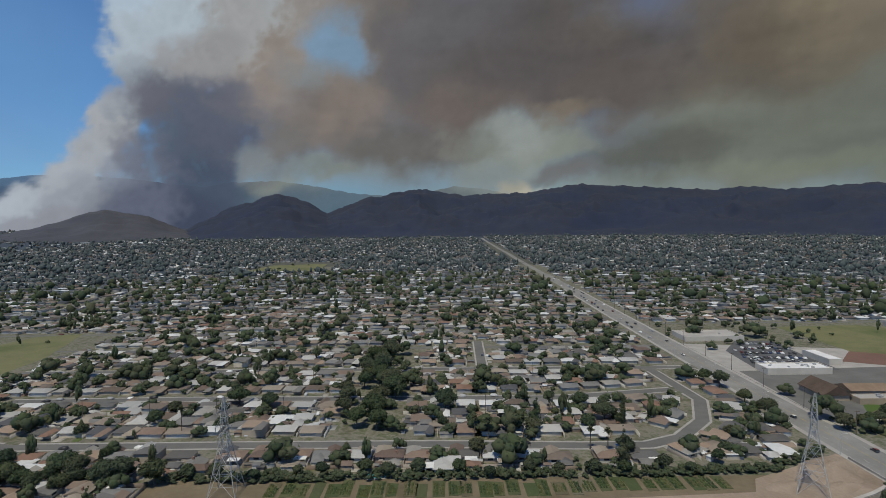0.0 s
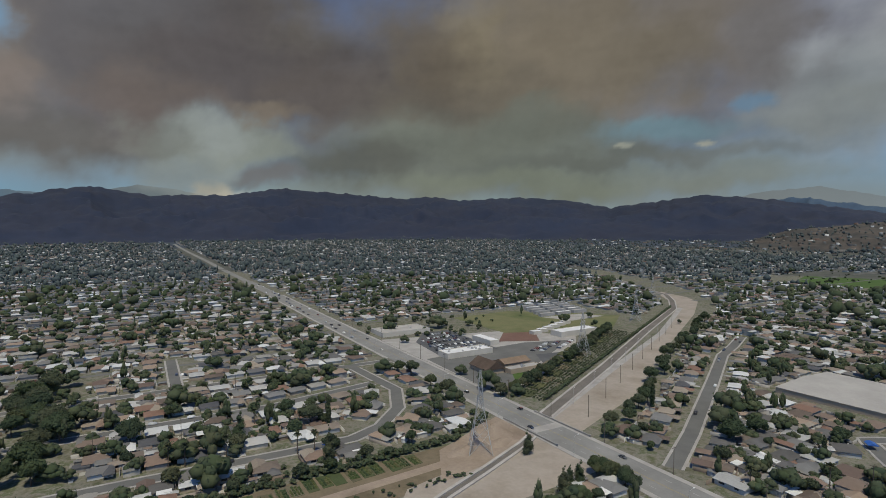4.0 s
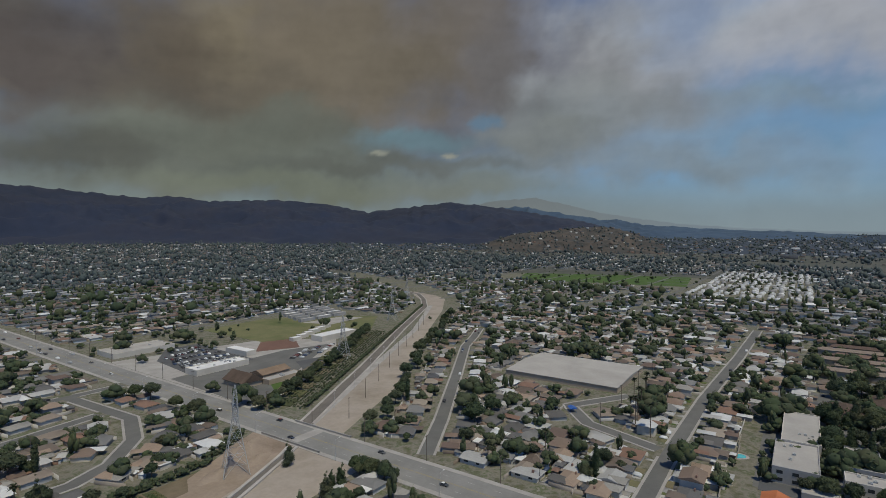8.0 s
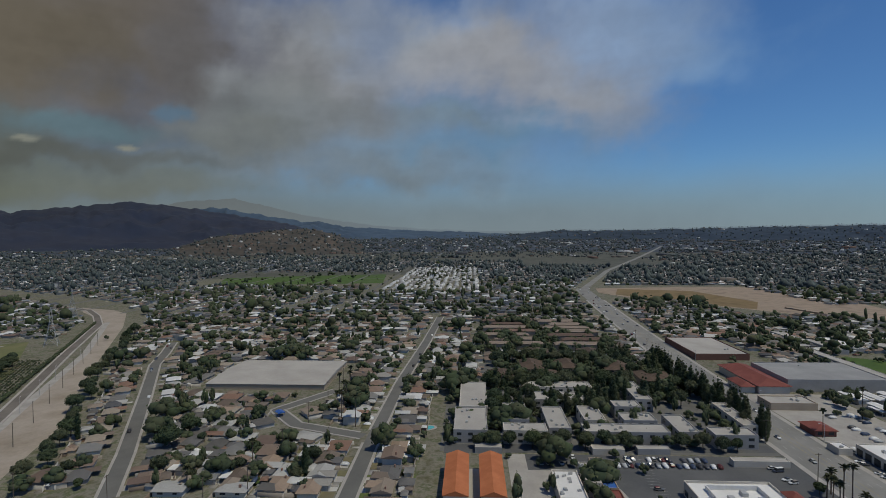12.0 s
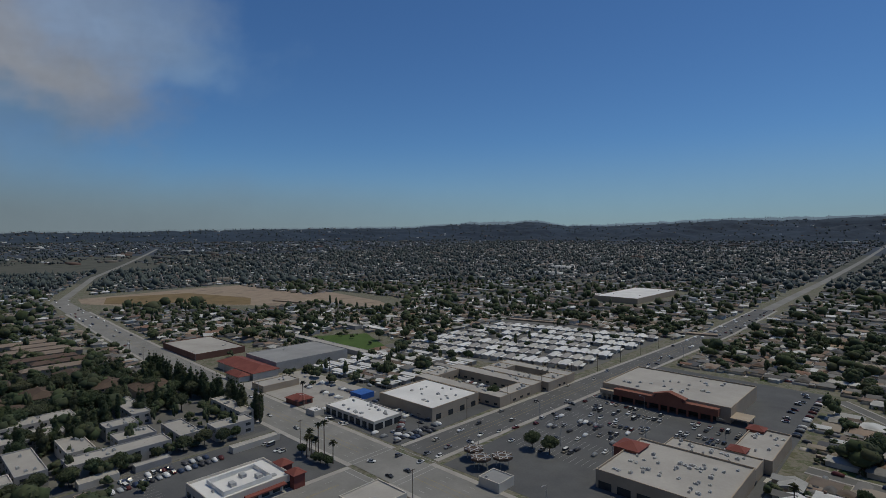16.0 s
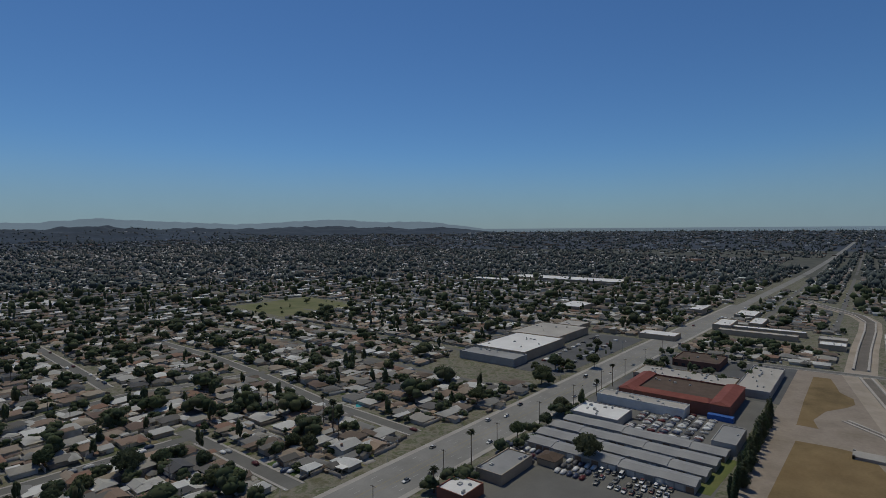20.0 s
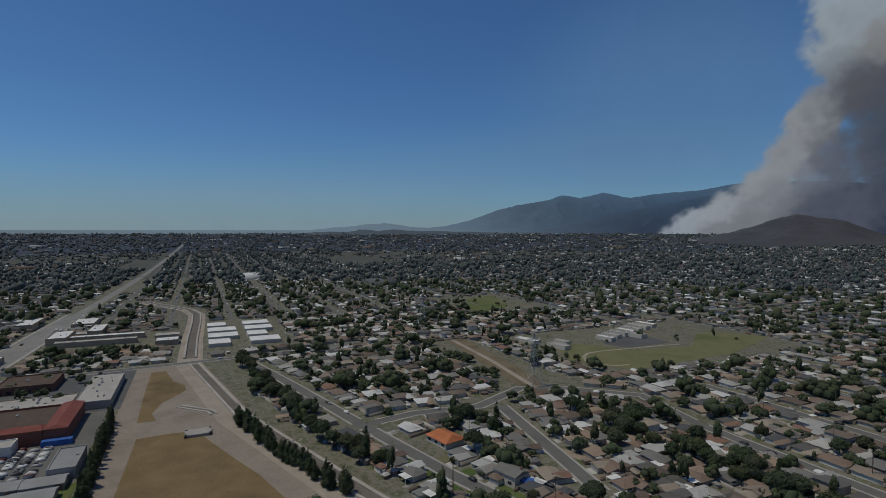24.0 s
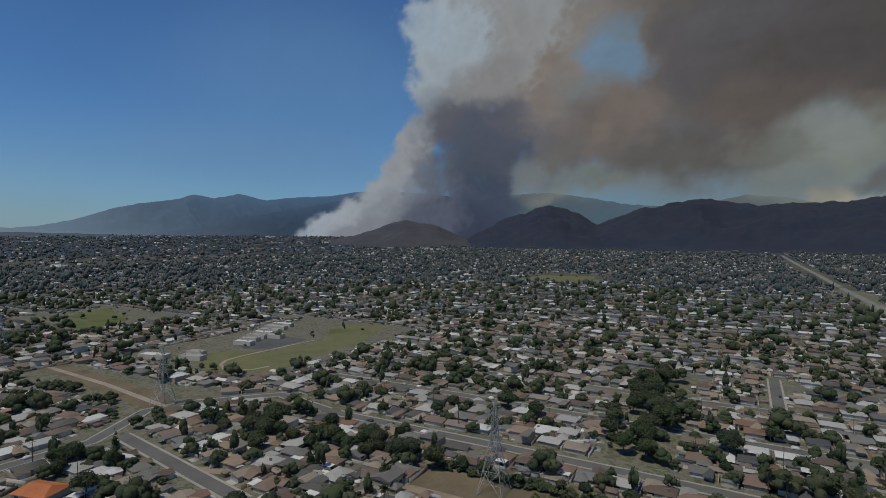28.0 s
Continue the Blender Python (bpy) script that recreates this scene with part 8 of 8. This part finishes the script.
def dashes(name, pts, offs, on, gap, z, mat_, label, x_lim=700):
    bm = bmesh.new()
    line = resample(pts, 1.0)
    step = on + gap
    for off in offs:
        for i in range(0, len(line) - on - 1, step):
            if math.hypot(*line[i]) > x_lim or (near_line(*line[i], AVE_B) < 15 and pts is not AVE_B) or (pts is AVE_B and abs(line[i][0] - 166) < 18):
                continue
            strip(bm, [line[i], line[i + on]], off - 0.09, off + 0.09, z)
    tagged(part(name, bm, mat_), label, "road marking", kind="structure")


dashes("lane_marking", AVE_AS, (-7.5, 7.5, -3.8, 3.8), 3, 9, 0.145, M_LINE, "worn white lane dashes")
dashes("lane_marking", AVE_AN, (-4.6, 4.6), 3, 9, 0.135, M_LINE, "worn white lane dashes")
dashes("lane_marking", AVE_B, (-7.6, 7.6, -4.0, 4.0), 3, 9, 0.155, M_LINE, "worn white lane dashes")
dashes("centre_marking", AVE_AN, (-0.25, 0.25), 12, 0, 0.135, M_LINE_Y, "double yellow centre line")
dashes("centre_marking", AVE_B, (-1.6, 1.6), 12, 0, 0.155, M_LINE_Y, "yellow centre lane lines")
dashes("centre_marking", AVE_AS, (-1.6, 1.6), 12, 0, 0.145, M_LINE_Y, "yellow centre lane lines")
bm = bmesh.new()
for off in (-14, -11, 14, 17):
    strip(bm, [(153, -150 + off), (182, -150 + off)] if abs(off) > 100 else [(166 - 11.5, -150 + off), (166 + 11.5, -150 + off)], -0.15, 0.15, 0.16)
for off in (-15, -12, 13, 16):
    strip(bm, [(167 + off, -161), (167 + off, -139)], -0.15, 0.15, 0.163)
tagged(part("crossing_marking", bm, M_LINE), "white lines of pedestrian crossings", "road marking", kind="structure")
bm = bmesh.new()
for yy in (-208, -225, -242, -259, -275, -290):
    for col in range(17):
        x = 102.6 + col * 2.75
        strip(bm, [(x, yy - 2.6), (x, yy + 8 - 2.6)], -0.06, 0.06, 0.075, lift=False)
for col in range(28):
    strip(bm, [(182 + col * 2.6, -75), (182.6 + col * 2.6, -69.5)], -0.06, 0.06, 0.075, lift=False)
tagged(part("bay_marking", bm, M_LINE), "thin white parking bay lines", "road marking", kind="structure")

# bridge of the avenue over the wash
for sgn, x in ((-1, 165.4), (1, 185.9)):
    bm = bmesh.new()
    box(bm, x - 0.2, 176, 0, x + 0.2, 216, 1.1)
    for k in range(9):
        box(bm, x - 0.28, 176 + k * 4.9, 0, x + 0.28, 176.5 + k * 4.9, 1.25)
    tagged(part("bridge_parapet", bm, M_CONCRETE), "pale concrete bridge parapet", "parapet", kind="structure")
bm = bmesh.new()
strip(bm, [(176.3, 193), (176.4, 199)], -8.5, 8.5, 0.15)
tagged(part("bridge_deck", bm, M_CONCRETE), "pale concrete bridge deck", "bridge", kind="structure")
bm = bmesh.new()
box(bm, -292, -6, 0, -284, 6, 1.4)
for p in ((-292, -6), (-292, 5), (-285, -6), (-285, 5)):
    box(bm, p[0], p[1], 0, p[0] + 1, p[1] + 1, 2.0)
tagged(part("sluice", bm, M_CONCRETE), "low concrete sluice between basins", "sluice")

# ---------------------------------------------------------------- garden pools
for k, (x, y) in enumerate(((-27, 206), (-205, -225), (-215, -232), (222, 82), (252, 84), (268, 22), (240, 28), (292, 26), (215, 104), (-150, 128), (330, 62), (-60, 322), (-172, -300))):
    if is_blocked(x, y) and k > 0:
        continue
    root = new("swimming_pool")
    root.matrix_basis = pose(x, y, 0, 0, 0, 25 * k)
    pts = [(4.6 * math.cos(t) + 0.6 * math.cos(2 * t), 2.5 * math.sin(t)) for t in [2 * math.pi * i / 18 for i in range(18)]]
    bm = bmesh.new()
    prism(bm, [(px * 1.3, py * 1.45) for px, py in pts], -0.1, 0.09)
    part("deck", bm, M_CONCRETE, root)
    bm = bmesh.new()
    prism(bm, pts, 0.0, 0.11)
    part("water", bm, M_WATER, root, "turquoise pool water")
    tagged(root, "kidney-shaped turquoise garden pool", "pool", "garden pools")
for k, (x, y, m_) in enumerate(((-141, -208, M_BLUE), (77, 227, M_BLUE), (283, 103, M_BLUE), (-176, 118, M_BLUE))):
    bm = bmesh.new()
    gable(bm, -2.4, -1.8, 2.4, 1.8, 2.3, 0.7, "x", 0.0, 0.2)
    for px in (-2.3, 2.2):
        for py in (-1.7, 1.6):
            box(bm, px, py, -0.1, px + 0.1, py + 0.1, 2.2)
    ob = part("garden_canopy", bm, m_)
    ob.matrix_basis = pose(x, y, 0, 0, 0, 20 * k)
    tagged(ob, "blue tarpaulin canopy in a back garden", "canopy", "garden canopies")
root = pitched_building("house", "house with a bright orange tile roof", -236, 101, -221, 112, 3.0, 2.2, "x", M_CREAM, M_TILE, 3.0, 0.6, (("s", 3, 1, 2.2, 0.4, G),), "house", "houses of the suburb", 14)
